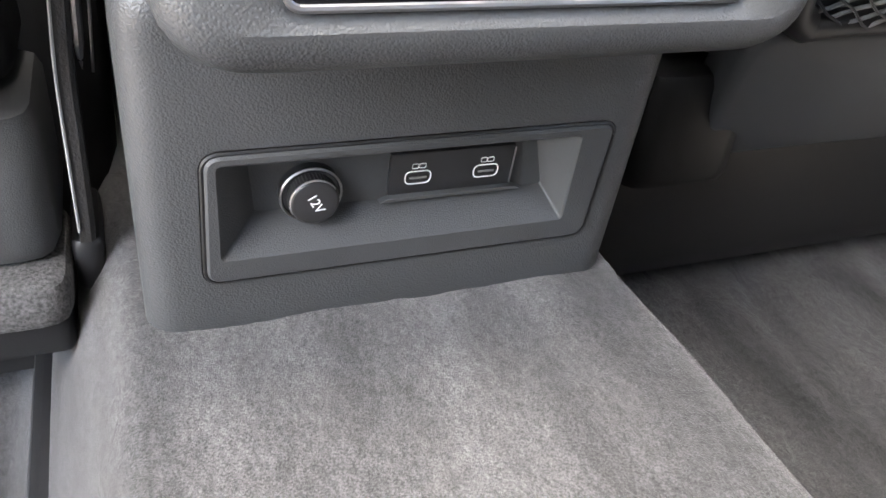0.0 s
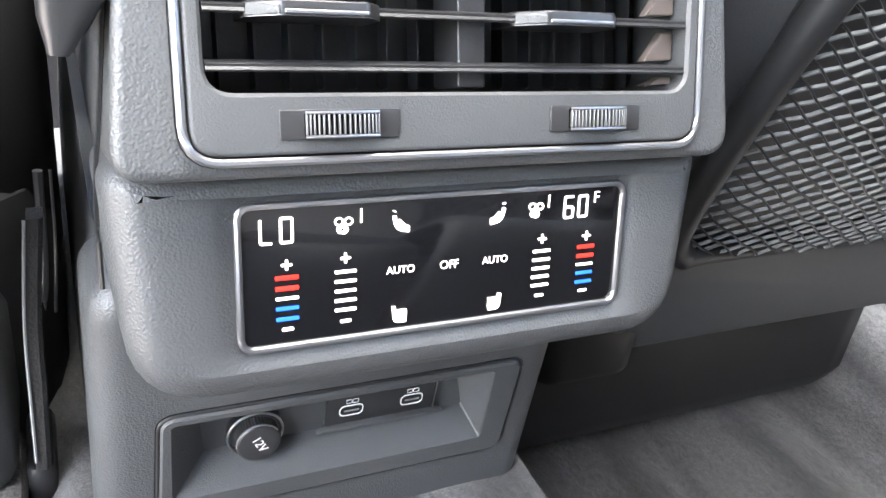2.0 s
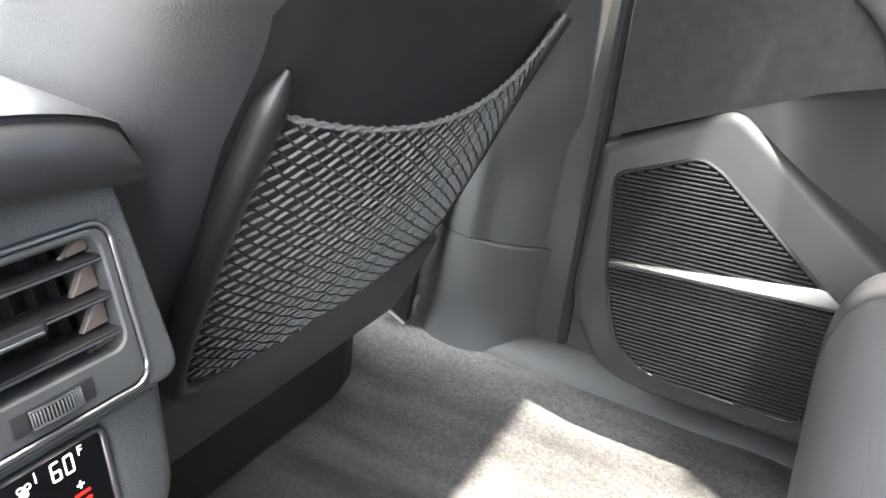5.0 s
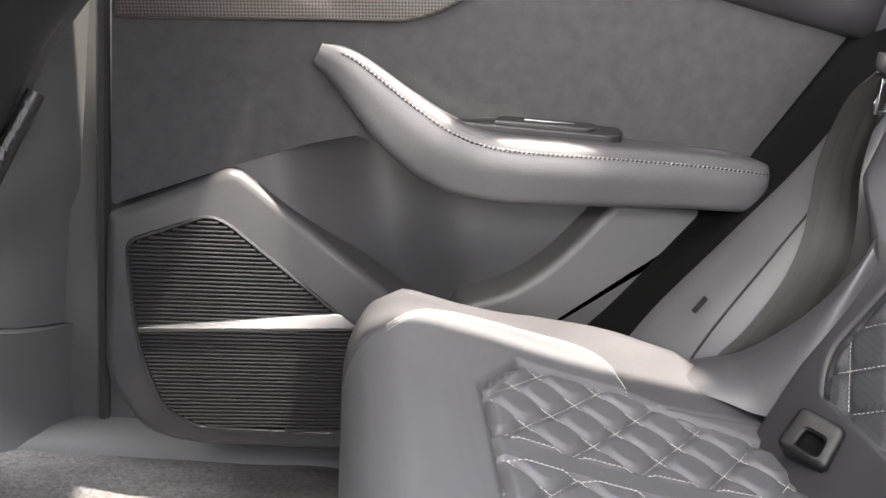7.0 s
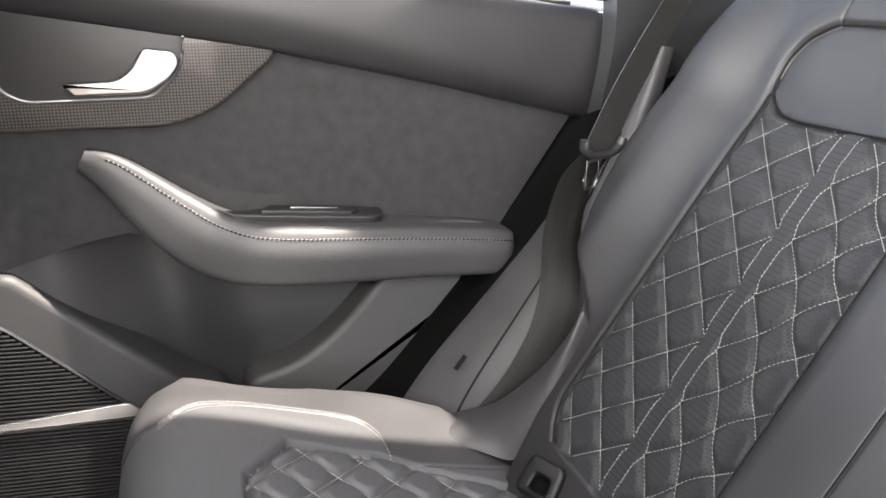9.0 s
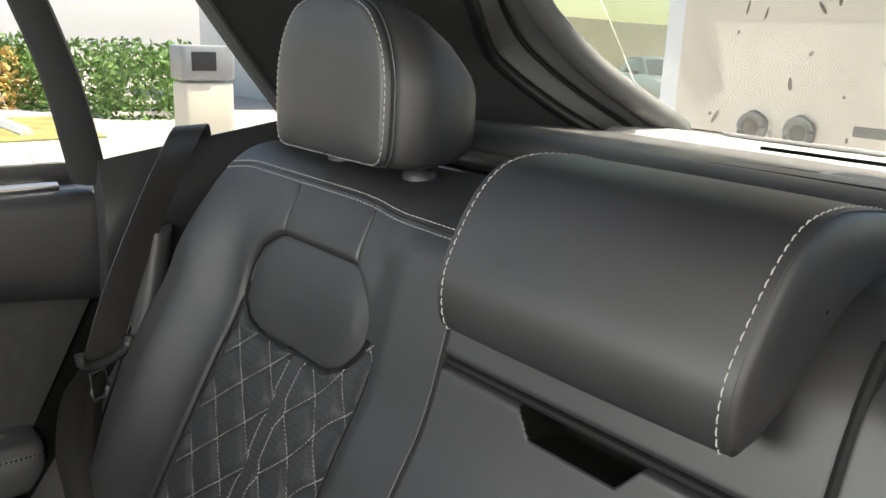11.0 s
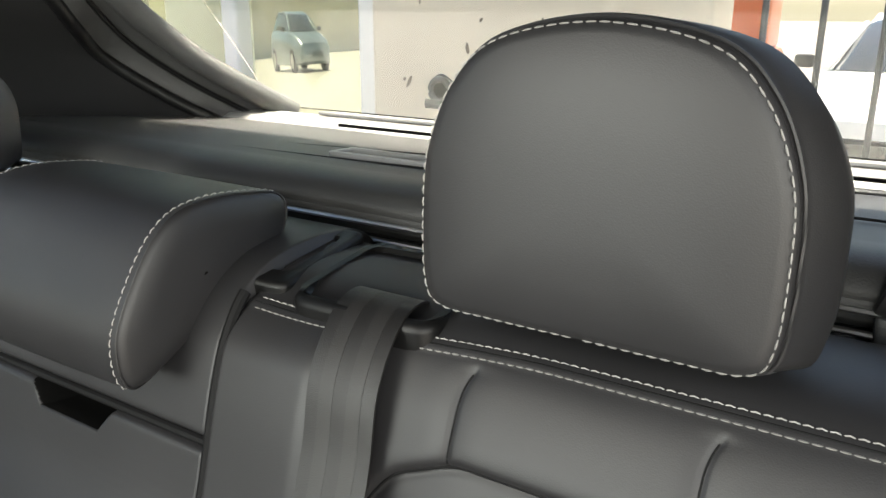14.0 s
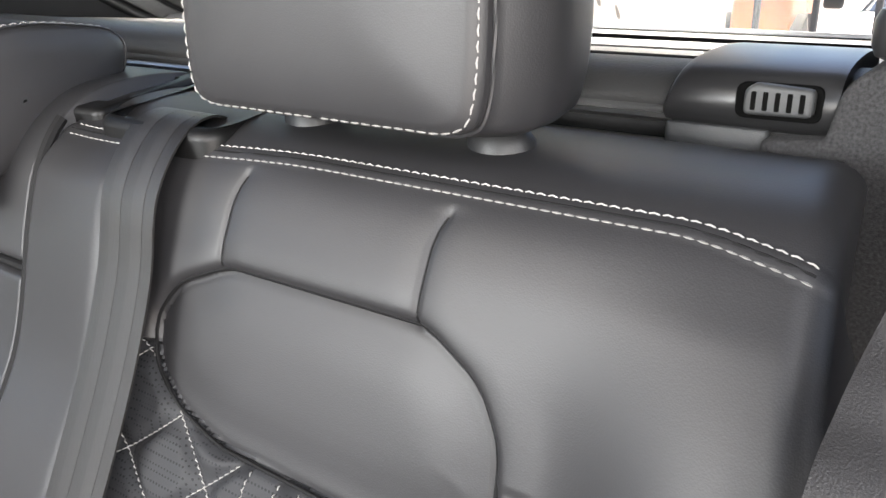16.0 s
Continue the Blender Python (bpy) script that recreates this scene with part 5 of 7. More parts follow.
# ---- cushion of the bench ----
CUSH = crom([(-0.72, 0.425), (-0.69, 0.440), (-0.60, 0.452), (-0.50, 0.470), (-0.42, 0.490), (-0.36, 0.500), (-0.325, 0.490), (-0.308, 0.462), (-0.305, 0.42), (-0.315, 0.34), (-0.335, 0.22)], 12)
CUSH = resample(CUSH, 0.0025)
C_LEN = np.arange(len(CUSH)) * 0.0025
C_TAN = np.gradient(CUSH, axis=0)
C_TAN /= np.linalg.norm(C_TAN, axis=1)[:, None]
C_NRM = np.stack([-C_TAN[:, 1], C_TAN[:, 0]], 1)
S_OF_Y = lambda y: np.interp(y, CUSH[:int(0.42 / 0.0025), 0], C_LEN[:int(0.42 / 0.0025)])
CQ = np.array([(0.215, S_OF_Y(-0.69)), (0.425, S_OF_Y(-0.69)), (0.447, S_OF_Y(-0.617)), (0.470, S_OF_Y(-0.55)), (0.473, S_OF_Y(-0.455)), (0.413, S_OF_Y(-0.412)), (0.24, S_OF_Y(-0.405)), (0.20, S_OF_Y(-0.45))])
CC, CHW, CPX, CPV, CV0 = 0.331, 0.0125, 0.058, 0.057, float(S_OF_Y(-0.4695))
CIN = 0.122


def c_out(s):
    return np.interp(s, [0, S_OF_Y(-0.64), S_OF_Y(-0.50), S_OF_Y(-0.36), S_OF_Y(-0.33), C_LEN[-1]], [0.50, 0.600, 0.640, 0.645, 0.620, 0.56])


# brighter than QUILT: the light on the cushion is put into this colour
PERF = mat("lit_fine_perforated_leather", (0.0620, 0.0630, 0.0660), 0.45, dots=0.2, dot_scale=520)
BOLSTER = crom([(0.483, -0.3355), (0.510, -0.369), (0.527, -0.426), (0.535, -0.49), (0.528, -0.53), (0.505, -0.552), (0.461, -0.558)], 14)


def bolster_x(s):
    """Where the seam runs that parts the side bolster from the seat."""
    b = BOLSTER[::-1]
    return np.interp(np.interp(s, C_LEN, CUSH[:, 0]), b[:, 1], b[:, 0])


def cushion_height(x, s):
    y = np.interp(s, C_LEN, CUSH[:, 0])
    top = smooth(C_LEN[int(0.47 / 0.0025)], S_OF_Y(-0.36), s)
    h = 0.012 * smooth(0.47, 0.60, x) * top - 0.004 * top * smooth(0.15, 0.3, x) * smooth(0.5, 0.4, x)
    for d, r in ((x - CIN, 0.015), (c_out(s) - x, 0.045)):
        c = np.clip(1 - d / r, 0, 1)
        h -= r * (1 - np.sqrt(np.clip(1 - c * c, 0, 1))) * 0.95
    h -= 0.030 * (0.4 + 0.6 * top) * smooth(-0.60, -0.41, y) * smooth(0.51, 0.61, x)
    d = sdf(CQ, x, s)
    a = np.abs(x - CC) - CHW
    f, g = diamonds(a, s - CV0, CPX, CPV)
    puff = smooth(0.0, 0.62, np.clip(np.abs(np.sin(math.pi * f)) * np.abs(np.sin(math.pi * g)), 0, 1) ** 0.7)
    h = np.where((d < 0) & (a > 0), h - 0.004 + 0.0048 * puff * smooth(0, 0.008, -d), h)
    h -= 0.005 * np.exp(-(d / 0.003) ** 2)
    h -= 0.002 * np.exp(-((x - bolster_x(s)) / 0.0016) ** 2)
    return h


def cushion_point(x, s, sign):
    x, s = np.asarray(x, float), np.asarray(s, float)
    h = cushion_height(x, s)
    return np.stack([sign * x, np.interp(s, C_LEN, CUSH[:, 0]) + h * np.interp(s, C_LEN, C_NRM[:, 0]), np.interp(s, C_LEN, CUSH[:, 1]) + h * np.interp(s, C_LEN, C_NRM[:, 1])], -1)


def cushion(seat, sign):
    o = np.array(seat.location)
    u = np.linspace(0, 1, 260)
    gs = np.tile(C_LEN, (len(u), 1))
    gx = CIN + (c_out(gs) - CIN) * u[:, None]
    pts = cushion_point(gx, gs, sign)
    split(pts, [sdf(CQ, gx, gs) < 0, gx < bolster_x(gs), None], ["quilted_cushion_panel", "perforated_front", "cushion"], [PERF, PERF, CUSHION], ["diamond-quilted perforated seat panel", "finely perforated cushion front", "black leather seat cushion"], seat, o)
    fn = lambda a, b: cushion_point(a, b, sign)
    rows = []
    for half in (-1, 1):
        for fam in (1, -1):
            for k in np.arange(-8, 16):
                a = np.linspace(0.0, 0.15, 90)
                ss = CV0 + fam * CPV * (k - a / CPX)
                x = CC + half * (a + CHW)
                ok = sdf(CQ, x, ss) < -0.003
                for run in np.split(np.arange(90), np.nonzero(np.diff(ok.astype(int)))[0] + 1):
                    if len(run) > 3 and ok[run[0]]:
                        rows.append((x[run], ss[run]))
        ss = np.linspace(S_OF_Y(-0.675), S_OF_Y(-0.41), 70)
        rows.append((np.full(70, CC + half * (CHW + 0.001)), ss))
    b = join(*[dashes(fn(p, q), normals_along(fn, p, q) * sign, step=0.0040, length=0.0030, r=0.00036, lift=0.0007) for p, q in rows])
    tagged(mesh("cushion_stitching", [np.array(v) - o for v in b[0]], b[1], THREAD, seat, "pale grey quilting thread", fix=False), kind="stuff")
    # double seam that arcs over the side bolster
    line = crom([(0.483, -0.3355), (0.510, -0.369), (0.527, -0.426), (0.535, -0.49), (0.528, -0.53), (0.505, -0.552), (0.461, -0.558)], 14)
    body = []
    for dx in (-0.0048, 0.0048):
        xx, ss = line[:, 0] + dx, S_OF_Y(line[:, 1])
        body.append(dashes(fn(xx, ss), normals_along(fn, xx, ss) * sign, step=0.0046, length=0.0034, r=0.0003))
    b = join(*body)
    tagged(mesh("bolster_stitching", [np.array(v) - o for v in b[0]], b[1], THREAD, seat, "pale double seam over the bolster", fix=False), kind="stuff")
    mesh("seat_plinth", *[[np.array(q) - o for q in box(sign * 0.37, -0.52, 0.235, 0.42, 0.36, 0.33, 0.02)[0]], box(0, 0, 0, 1, 1, 1)[1]], CARPET, seat, "carpeted seat plinth")


side_wing(right_seat, 1)
cushion(right_seat, 1)
cushion(left_seat, -1)

# ---- middle of the bench: fold-down armrest and its big headrest ----
middle = thing("car_seat", "middle rear seat back in smooth black leather with a folded-up armrest", "car seat", group="rear seats", at=(0, -0.75, 0.10))


def mid_height(x, s):
    z = np.interp(s, B_LEN, BACK[:, 1])
    h = 0.012 - 0.004 * smooth(0.94, 0.975, z)
    d = 0.126 - np.abs(x - 0.013)
    c = np.clip(1 - d / 0.0035, 0, 1)
    h = h - 0.0035 * (1 - np.sqrt(np.clip(1 - c * c, 0, 1))) - 0.05 * (d < 0.0004)
    h = h - 0.009 * np.exp(-((s - S_OF_Z(0.888)) / 0.0036) ** 2)
    rec = sdf(np.array([(-0.047, S_OF_Z(0.8885)), (0.047, S_OF_Z(0.8885)), (0.031, S_OF_Z(0.869)), (-0.031, S_OF_Z(0.869))]), x - 0.020, s)
    return h - 0.03 * smooth(0.002, -0.006, rec)


us, gs = np.linspace(-0.113, 0.139, 240), np.linspace(0, B_LEN[-1], 2 * len(B_LEN))
gx, gg = np.meshgrid(us, gs, indexing="ij")
hh = mid_height(gx, gg)
pts = np.stack([gx, np.interp(gg, B_LEN, BACK[:, 0]) + hh * np.interp(gg, B_LEN, B_NRM[:, 0]), np.interp(gg, B_LEN, BACK[:, 1]) + hh * np.interp(gg, B_LEN, B_NRM[:, 1])], -1)
# cells of the pull recess, coloured black for shade
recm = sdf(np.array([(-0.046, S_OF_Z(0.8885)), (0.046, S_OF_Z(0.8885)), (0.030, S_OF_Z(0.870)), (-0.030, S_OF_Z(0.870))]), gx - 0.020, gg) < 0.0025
split(pts, [recm, gg < S_OF_Z(0.888), None], ["pull_recess", "folding_armrest", "upper_panel"], [VOID, LEATHER, LEATHER], ["pull recess coloured black for its shade", "smooth leather folding armrest", "leather panel above the armrest"], middle, np.array(middle.location))
# black bars laid in the gaps to paint the shade between seat parts
for xj in (-0.1135, 0.1385):
    yz = [(np.interp(q, B_LEN, BACK[:, 0]) + 0.0090 * np.interp(q, B_LEN, B_NRM[:, 0]), np.interp(q, B_LEN, BACK[:, 1]) + 0.0090 * np.interp(q, B_LEN, B_NRM[:, 1])) for q in np.linspace(0.05, float(STITCH_S) + (0.004 if xj < 0 else 0.03), 80)]
    sub(middle, "joint_shade", tube([(xj, a, b) for a, b in yz], 0.0036, 8), SEAM, "black bar for the shade between the seat backs")
qj = float(S_OF_Z(0.888))
yj, zj = np.interp(qj, B_LEN, BACK[:, 0]) + 0.0075 * np.interp(qj, B_LEN, B_NRM[:, 0]), np.interp(qj, B_LEN, BACK[:, 1]) + 0.0075 * np.interp(qj, B_LEN, B_NRM[:, 1])
sub(middle, "armrest_joint", tube([(x, yj, zj) for x in np.linspace(-0.112, 0.137, 12)], 0.0030, 8), SEAM, "black bar for the shade in the groove above the armrest")
sub(middle, "middle_cushion", box(0, -0.51, 0.355, 0.24, 0.40, 0.20, 0.03), LEATHER, "smooth leather middle cushion")


def outer_headrest(sign):
    rest = thing("headrest", "black leather headrest with pale stitched edge on two posts", "headrest", group="outer headrests", at=(0.335 * sign, -0.96, 0.985))
    o = np.array(rest.location)
    base = crom([(0, 0), (0.05, 0.0), (0.082, 0.0012), (0.0925, 0.013), (0.0945, 0.050), (0.0915, 0.080), (0.0775, 0.110), (0.052, 0.130), (0, 0.138), (-0.052, 0.130), (-0.0775, 0.110), (-0.0915, 0.080), (-0.0945, 0.050), (-0.0925, 0.013), (-0.082, 0.0012), (-0.05, 0.0)], 6, closed=True)
    center = np.array((0, 0.066))
    mid_ = np.array((0.335 * sign, 0, 0)) - o

    def ring(scale, y, dz=0.0, drop=0.0):
        q = center + (base - center) * scale
        q = np.stack([q[:, 0], q[:, 1] * (1 - drop * np.clip(q[:, 1] / 0.138, 0, 1))], 1)
        k = 1.055 if sign < 0 else 1.0
        return [np.array((0.335 * sign + a, y - 0.10 * b * 0.35, 0.994 + b * k + dz)) - o for a, b in q]

    def face(scale, y):
        """An outline of the front cover, which is narrower than the sides."""
        return [(q - mid_) * (0.945, 1, 1) + mid_ + (0.004, 0, 0) for q in ring(scale, y)]

    front = [face(0.945 * s_, -0.9085 - 0.006 * s_ ** 4) for s_ in (0.02, 0.3, 0.6, 0.8, 0.92, 0.98)] + [face(0.945, -0.9185)]
    v, f = loft(front, cap=False)
    f.append(tuple(range(len(base))))
    mesh("front_cover", v, f, LEATHER, rest, "smooth leather front cover", sharp=60)
    rear = [face(0.945, -0.9185), face(0.942, -0.9205), face(0.975, -0.927), ring(0.992, -0.940, 0, 0.02), ring(0.99, -0.962, 0, 0.09), ring(0.96, -0.984, 0, 0.20), ring(0.88, -1.002, 0, 0.33), ring(0.62, -1.012, 0, 0.45), ring(0.02, -1.014, 0, 0.5)]
    v, f = loft(rear, cap=False)
    mesh("back_cover", v, f, LEATHER, rest, "leather side and back cover", sharp=60)
    edge = [np.array(q) for q in face(0.930, -0.9142)]
    edge.append(edge[0])
    dense = crom(edge[:-1], 5, closed=True)
    b = dashes(np.vstack([dense, dense[:1]]), (0, 1.0, 0.1), step=0.0058, length=0.0043, r=0.00048)
    mesh("edge_stitching", *b, THREAD, rest, "pale grey edge stitching", fix=False)
    mesh("piping", *tube(face(0.955, -0.9222), 0.0011, 6, closed=True), LEATHER, rest)
    for dx in (-0.058, 0.058):
        px = (0.335 + dx) * sign
        mesh("post", *tube([np.array((px, -0.968, z)) - o for z in (0.972, 0.985, 1.02)], 0.0055, 12), CHROME, rest, "chrome post")
        mesh("post_sleeve", *loft([[np.array((px + r * math.cos(t), -0.968 + r * 0.8 * math.sin(t), z)) - o for t in np.linspace(0, 2 * math.pi, 24, endpoint=False)] for r, z in ((0.017, 0.978), (0.0165, 0.987), (0.013, 0.991), (0.007, 0.9915))]), DARK, rest, "black post sleeve")
    return rest


outer_headrest(1)
outer_headrest(-1)


def middle_headrest():
    rest = thing("middle_headrest", "large wedge-shaped black leather middle headrest with stitched edges", "headrest", at=(0, -0.95, 0.98))
    o = np.array(rest.location)
    prof = crom([(-0.862, 0.927), (-0.853, 0.938), (-0.853, 0.963), (-0.866, 0.990), (-0.882, 1.012), (-0.900, 1.0245), (-0.925, 1.0285), (-0.955, 1.0265), (-0.983, 1.021), (-0.992, 1.008), (-0.984, 0.988), (-0.955, 0.970), (-0.915, 0.951), (-0.882, 0.934)], 6, closed=True)
    c = prof.mean(0)

    def ring(x, sc):
        q = c + (prof - c) * sc
        return [np.array((x + 0.0 * a, a, b)) - o for a, b in q]

    def half(z):
        return 0.0955 + 0.0015 * smooth(0.93, 1.02, z)

    def at(fx, sc):
        q = c + (prof - c) * sc
        return [np.array((0.0135 + fx * half(b), a, b)) - o for a, b in q]

    v, f = loft([at(t, 1 + 0.012 * (1 - t * t)) for t in np.linspace(-1, 1, 15)], cap=False)
    mesh("front_cover", v, f, LEATHER, rest, "smooth leather cover", sharp=60)
    for sg in (-1, 1):
        v, f = loft([at(sg, 1.0), at(sg * 1.004, 0.990), at(sg * 0.996, 0.982), at(sg * 1.012, 0.965), at(sg * 1.035, 0.90), at(sg * 1.05, 0.6), at(sg * 1.055, 0.02)], cap=False)
        mesh("side_cover", v, f, LEATHER, rest, "leather side panel", sharp=60)
        k = len(prof)
        line = np.array(at(sg * 0.955, 1.004))
        nr = np.array([q - (c[0] - o[1], c[1] - o[2]) for q in line[:, 1:]])
        nr = np.stack([np.zeros(k), nr[:, 0], nr[:, 1]], 1)
        dense = crom(line, 4, closed=True)
        nd = crom(nr, 4, closed=True)
        b = dashes(dense[: int(len(dense) * 0.66)], nd[: int(len(dense) * 0.66)], step=0.0062, length=0.0044, r=0.0005)
        mesh("edge_stitching", *b, THREAD, rest, "pale grey edge stitching", fix=False)
    for px in (-0.055, 0.055):
        mesh("post_sleeve", *loft([[np.array((px + r * math.cos(t), -0.992 + r * math.sin(t), z)) - o for t in np.linspace(0, 2 * math.pi, 24, endpoint=False)] for r, z in ((0.016, 0.975), (0.015, 0.986), (0.006, 0.991), (0.006, 1.0))]), SATIN, rest, "black post sleeve")
    return rest


middle_headrest()

# ---- belts ----
def strap(center, across, width, thick=0.0012, crown=0.0):
    c, a = np.array(center, float), np.array(across, float)
    a /= np.linalg.norm(a, axis=1)[:, None]
    t = np.gradient(c, axis=0)
    n = np.cross(a, t)
    n /= np.linalg.norm(n, axis=1)[:, None]
    us_ = np.linspace(-0.5, 0.5, 9)
    f = np.array([[c[i] + a[i] * width * u + n[i] * crown * (0.25 - u * u) for u in us_] for i in range(len(c))])
    return sheet(f, f - n[:, None, :] * thick)


mid_belt = thing("middle_seat_belt", "dark woven belt coming out of the seat top over the backrest", "seat belt", at=(-0.17, -0.96, 0.97))
line = crom([(-0.199, -0.990, 0.935), (-0.200, -0.978, 0.958), (-0.202, -0.962, 0.976), (-0.204, -0.944, 0.985), (-0.205, -0.922, 0.978), (-0.207, -0.899, 0.950), (-0.209, -0.886, 0.905), (-0.209, -0.862, 0.845), (-0.209, -0.817, 0.755), (-0.210, -0.744, 0.615), (-0.211, -0.68, 0.50)], 8)
BELT_PALE = mat("pale_belt_weave", (0.0110, 0.0102, 0.0100), 0.42, grain=0.35, scale=1500, spec=0.6)
sub(mid_belt, "strap", strap(line, np.tile((1.0, 0, 0), (len(line), 1)), 0.046, crown=0.0), BELT_PALE, "dark grey striped webbing")
BELT_STRIPE = mat("pale_belt_stripe", (0.0190, 0.0178, 0.0174), 0.42, grain=0.35, scale=1500, spec=0.6)
for dx in (-0.0095, 0.0095):
    sub(mid_belt, "stripe", strap(line[20:] + (dx, 0.0002, 0.0001), np.tile((1.0, 0, 0), (len(line) - 20, 1)), 0.0095, 0.0004), BELT_STRIPE, "paler woven stripe")

right_belt = thing("outer_seat_belt", "dark belt with a metal tongue hanging beside the outer rear seat", "seat belt", at=(0.60, -0.80, 0.75))
line = crom([(0.690, -0.950, 0.930), (0.668, -0.940, 0.972), (0.642, -0.925, 0.990), (0.618, -0.902, 0.972), (0.603, -0.868, 0.920), (0.592, -0.826, 0.840), (0.584, -0.799, 0.775), (0.582, -0.794, 0.760)], 8)
acr = np.tile((-0.30, 0.95, 0.0), (len(line), 1))
sub(right_belt, "upper_strap", strap(line, acr, 0.046), BELT, "dark grey webbing")
line = crom([(0.580, -0.790, 0.755), (0.577, -0.770, 0.724), (0.573, -0.761, 0.669), (0.566, -0.764, 0.62), (0.558, -0.762, 0.585), (0.553, -0.752, 0.545), (0.551, -0.728, 0.49), (0.555, -0.70, 0.445), (0.558, -0.69, 0.43)], 8)
acr = crom([(-0.3, 0.95, 0.0), (-0.2, 0.96, 0.1), (0.0, 0.97, 0.1), (0.3, 0.93, 0.1), (0.5, 0.85, 0.1), (0.4, 0.9, 0.0), (0.35, 0.9, 0.1), (0.3, 0.9, 0.2), (0.2, 0.9, 0.2)], 8)
sub(right_belt, "lower_strap", strap(line, acr, 0.046, crown=0.005), SLACK, "slack olive webbing, coloured darker for shade")
an_ = acr / np.linalg.norm(acr, axis=1)[:, None]
nn_ = np.cross(an_, np.gradient(line, axis=0))
nn_ /= np.linalg.norm(nn_, axis=1)[:, None]
for dx in (-0.0095, 0.0095):
    u_ = dx / 0.046
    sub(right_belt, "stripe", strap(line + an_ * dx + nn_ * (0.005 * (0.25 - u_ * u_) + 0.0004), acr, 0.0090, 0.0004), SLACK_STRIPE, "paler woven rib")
ga = np.array((-0.30, 0.94, -0.10))
ga /= np.linalg.norm(ga)
gpts = crom([np.array((0.580, -0.790, 0.762)) + ga * a + np.array((-0.004, -0.004, 0)) + np.array((0, 0, 1)) * b for a, b in ((-0.030, 0.012), (-0.027, 0.002), (-0.015, -0.004), (0.0, -0.005), (0.015, -0.004), (0.026, 0.003), (0.028, 0.014))], 6)
sub(right_belt, "belt_guide", tube(gpts, 0.0062, 10, squash=0.8), SATIN, "grey plastic belt guide")
tp = [np.array((0.574, -0.786, 0.750)) + ga * a + np.array((-0.004, 0.002, 1)) * b for a, b in ((-0.009, 0.0), (-0.010, -0.022), (-0.007, -0.031), (0.007, -0.031), (0.010, -0.022), (0.009, 0.0))]
sub(right_belt, "tongue", tube(tp, 0.0020, 8, closed=True), CHROME, "chrome belt tongue")

# leather-covered side of the wheel arch between door and seat
zs = np.linspace(0, 1, 30)
A = crom([(0.630, -0.615, 0.415), (0.630, -0.650, 0.478), (0.632, -0.712, 0.565), (0.634, -0.780, 0.665), (0.640, -0.838, 0.78), (0.645, -0.870, 0.88)], 6)
B = crom([(0.540, -0.775, 0.395), (0.545, -0.790, 0.48), (0.555, -0.812, 0.58), (0.570, -0.835, 0.68), (0.590, -0.860, 0.78), (0.610, -0.885, 0.88)], 6)
f = []
for i in range(len(A)):
    row = []
    for t in np.linspace(0, 1, 16):
        q = A[i] * (1 - t) + B[i] * t
        q = q + np.array((-0.024, 0.016, 0)) * math.sin(math.pi * t) ** 0.8 + np.array((0.03, 0.012, 0)) * max(0, 0.18 - t) * 2
        row.append(q)
    f.append(row)
f = np.array(f)
arch = thing("arch_cover", "leather-covered side panel between the door and the rear seat", "side trim", kind="structure", at=(0.60, -0.72, 0.40))
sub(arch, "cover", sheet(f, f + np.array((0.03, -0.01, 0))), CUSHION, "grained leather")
sub(arch, "seam", tube([q[5] + np.array((-0.0004, 0.0006, 0.0004)) for q in f[2:-6]], 0.0013, 5), SEAM, "thin sewn joint")
# black sheet added to paint the shade in the gap behind the door
G = crom([(0.738, -0.55, 0.37), (0.738, -0.60, 0.42), (0.738, -0.665, 0.52), (0.738, -0.735, 0.63), (0.738, -0.79, 0.72), (0.738, -0.86, 0.88)], 6)
gp = np.array([[(A[i] + (0.012, 0.004, 0)) * (1 - t) + G[i] * t + np.array((0.02, -0.01, 0)) * math.sin(math.pi * t) for t in np.linspace(0, 1, 8)] for i in range(len(A))])
sub(arch, "gap_shade", sheet(gp, gp + np.array((0.01, -0.01, 0))), VOID, "black sheet standing in for the shaded gap behind the door")
sub(arch, "label_tag", plate(rounded([(-0.010, -0.004), (0.010, -0.004), (0.010, 0.004), (-0.010, 0.004)], 0.001, 3), ((0.596, -0.668, 0.500), np.array((0.1, -0.55, 0.83)), np.array((-0.25, 0.80, 0.55)), np.array((-0.95, 0.25, 0.1))), 0.002, 0.0004, lift=0.006), DARK, "small dark fabric tag")

isofix = thing("anchor_cover", "black moulded child-seat anchor cover in the seat gap", "anchor cover", at=(0.40, -0.67, 0.455))
IF = ((0.383, -0.684, 0.474), np.array((0.80, 0.45, 0.0)), np.array((0.25, -0.45, 0.75)), np.array((-0.38, 0.62, 0.65)))
IF = tuple(np.array(q, float) / (1 if i == 0 else np.linalg.norm(q)) for i, q in enumerate(IF))
sub(isofix, "frame", ring_plate(rounded([(-0.021, -0.020), (0.023, -0.020), (0.021, 0.019), (-0.019, 0.019)], 0.008, 6), rounded([(-0.011, -0.013), (0.009, -0.013), (0.008, 0.003), (-0.010, 0.003)], 0.004, 6), IF, 0.03, 0.005, lift=0.012, ib=0.002), BLACK, "satin black frame")
sub(isofix, "hollow", plate(rounded([(-0.013, -0.015), (0.012, -0.015), (0.011, 0.005), (-0.012, 0.005)], 0.004, 4), IF, 0.004, 0.001, lift=0.0), VOID, "dark hollow")
left_belt = thing("outer_seat_belt", "dark woven belt hanging beside the seat by the open door", "seat belt", at=(-0.60, -0.85, 0.9))
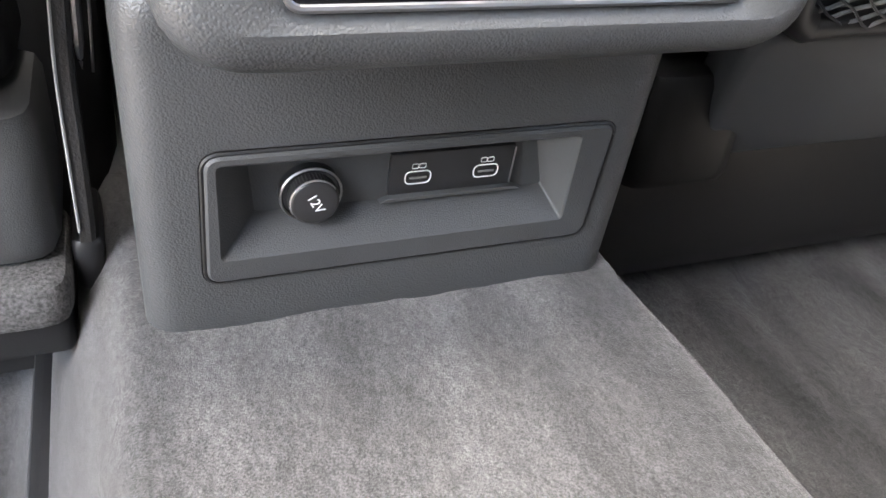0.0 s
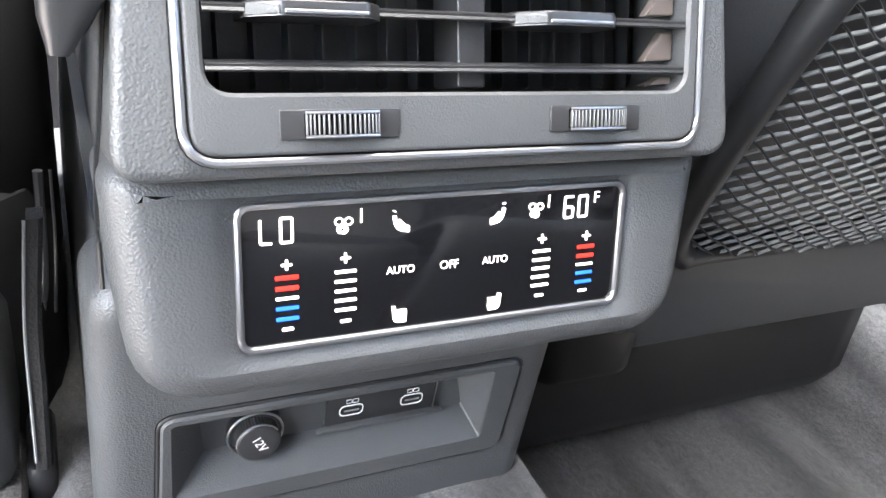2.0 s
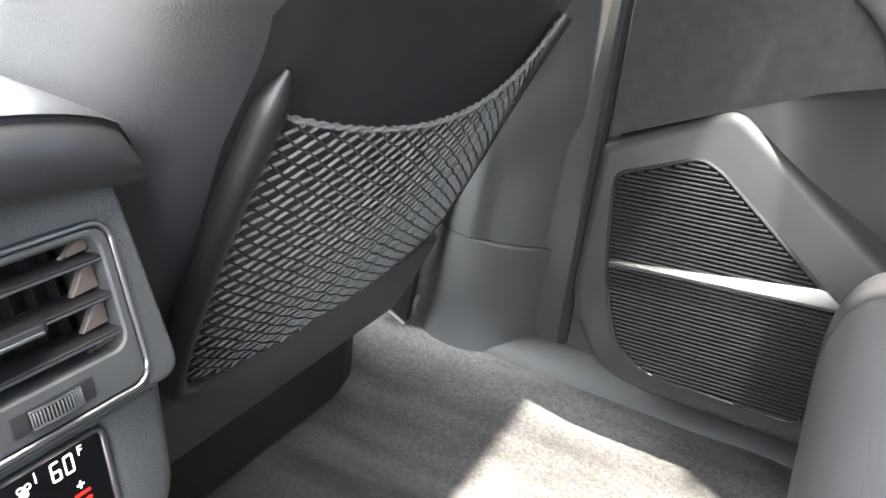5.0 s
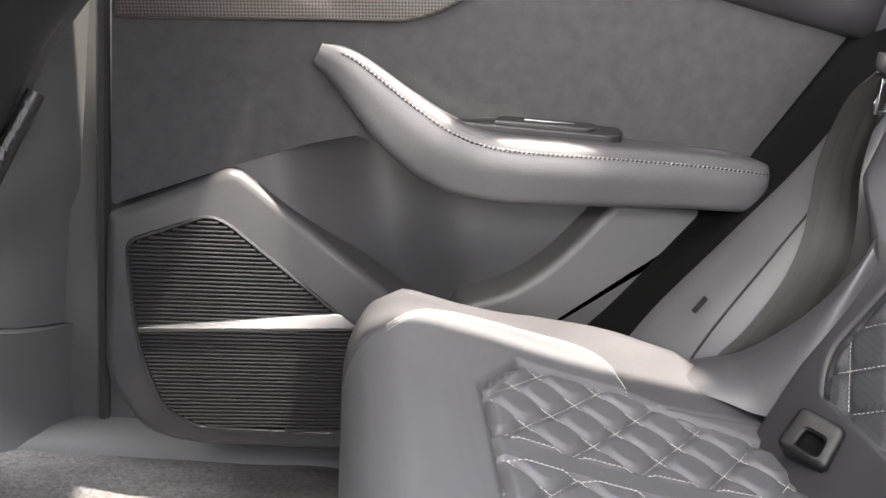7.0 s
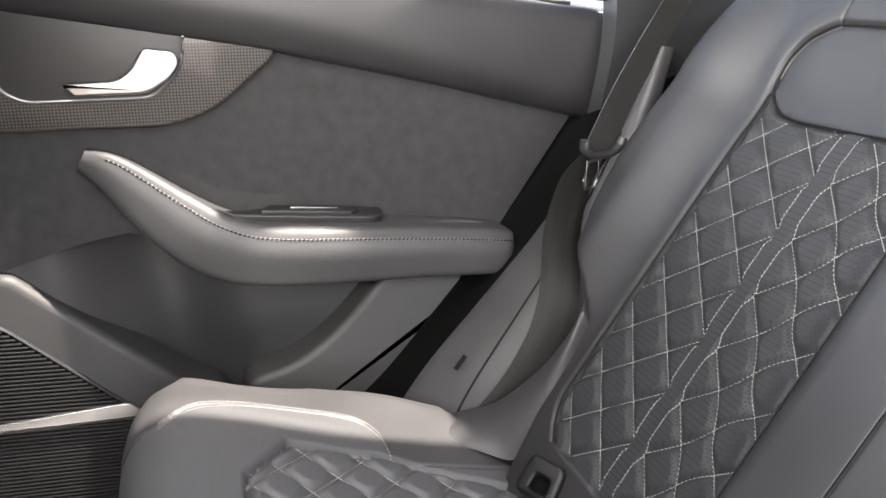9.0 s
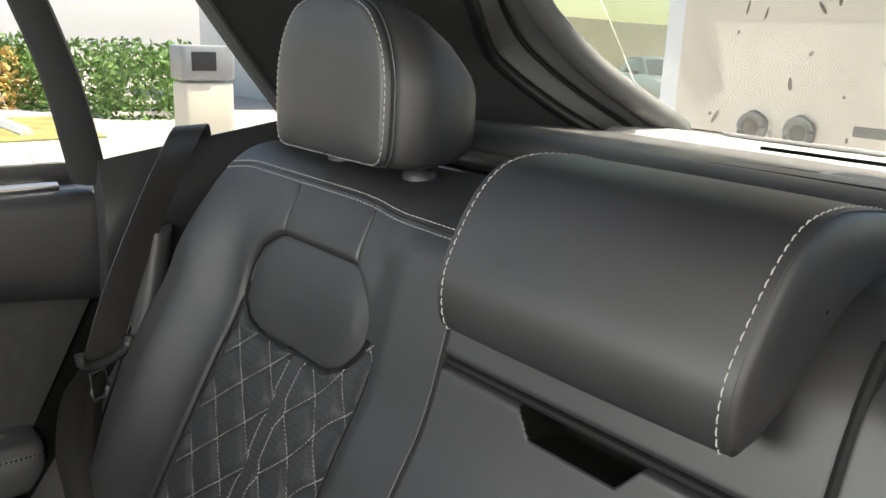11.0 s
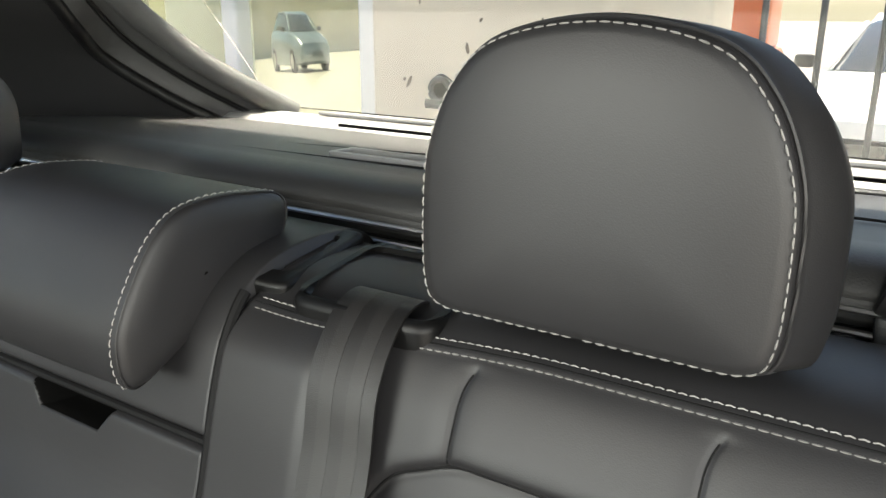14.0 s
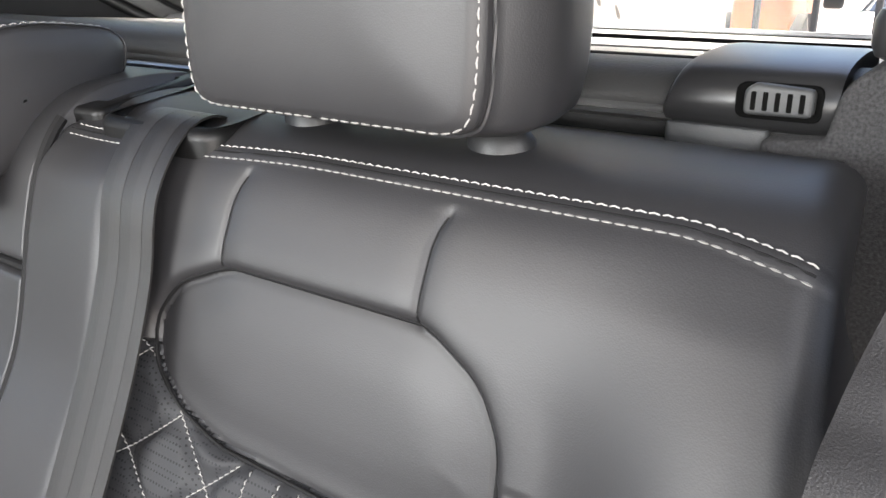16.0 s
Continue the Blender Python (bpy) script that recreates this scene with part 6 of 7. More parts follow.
line = crom([(-0.602, -0.925, 1.06), (-0.586, -0.897, 0.985), (-0.579, -0.866, 0.957), (-0.577, -0.836, 0.934), (-0.578, -0.800, 0.86), (-0.582, -0.765, 0.75), (-0.590, -0.72, 0.60)], 8)
sub(left_belt, "strap", strap(line, np.tile((1.0, 0.10, 0.05), (len(line), 1)), 0.047), BELT_PALE, "dark grey webbing")
for dx in (-0.0095, 0.0095):
    sub(left_belt, "stripe", strap(line + (dx, 0.0004, 0.0004), np.tile((1.0, 0.10, 0.05), (len(line), 1)), 0.0090, 0.0004), BELT_STRIPE, "paler woven stripe")


# ---- behind the seats: cover, pillars, windows ----
cover = thing("cargo_cover", "dark woven retractable cargo cover behind the rear seats", "cargo cover", at=(0, -1.2, 0.96))
xs, prof = np.linspace(-0.60, 0.57, 40), crom([(-1.066, 0.982), (-1.058, 0.990), (-1.056, 1.000), (-1.066, 1.010), (-1.086, 1.0135), (-1.115, 1.010), (-1.15, 1.003), (-1.25, 0.994), (-1.40, 0.984)], 6)
f = np.array([[(x, y, z + 0.002 * math.sin(x * 5)) for y, z in prof] for x in xs])
sub(cover, "roller_cloth", sheet(f, f - (0, 0, 0.006)), COVER, "dark woven cloth")
sub(cover, "rail", tube([(-0.44, -1.057, 0.9865), (0.56, -1.057, 0.9865)], 0.0035, 8, squash=0.7), ALU, "bright metal rail")
sub(cover, "rail", tube([(-0.44, -1.055, 0.9745), (0.56, -1.055, 0.9745)], 0.0028, 8, squash=0.7), ALU, "bright metal rail")
sub(cover, "cassette", box(0.06, -1.082, 0.945, 1.0, 0.045, 0.06, 0.01), DARK, "black roller cassette")
CAPP = crom([(-1.070, 0.980), (-1.056, 0.985), (-1.047, 0.993), (-1.047, 1.004), (-1.056, 1.013), (-1.080, 1.0175), (-1.120, 1.018), (-1.150, 1.012), (-1.150, 0.985)], 5)
sub(cover, "end_box", loft([[(x - 0.35 * max(0.0, z - 0.99) * k_, y, z) for y, z in (CAPP - CAPP.mean(0)) * sc_ + CAPP.mean(0)] for x, sc_, k_ in ((-0.4355, 0.93, 1), (-0.437, 0.985, 1), (-0.440, 1.0, 1), (-0.512, 1.0, 0), (-0.516, 0.97, 0))]), SATIN, "black end housing")
sub(cover, "lower_strip", box(-0.462, -1.056, 0.976, 0.050, 0.010, 0.020, 0.002), PLASTIC, "grey strip below the housing")
sub(cover, "knob_recess", plate(rounded([(-0.020, -0.009), (0.018, -0.009), (0.018, 0.0075), (-0.020, 0.0075)], 0.005, 5), ((-0.492, -1.0465, 1.001), np.array((-1.0, 0, 0)), np.array((0, 0, 1.0)), np.array((0, 1.0, 0))), 0.004, 0.0008, lift=0.001), VOID, "black recess round the knob")
knob = sub(cover, "release_knob", plate(rounded([(-0.014, -0.007), (0.016, -0.0065), (0.016, 0.006), (-0.010, 0.0075), (-0.014, 0.004)], 0.003, 5), ((-0.491, -1.0445, 1.0015), np.array((-1.0, 0, 0)), np.array((0, 0, 1.0)), np.array((0, 1.0, 0))), 0.006, 0.002, lift=0.0045), PLASTIC, "grey release knob")
for i in range(5):
    sub(cover, "knob_slot", plate(rounded([(-0.0011, -0.0042), (0.0011, -0.0042), (0.0011, 0.0042), (-0.0011, 0.0042)], 0.0005, 3), ((-0.4815 - 0.0052 * i, -1.0445, 1.0012), np.array((-1.0, 0, 0)), np.array((0, 0, 1.0)), np.array((0, 1.0, 0))), 0.002, 0.0002, lift=0.0049), VOID)
zy_ = lambda y: float(np.interp(-y, -prof[12:, 0], prof[12:, 1]))
for name_, ends_ in (("seam", [(0.52, -1.163), (0.1, -1.180), (-0.25, -1.215), (-0.45, -1.225)]), ("seam", [(0.50, -1.176), (0.2, -1.235), (-0.17, -1.325), (-0.42, -1.36)])):
    sub(cover, name_, tube([(x, y, zy_(y) + 0.0005) for x, y in crom(ends_, 8)], 0.0011, 5), SATIN, "fine welded seam")
vent = sub(cover, "shelf_vent", ring_plate(rounded([(-0.058, -0.016), (0.058, -0.016), (0.052, 0.016), (-0.052, 0.016)], 0.004, 4), rounded([(-0.050, -0.009), (0.050, -0.009), (0.046, 0.010), (-0.046, 0.010)], 0.003, 4), ((0.0, -1.211, 1.0005), np.array((1.0, 0.0, 0)), np.array((0, -1.0, 0)), np.array((0, 0, 1.0))), 0.006, 0.001, lift=0.003), LEDGE, "grey finger grip")

shelf_end = mesh("tailgate_ledge", *loft([[(x, -1.405, 0.955), (x, -1.405, 0.982), (x, -1.42, 0.990), (x, -1.46, 0.992), (x, -1.50, 0.984), (x, -1.55, 0.975), (x, -1.55, 0.94)] for x in np.linspace(-0.62, 0.62, 9)]), LEDGE)
tagged(shelf_end, "grey plastic tailgate ledge under the rear window", "tailgate trim", kind="structure")
ledge2 = mesh("ledge_strip", *plate(rounded([(-0.56, -0.022), (0.30, -0.022), (0.30, 0.022), (-0.56, 0.022)], 0.004, 4), ((0, -1.475, 0.9925), np.array((1.0, 0, 0)), np.array((0, -1.0, -0.12)), np.array((0, -0.12, 1.0))), 0.004, 0.001, lift=0.002), LEDGE)
tagged(ledge2, "flat cover strip on the tailgate ledge", "cover strip", kind="structure")

slot_ = mesh("ledge_slot", *box(-0.14, -1.4035, 0.9905, 0.72, 0.003, 0.004, 0.0008), VOID)
tagged(slot_, "dark slot along the tailgate ledge", "slot", kind="structure")
latch_clip = mesh("ledge_clip", *plate(rounded([(-0.007, -0.040), (0.007, -0.040), (0.007, 0.012), (-0.007, 0.012)], 0.002, 3), ((-0.078, -1.40, 0.9925), np.array((1.0, 0.15, 0)), np.array((-0.15, 1.0, 0)), np.array((0, 0, 1.0))), 0.004, 0.001, lift=0.003), ALU)
tagged(latch_clip, "small silver clip on the tailgate ledge", "clip")
wiper = thing("rear_wiper", "black wiper resting along the foot of the tailgate window", "wiper", at=(-0.07, -1.56, 1.0))
o_ = np.array(wiper.location)
mesh("arm", *tube([np.array(q) - o_ for q in crom([(-0.085, -1.575, 1.02), (-0.02, -1.565, 1.014), (0.06, -1.562, 1.012)], 6)], 0.006, 8), DARK, wiper, "black wiper arm")
mesh("blade", *tube([np.array(q) - o_ for q in crom([(0.19, -1.563, 1.006), (0.05, -1.562, 1.006), (-0.10, -1.563, 1.006)], 6)], 0.0045, 6, squash=1.6), DARK, wiper, "black wiper blade")
mesh("pivot_cap", *box(-0.085 + 0.07, -1.58 + 1.56, 1.018 - 1.0, 0.035, 0.03, 0.04, 0.01), DARK, wiper, "black pivot cap")

quarter = thing("rear_pillar", "black cloth-trimmed rear pillar beside the tailgate window", "pillar", kind="structure", at=(0.55, -1.2, 0.95))


def between(a, b, bow, nu=16, nv=16):
    a, b = crom(a, 8), crom(b, 8)
    a, b = [np.array([[np.interp(t, np.linspace(0, 1, len(q)), q[:, i]) for i in range(3)] for t in np.linspace(0, 1, nu)]) for q in (a, b)]
    return np.array([[a[i] * (1 - t) + b[i] * t + np.array(bow) * math.sin(math.pi * t) for t in np.linspace(0, 1, nv)] for i in range(nu)])


latch = thing("seat_latch", "black seat-back release with a dark push button", "release", at=(-0.106, -0.976, 0.97))
LF = ((-0.106, -0.976, 0.983), np.array((1.0, 0.08, 0)), np.array((0.08, -0.99, 0.12)), np.array((0, 0.12, 0.99)))
sub(latch, "housing", ring_plate(rounded([(-0.026, -0.046), (0.026, -0.046), (0.024, 0.046), (-0.024, 0.046)], 0.008, 6), rounded([(-0.015, -0.028), (0.015, -0.028), (0.014, 0.030), (-0.014, 0.030)], 0.004, 6), LF, 0.02, 0.004, lift=0.003), BLACK, "satin black housing")
sub(latch, "button", plate(rounded([(-0.014, -0.020), (0.014, -0.020), (0.013, 0.028), (-0.013, 0.028)], 0.003, 4), LF, 0.01, 0.002, lift=0.001), SATIN, "dark push button")
bezel = thing("belt_outlet", "black moulded belt outlet in the seat top", "belt outlet", at=(-0.175, -1.0, 0.97))
BF = ((-0.195, -0.968, 0.979), np.array((1.0, 0.03, 0)), np.array((0.03, -0.995, 0.10)), np.array((0, 0.10, 0.995)))
sub(bezel, "rim", ring_plate(rounded([(-0.050, -0.046), (0.050, -0.046), (0.052, 0.046), (-0.047, 0.046)], 0.016, 6), rounded([(-0.044, -0.034), (0.045, -0.034), (0.046, 0.041), (-0.041, 0.041)], 0.010, 6), BF, 0.05, 0.006, lift=0.006, deep=0.06, ib=0.005), BLACK, "rounded satin black rim")
sub(bezel, "well", plate(rounded([(-0.05, -0.04), (0.05, -0.04), (0.05, 0.044), (-0.05, 0.044)], 0.01, 4), BF, 0.002, 0.0005, lift=-0.045), VOID, "black well")

for sg, who in ((1, quarter),):
    SEAL = [(0.434, -1.406, 0.972), (0.492, -1.354, 1.015), (0.535, -1.293, 1.068), (0.522, -1.25, 1.105), (0.49, -1.19, 1.16), (0.46, -1.0, 1.40)]
    INNER = [(0.380, -1.49, 0.985), (0.433, -1.385, 1.055), (0.455, -1.33, 1.10), (0.458, -1.28, 1.14), (0.452, -1.21, 1.21), (0.44, -1.02, 1.41)]
    f = between([(0.668, -1.062, 0.982), (0.655, -0.985, 1.08), (0.63, -0.87, 1.22), (0.60, -0.74, 1.38)], SEAL, (0.02, 0, 0))
    sub(who, "cloth_panel", sheet(f, f + (0.012, -0.012, 0)), HEADLINER, "black cloth panel")
    f = between(SEAL, INNER, (0.008, -0.012, 0.0), 30, 12)
    sub(who, "hatch_frame", sheet(f, f + (0.012, -0.02, 0.0)), TRIM, "dark grey tailgate frame")
    sub(who, "hatch_seal", tube(crom(SEAL, 10), 0.009, 10), BLACK, "black rubber seal")
    mid_ = [tuple(0.55 * np.array(p_) + 0.45 * np.array(q_) + (0.004, -0.008, 0.002)) for p_, q_ in zip(SEAL, INNER)]
    sub(who, "frame_groove", tube(crom(mid_, 10), 0.0035, 8), BLACK, "dark groove in the tailgate frame")
    sub(who, "inner_frame", tube(crom(INNER, 10), 0.017, 10), TRIM, "rounded window frame")
left_pillar = thing("rear_pillar", "black trimmed rear pillar near the open door", "pillar", kind="structure", at=(-0.62, -1.2, 0.95))
f = between([(-0.66, -1.0, 0.96), (-0.60, -1.2, 0.975), (-0.50, -1.42, 0.975)], [(-0.62, -0.80, 1.40), (-0.58, -0.86, 1.40), (-0.52, -0.98, 1.41)], (-0.03, 0, 0))
sub(left_pillar, "cloth_panel", sheet(f, f - (0.012, 0.012, 0)), HEADLINER, "black cloth panel")
sub(left_pillar, "lower_trim", plate(rounded([(0.486, 0.80), (0.486, 0.9835), (0.513, 0.986), (0.5175, 1.010), (0.530, 1.020), (0.66, 1.030), (0.66, 0.80)], [0.002, 0.004, 0.003, 0.008, 0.012, 0.01, 0.01], 5), ((0, -1.040, 0), np.array((-1.0, 0, 0)), np.array((0, 0, 1.0)), np.array((0, 1.0, 0))), 0.10, 0.004), COARSE, "coarse black felt trim")
sub(left_pillar, "top_trim", box(-0.575, -1.075, 1.033, 0.10, 0.09, 0.022, 0.006), SATIN, "smooth black top trim")

window = thing("window_1", "clear rear door window with black frame", "window", kind="structure", at=(0.70, -0.5, 0.92))
f = between([(0.735, -0.04, 0.915), (0.735, -0.79, 0.915)], [(0.62, -0.04, 1.36), (0.62, -0.62, 1.36)], (0.01, 0, 0), 6, 6)
pane = sub(window, "pane", sheet(f, f + (0.004, 0, 0)), GLASS, "clear pane")
pane.visible_shadow = False
sub(window, "window_frame", tube(crom([(0.700, -0.828, 0.925), (0.680, -0.795, 1.06), (0.640, -0.72, 1.24), (0.60, -0.66, 1.38)], 6), 0.025, 10, squash=0.5), HEADLINER, "black upright of the frame")
sub(window, "window_frame", tube(crom([(0.700, -0.035, 0.925), (0.68, -0.03, 1.10), (0.60, -0.02, 1.40)], 6), 0.02, 8), DARK, "black upright of the frame")
quarter_window = thing("window_2", "small fixed quarter window behind the door", "window", kind="structure", at=(0.68, -0.95, 0.96))
f = between([(0.70, -0.835, 0.945), (0.675, -1.06, 0.99)], [(0.60, -0.68, 1.38), (0.60, -0.74, 1.38)], (0.01, 0, 0), 6, 6)
pane = sub(quarter_window, "pane", sheet(f, f + (0.004, 0, 0)), GLASS, "clear pane")
pane.visible_shadow = False
sub(quarter_window, "lower_trim", sheet(*(lambda q: (q, q + (0.03, 0, -0.01)))(between([(0.64, -0.82, 0.80), (0.64, -1.07, 0.93)], [(0.672, -0.83, 0.952), (0.665, -1.07, 0.992)], (-0.012, 0.0, 0.006)))), SATIN, "black plastic trim under the quarter window")
sub(quarter_window, "edge_trim", tube(crom([(0.668, -1.062, 0.990), (0.655, -0.985, 1.08), (0.63, -0.87, 1.22), (0.60, -0.74, 1.38)], 6), 0.008, 8), TRIM, "pale edge trim")
tail = thing("window_3", "sloping tailgate window with fine heating lines", "window", kind="structure", at=(0, -1.4, 1.0))
f = between([(-0.40, -1.54, 0.985), (0.47, -1.54, 0.985)], [(-0.40, -1.03, 1.43), (0.47, -1.03, 1.43)], (0, -0.03, 0.035), 8, 12)
pane = sub(tail, "pane", sheet(f, f + (0, -0.003, 0.003)), GLASS, "clear pane")
pane.visible_shadow = False
roof_edge = mesh("roof_edge", *box(0, -1.02, 1.43, 1.3, 0.05, 0.06, 0.01), HEADLINER)
tagged(roof_edge, "black trim over the tailgate window", "roof trim", kind="structure")

# ---- outside ----
wall = mesh("building_wall", *box(0.915, -3.35, 1.2, 1.34, 0.25, 3.3, 0.01), WALL)
tagged(wall, "cream painted wall panel with stains and two round outlets", "building", kind="structure")
for x in (1.62, 2.42):
    post = mesh("post", *box(x, -3.3, 1.2, 0.10, 0.12, 3.3, 0.01), WHITE)
    tagged(post, "white painted square post of the storefront", "post", group="storefront posts", kind="structure")
for x in (2.02, 2.98):
    shop = mesh("shop_pane", *box(x, -3.33, 1.2, 0.70 if x < 2.5 else 1.02, 0.008, 3.3, 0.002), SHOPGLASS)
    tagged(shop, "storefront pane tinted olive for its reflection of the lawn", "pane", group="storefront panes", kind="structure")
for x in (0.12, -0.05, -0.22, -0.42):
    post = mesh("mullion", *box(x, -3.35, 1.2, 0.018, 0.03, 3.3, 0.003), TRIM)
    tagged(post, "thin metal mullion of the glass storefront", "mullion", group="mullions", kind="structure")
for x in (1.245, 1.075):
    out_ = thing("wall_outlet", "dark round metal outlet on the cream wall", "outlet", group="wall outlets", at=(x, -3.225, 0.826))
    ax_ = (np.array((x, -3.225, 0.826)), np.array((-1.0, 0, 0)), np.array((0, 0, 1.0)), np.array((0, 1.0, 0)))
    sub(out_, "flange", plate(rounded([(0.064 * math.cos(t), 0.064 * math.sin(t) + 0.004) for t in (0.5, 1.57, 2.64, 3.6, 4.71, 5.8)], 0.02, 4), ax_, 0.005, 0.002, lift=0.012), TRIM, "grey metal flange")
    sub(out_, "ring", tube([ax_[0] + ax_[1] * 0.042 * math.cos(t) + ax_[2] * 0.042 * math.sin(t) + ax_[3] * 0.022 for t in np.linspace(0, 2 * math.pi, 24, endpoint=False)], 0.012, 8, closed=True), TRIM, "raised ring")
    sub(out_, "mouth", disc(0.034, 0, 0.016, *ax_, 0.001), VOID, "black mouth")


def shrub(name, x, y, z, sx, sy, sz, material, n, label, seed):
    rng = random.Random(seed)
    verts, faces = [], []
    for _ in range(n):
        a, b, r = rng.uniform(0, 6.283), rng.uniform(-0.3, 1), rng.uniform(0.6, 1.05)
        c = np.array((x + sx * r * math.cos(a) * math.cos(b), y + sy * r * math.sin(a) * math.cos(b), z + sz * r * math.sin(max(0, b) * 1.4)))
        d1, d2 = np.array([rng.gauss(0, 1) for _ in range(3)]), np.array([rng.gauss(0, 1) for _ in range(3)])
        d1 /= np.linalg.norm(d1)
        d2 = np.cross(d1, d2)
        d2 /= np.linalg.norm(d2)
        l = rng.uniform(0.05, 0.10)
        k = len(verts)
        verts += [c - d1 * l, c + d2 * l * 0.4, c + d1 * l, c - d2 * l * 0.4]
        faces.append((k, k + 1, k + 2, k + 3))
    ob = mesh(name, verts, faces, material, fix=False, smooth=False)
    return tagged(ob, label, "shrub", kind="stuff")


for i, (x, y, r) in enumerate(((14.2, -5.6, 1.0), (15.6, -4.9, 0.9), (16.8, -4.2, 0.9), (16.2, -6.6, 1.1), (18.6, -4.2, 0.9), (20.5, -4.0, 1.0))):
    shrub("hedge", x, y, -0.45, r, r, 1.25, BUSH, 1500, "dense green hedge in the planting bed", i)
for i, (x, y) in enumerate(((17.8, -2.9), (19.4, -2.5), (21.5, -2.2), (16.4, -3.6))):
    shrub("ornamental_grass", x, y, -0.45, 0.8, 0.8, 1.05, BUSH2, 1100, "golden ornamental grass behind the kerb", 20 + i)
kerb = mesh("kerb", *tube(crom([(11.8, -3.2, -0.41), (15.5, -3.0, -0.41), (17.0, -2.3, -0.41), (24, -1.2, -0.41)], 6), 0.09, 6), WHITE)
tagged(kerb, "pale concrete kerb of the planting bed", "kerb", kind="structure")
lawn = mesh("lawn", *box(12.7, 0.2, -0.44, 2.8, 8.6, 0.03, 0.01), LAWN)
tagged(lawn, "strip of dry yellow-green grass", "lawn", kind="structure")
house = mesh("building_side", *box(16.75, -10.5, 2.5, 5.5, 3.0, 6.0, 0.02), WHITE)
tagged(house, "pale rendered building beyond the forecourt", "building", kind="structure")
far_house = mesh("building_far", *box(45.0, -6.0, 2.5, 6.0, 46.0, 6.0, 0.02), WHITE)
# backdrop box added in place of the trees behind the cars
backdrop_box = mesh("yard_backdrop", *box(38.0, -56.0, 1.2, 50.0, 6.0, 3.4, 0.02), WALL)
tagged(backdrop_box, "cream backdrop box in place of greenery behind the parked cars", "building", kind="structure")
tagged(far_house, "long pale building across the car park", "building", kind="structure")
pump = thing("pay_station", "white and grey pay machine standing by the building", "machine", at=(9.0, -4.6, -0.45))
sub(pump, "cabinet", box(9.2, -4.62, 0.0, 0.4, 0.62, 0.9, 0.03), WALL, "cream lower cabinet")
sub(pump, "upper_housing", box(9.2, -4.62, 0.68, 0.42, 0.66, 0.40, 0.03), LEDGE, "grey upper housing")
sub(pump, "screen", box(8.985, -4.55, 0.70, 0.02, 0.30, 0.22, 0.005), DARK, "dark screen")


def car(at, turn, paint, label, tall=1.0):
    """A parked car: body, glass house, wheels, lamps and mirrors; nose towards +y before turning."""
    c = thing("parked_car", label, "car", group="parked cars", at=at)
    c.rotation_euler = (0, 0, radians(turn))

    def p(name, body_, material, parent=None, lab=""):
        return mesh(name, body_[0], body_[1], material, parent or c, lab)

    rows_ = [(2.30, 0.62, 0.32, 0.58), (2.24, 0.78, 0.26, 0.74), (2.0, 0.88, 0.22, 0.86), (1.3, 0.93, 0.20, 0.98), (0.75, 0.94, 0.20, 1.04), (-1.4, 0.94, 0.20, 1.05), (-2.0, 0.90, 0.24, 1.03), (-2.28, 0.80, 0.32, 0.92), (-2.33, 0.70, 0.38, 0.80)]
    rings_ = [[(q[0], y, q[1] * (tall if q[1] > 0.5 else 1)) for q in rounded([(-w, lo), (w, lo), (w * 1.0, hi * 0.72), (w * 0.86, hi), (-w * 0.86, hi), (-w, hi * 0.72)], [0.08, 0.08, 0.12, 0.14, 0.14, 0.12], 5)] for y, w, lo, hi in rows_]
    body_ = p("body", loft(rings_), paint, lab="painted body")
    rows_ = [(0.95, 0.76, 1.02, 1.03), (0.25, 0.72, 1.02, 1.42), (-0.3, 0.71, 1.02, 1.50), (-1.2, 0.70, 1.02, 1.48), (-1.95, 0.68, 1.02, 1.24), (-2.2, 0.68, 1.0, 1.02)]
    rings_ = [[(q[0], y, q[1] * tall) for q in rounded([(-w, lo), (w, lo), (w * 0.82, hi), (-w * 0.82, hi)], 0.06, 4)] for y, w, lo, hi in rows_]
    p("glass_house", loft(rings_), CARGLASS, lab="dark glazed cabin")
    rows_ = [(0.15, 0.58, 1.40, 1.43), (-0.3, 0.60, 1.47, 1.515), (-1.2, 0.59, 1.46, 1.495), (-1.75, 0.56, 1.32, 1.345)]
    p("roof", loft([[(q[0], y, q[1] * tall) for q in rounded([(-w, lo), (w, lo), (w, hi), (-w, hi)], 0.012, 3)] for y, w, lo, hi in rows_]), paint, lab="painted roof")
    for sx in (-1, 1):
        p("mirror", box(sx * 1.02, 0.62, 1.08 * tall, 0.18, 0.10, 0.13, 0.03), DARK, lab="dark door mirror")
        p("pillar", tube([(sx * 0.76, 0.93, 1.04 * tall), (sx * 0.60, 0.18, 1.42 * tall)], 0.035, 6), paint)
        p("headlight", box(sx * 0.66, 2.16, 0.70, 0.32, 0.14, 0.13, 0.03), GLASS, lab="clear headlight")
        for sy in (1.42, -1.42):
            w = p("wheel", tube([(sx * 0.74, sy, 0.33), (sx * 0.95, sy, 0.33)], 0.33, 24), TYRE, lab="black tyre")
            p("rim", tube([(sx * 0.94, sy, 0.33), (sx * 0.962, sy, 0.33)], 0.22, 20), ALU, w, "alloy rim")
    p("grille", box(0, 2.27, 0.52, 0.9, 0.06, 0.2, 0.02), DARK, lab="dark grille")
    return c


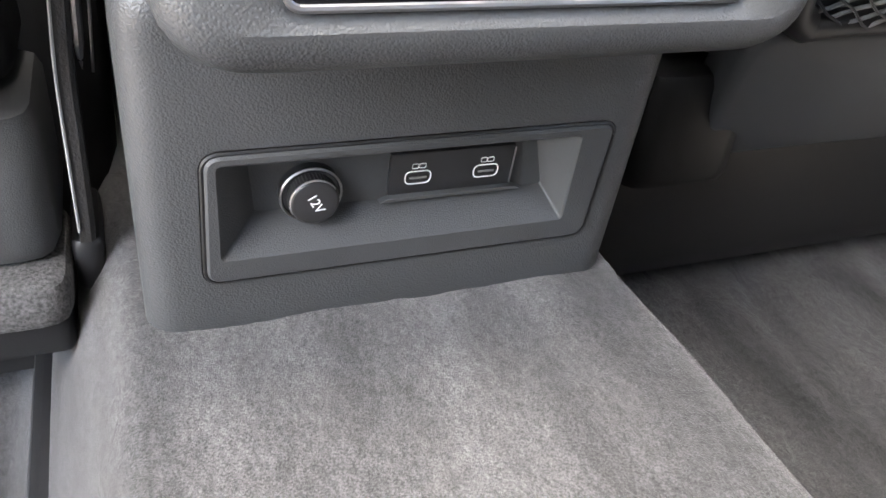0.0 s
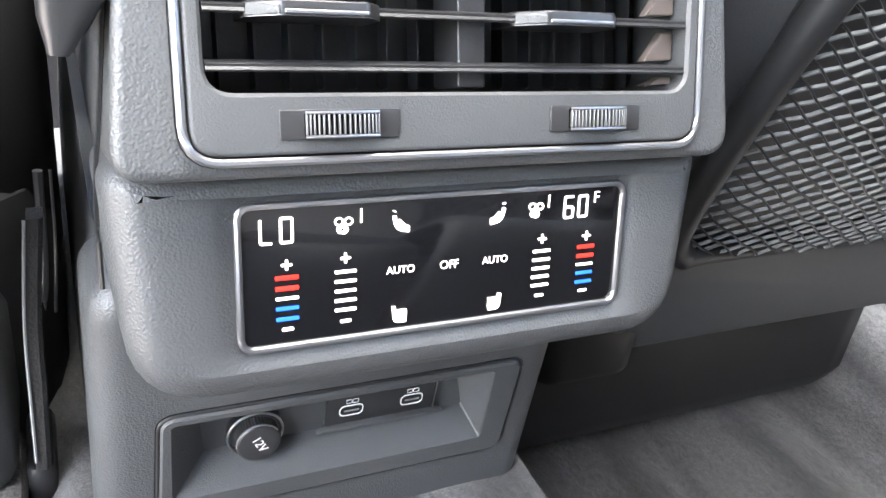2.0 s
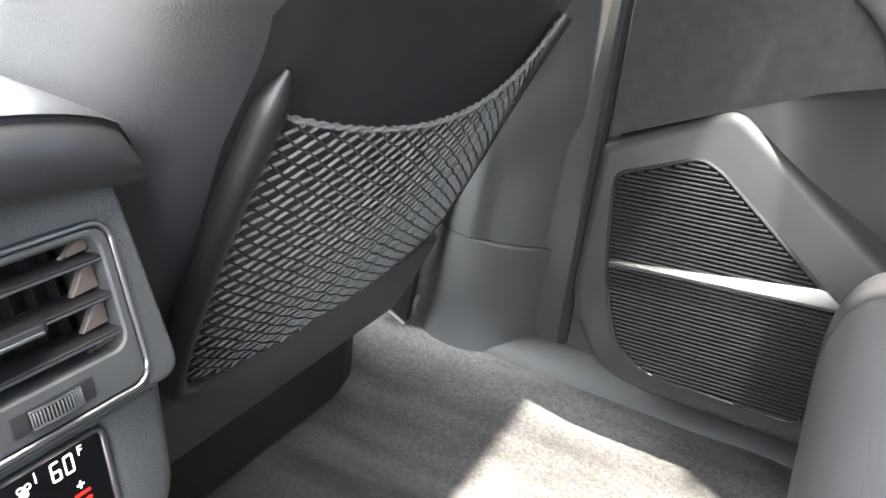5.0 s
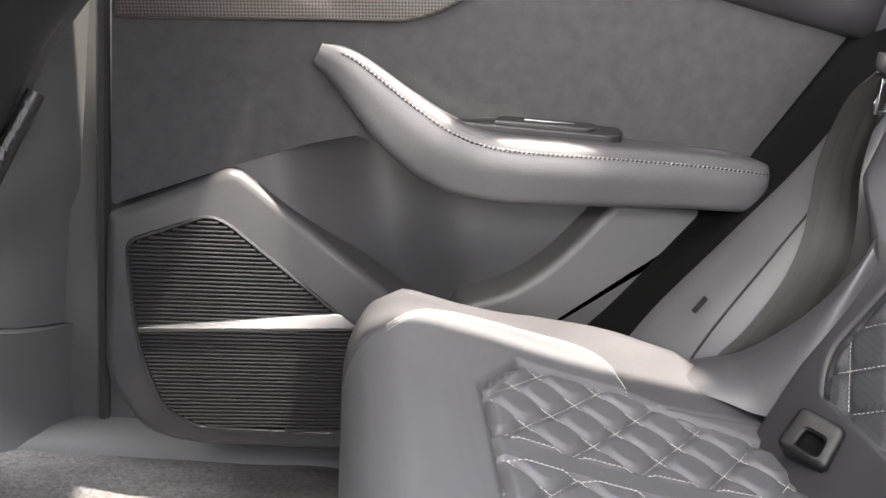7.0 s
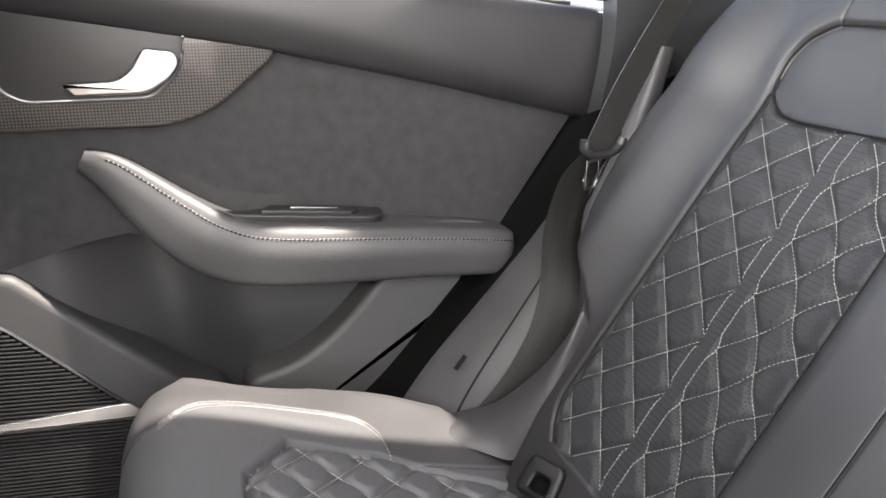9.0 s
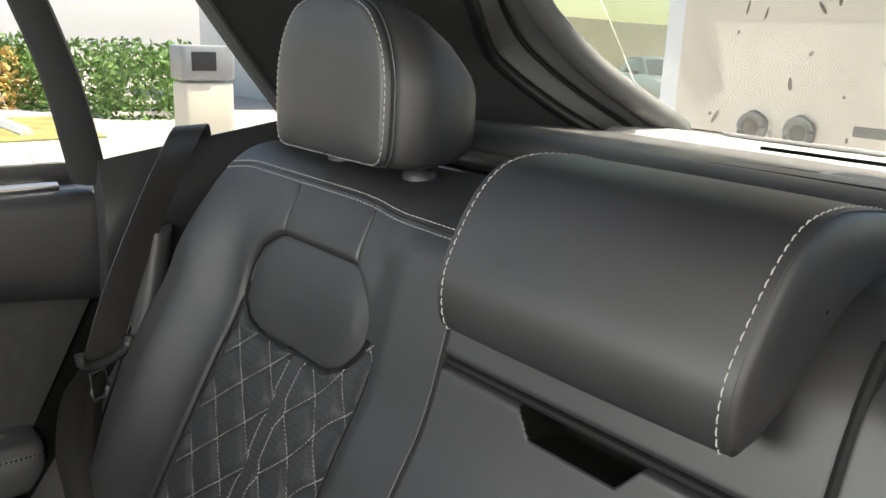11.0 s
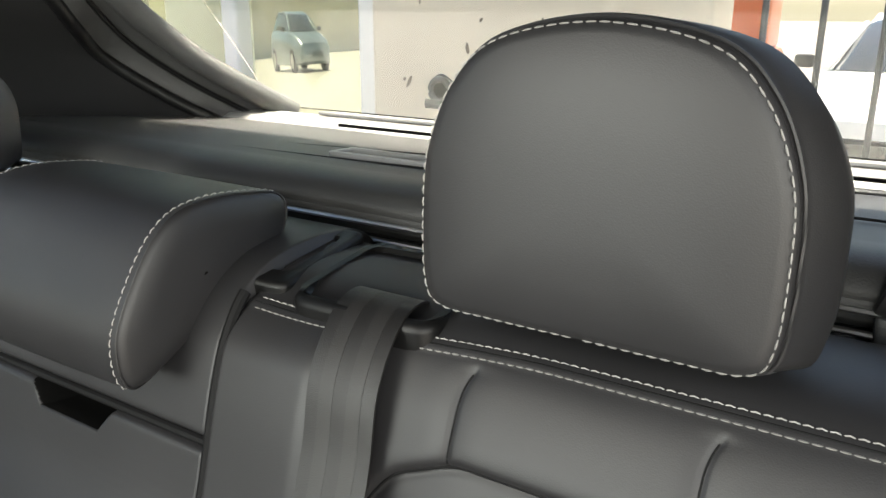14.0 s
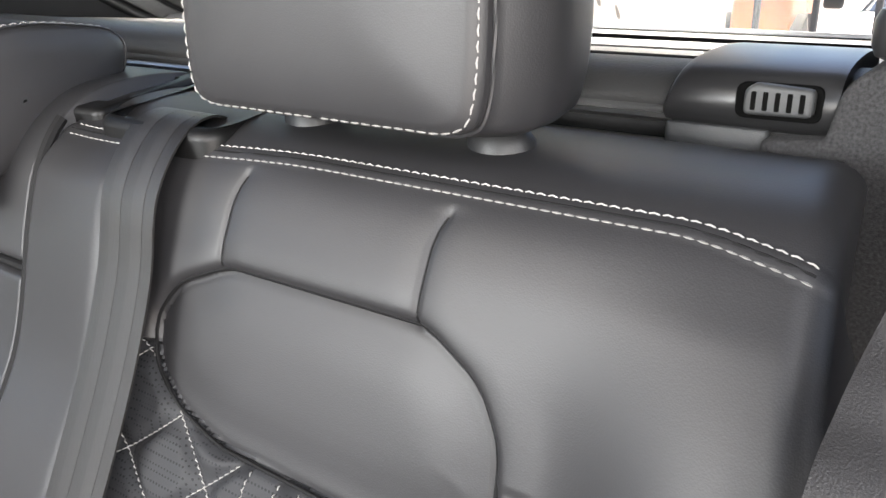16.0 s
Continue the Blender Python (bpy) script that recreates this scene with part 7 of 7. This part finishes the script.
car((-0.14, -9.6, -0.45), -4, WHITE, "white car parked close behind the tailgate")
car((31.0, -36.0, -0.45), 20, SILVER, "silver off-roader parked across the yard", 1.15)
car((35.0, -32.0, -0.45), 10, CARGLASS, "dark car parked across the yard")
car((25.5, 0.6, -0.45), 95, CARGLASS, "dark car parked far across the lot")
car((33.0, -2.5, -0.45), 95, WHITE, "white car parked far across the lot")
tractor = thing("orange_machine", "orange loader standing behind the glass storefront", "machine", at=(2.15, -12.0, -0.45))
sub(tractor, "body", box(2.15, -12.0, 0.30, 0.75, 1.4, 0.6, 0.08), ORANGE, "orange body")
sub(tractor, "cab", box(2.15, -12.2, 0.95, 0.6, 0.8, 0.7, 0.05), ORANGE, "orange cab")
for x in (1.75, 2.55):
    sub(tractor, "wheel", tube([(x - 0.1, -11.7, -0.05), (x + 0.1, -11.7, -0.05)], 0.40, 20), TYRE, "black tyre")
# dark stains and scuffs on the cream wall
rng = random.Random(11)
STAIN = mat("grime", (0.20, 0.16, 0.12), 0.9)
blobs = []
for _ in range(46):
    x, z, l, w, a = rng.uniform(0.45, 1.5), rng.uniform(0.75, 1.9), rng.uniform(0.006, 0.03), rng.uniform(0.003, 0.008), rng.uniform(0.9, 2.2)
    poly = [((l * math.cos(t) * math.cos(a) - w * rng.uniform(0.6, 1.3) * math.sin(t) * math.sin(a)), (l * math.cos(t) * math.sin(a) + w * math.sin(t) * math.cos(a))) for t in np.linspace(0, 2 * math.pi, 9, endpoint=False)]
    blobs.append(plate(np.array(poly), ((x, -3.225, z), np.array((-1.0, 0, 0)), np.array((0, 0, 1.0)), np.array((0, 1.0, 0))), 0.002, 0.0005, steps=1, lift=0.004))
tagged(mesh("wall_stains", *join(*blobs), STAIN), "scattered dark grime marks on the cream wall", "stains", kind="stuff")

# small fittings
clip = mesh("floor_clip", *plate(rounded([(-0.010, -0.006), (0.010, -0.006), (0.010, 0.006), (-0.010, 0.006)], 0.003, 4), ((0.474, 0.282, 0.0545), (1.0, 0, 0), (0, 1.0, 0), (0, 0, 1.0)), 0.008, 0.002), DARK)
tagged(clip, "small black plastic clip in the carpet", "clip")
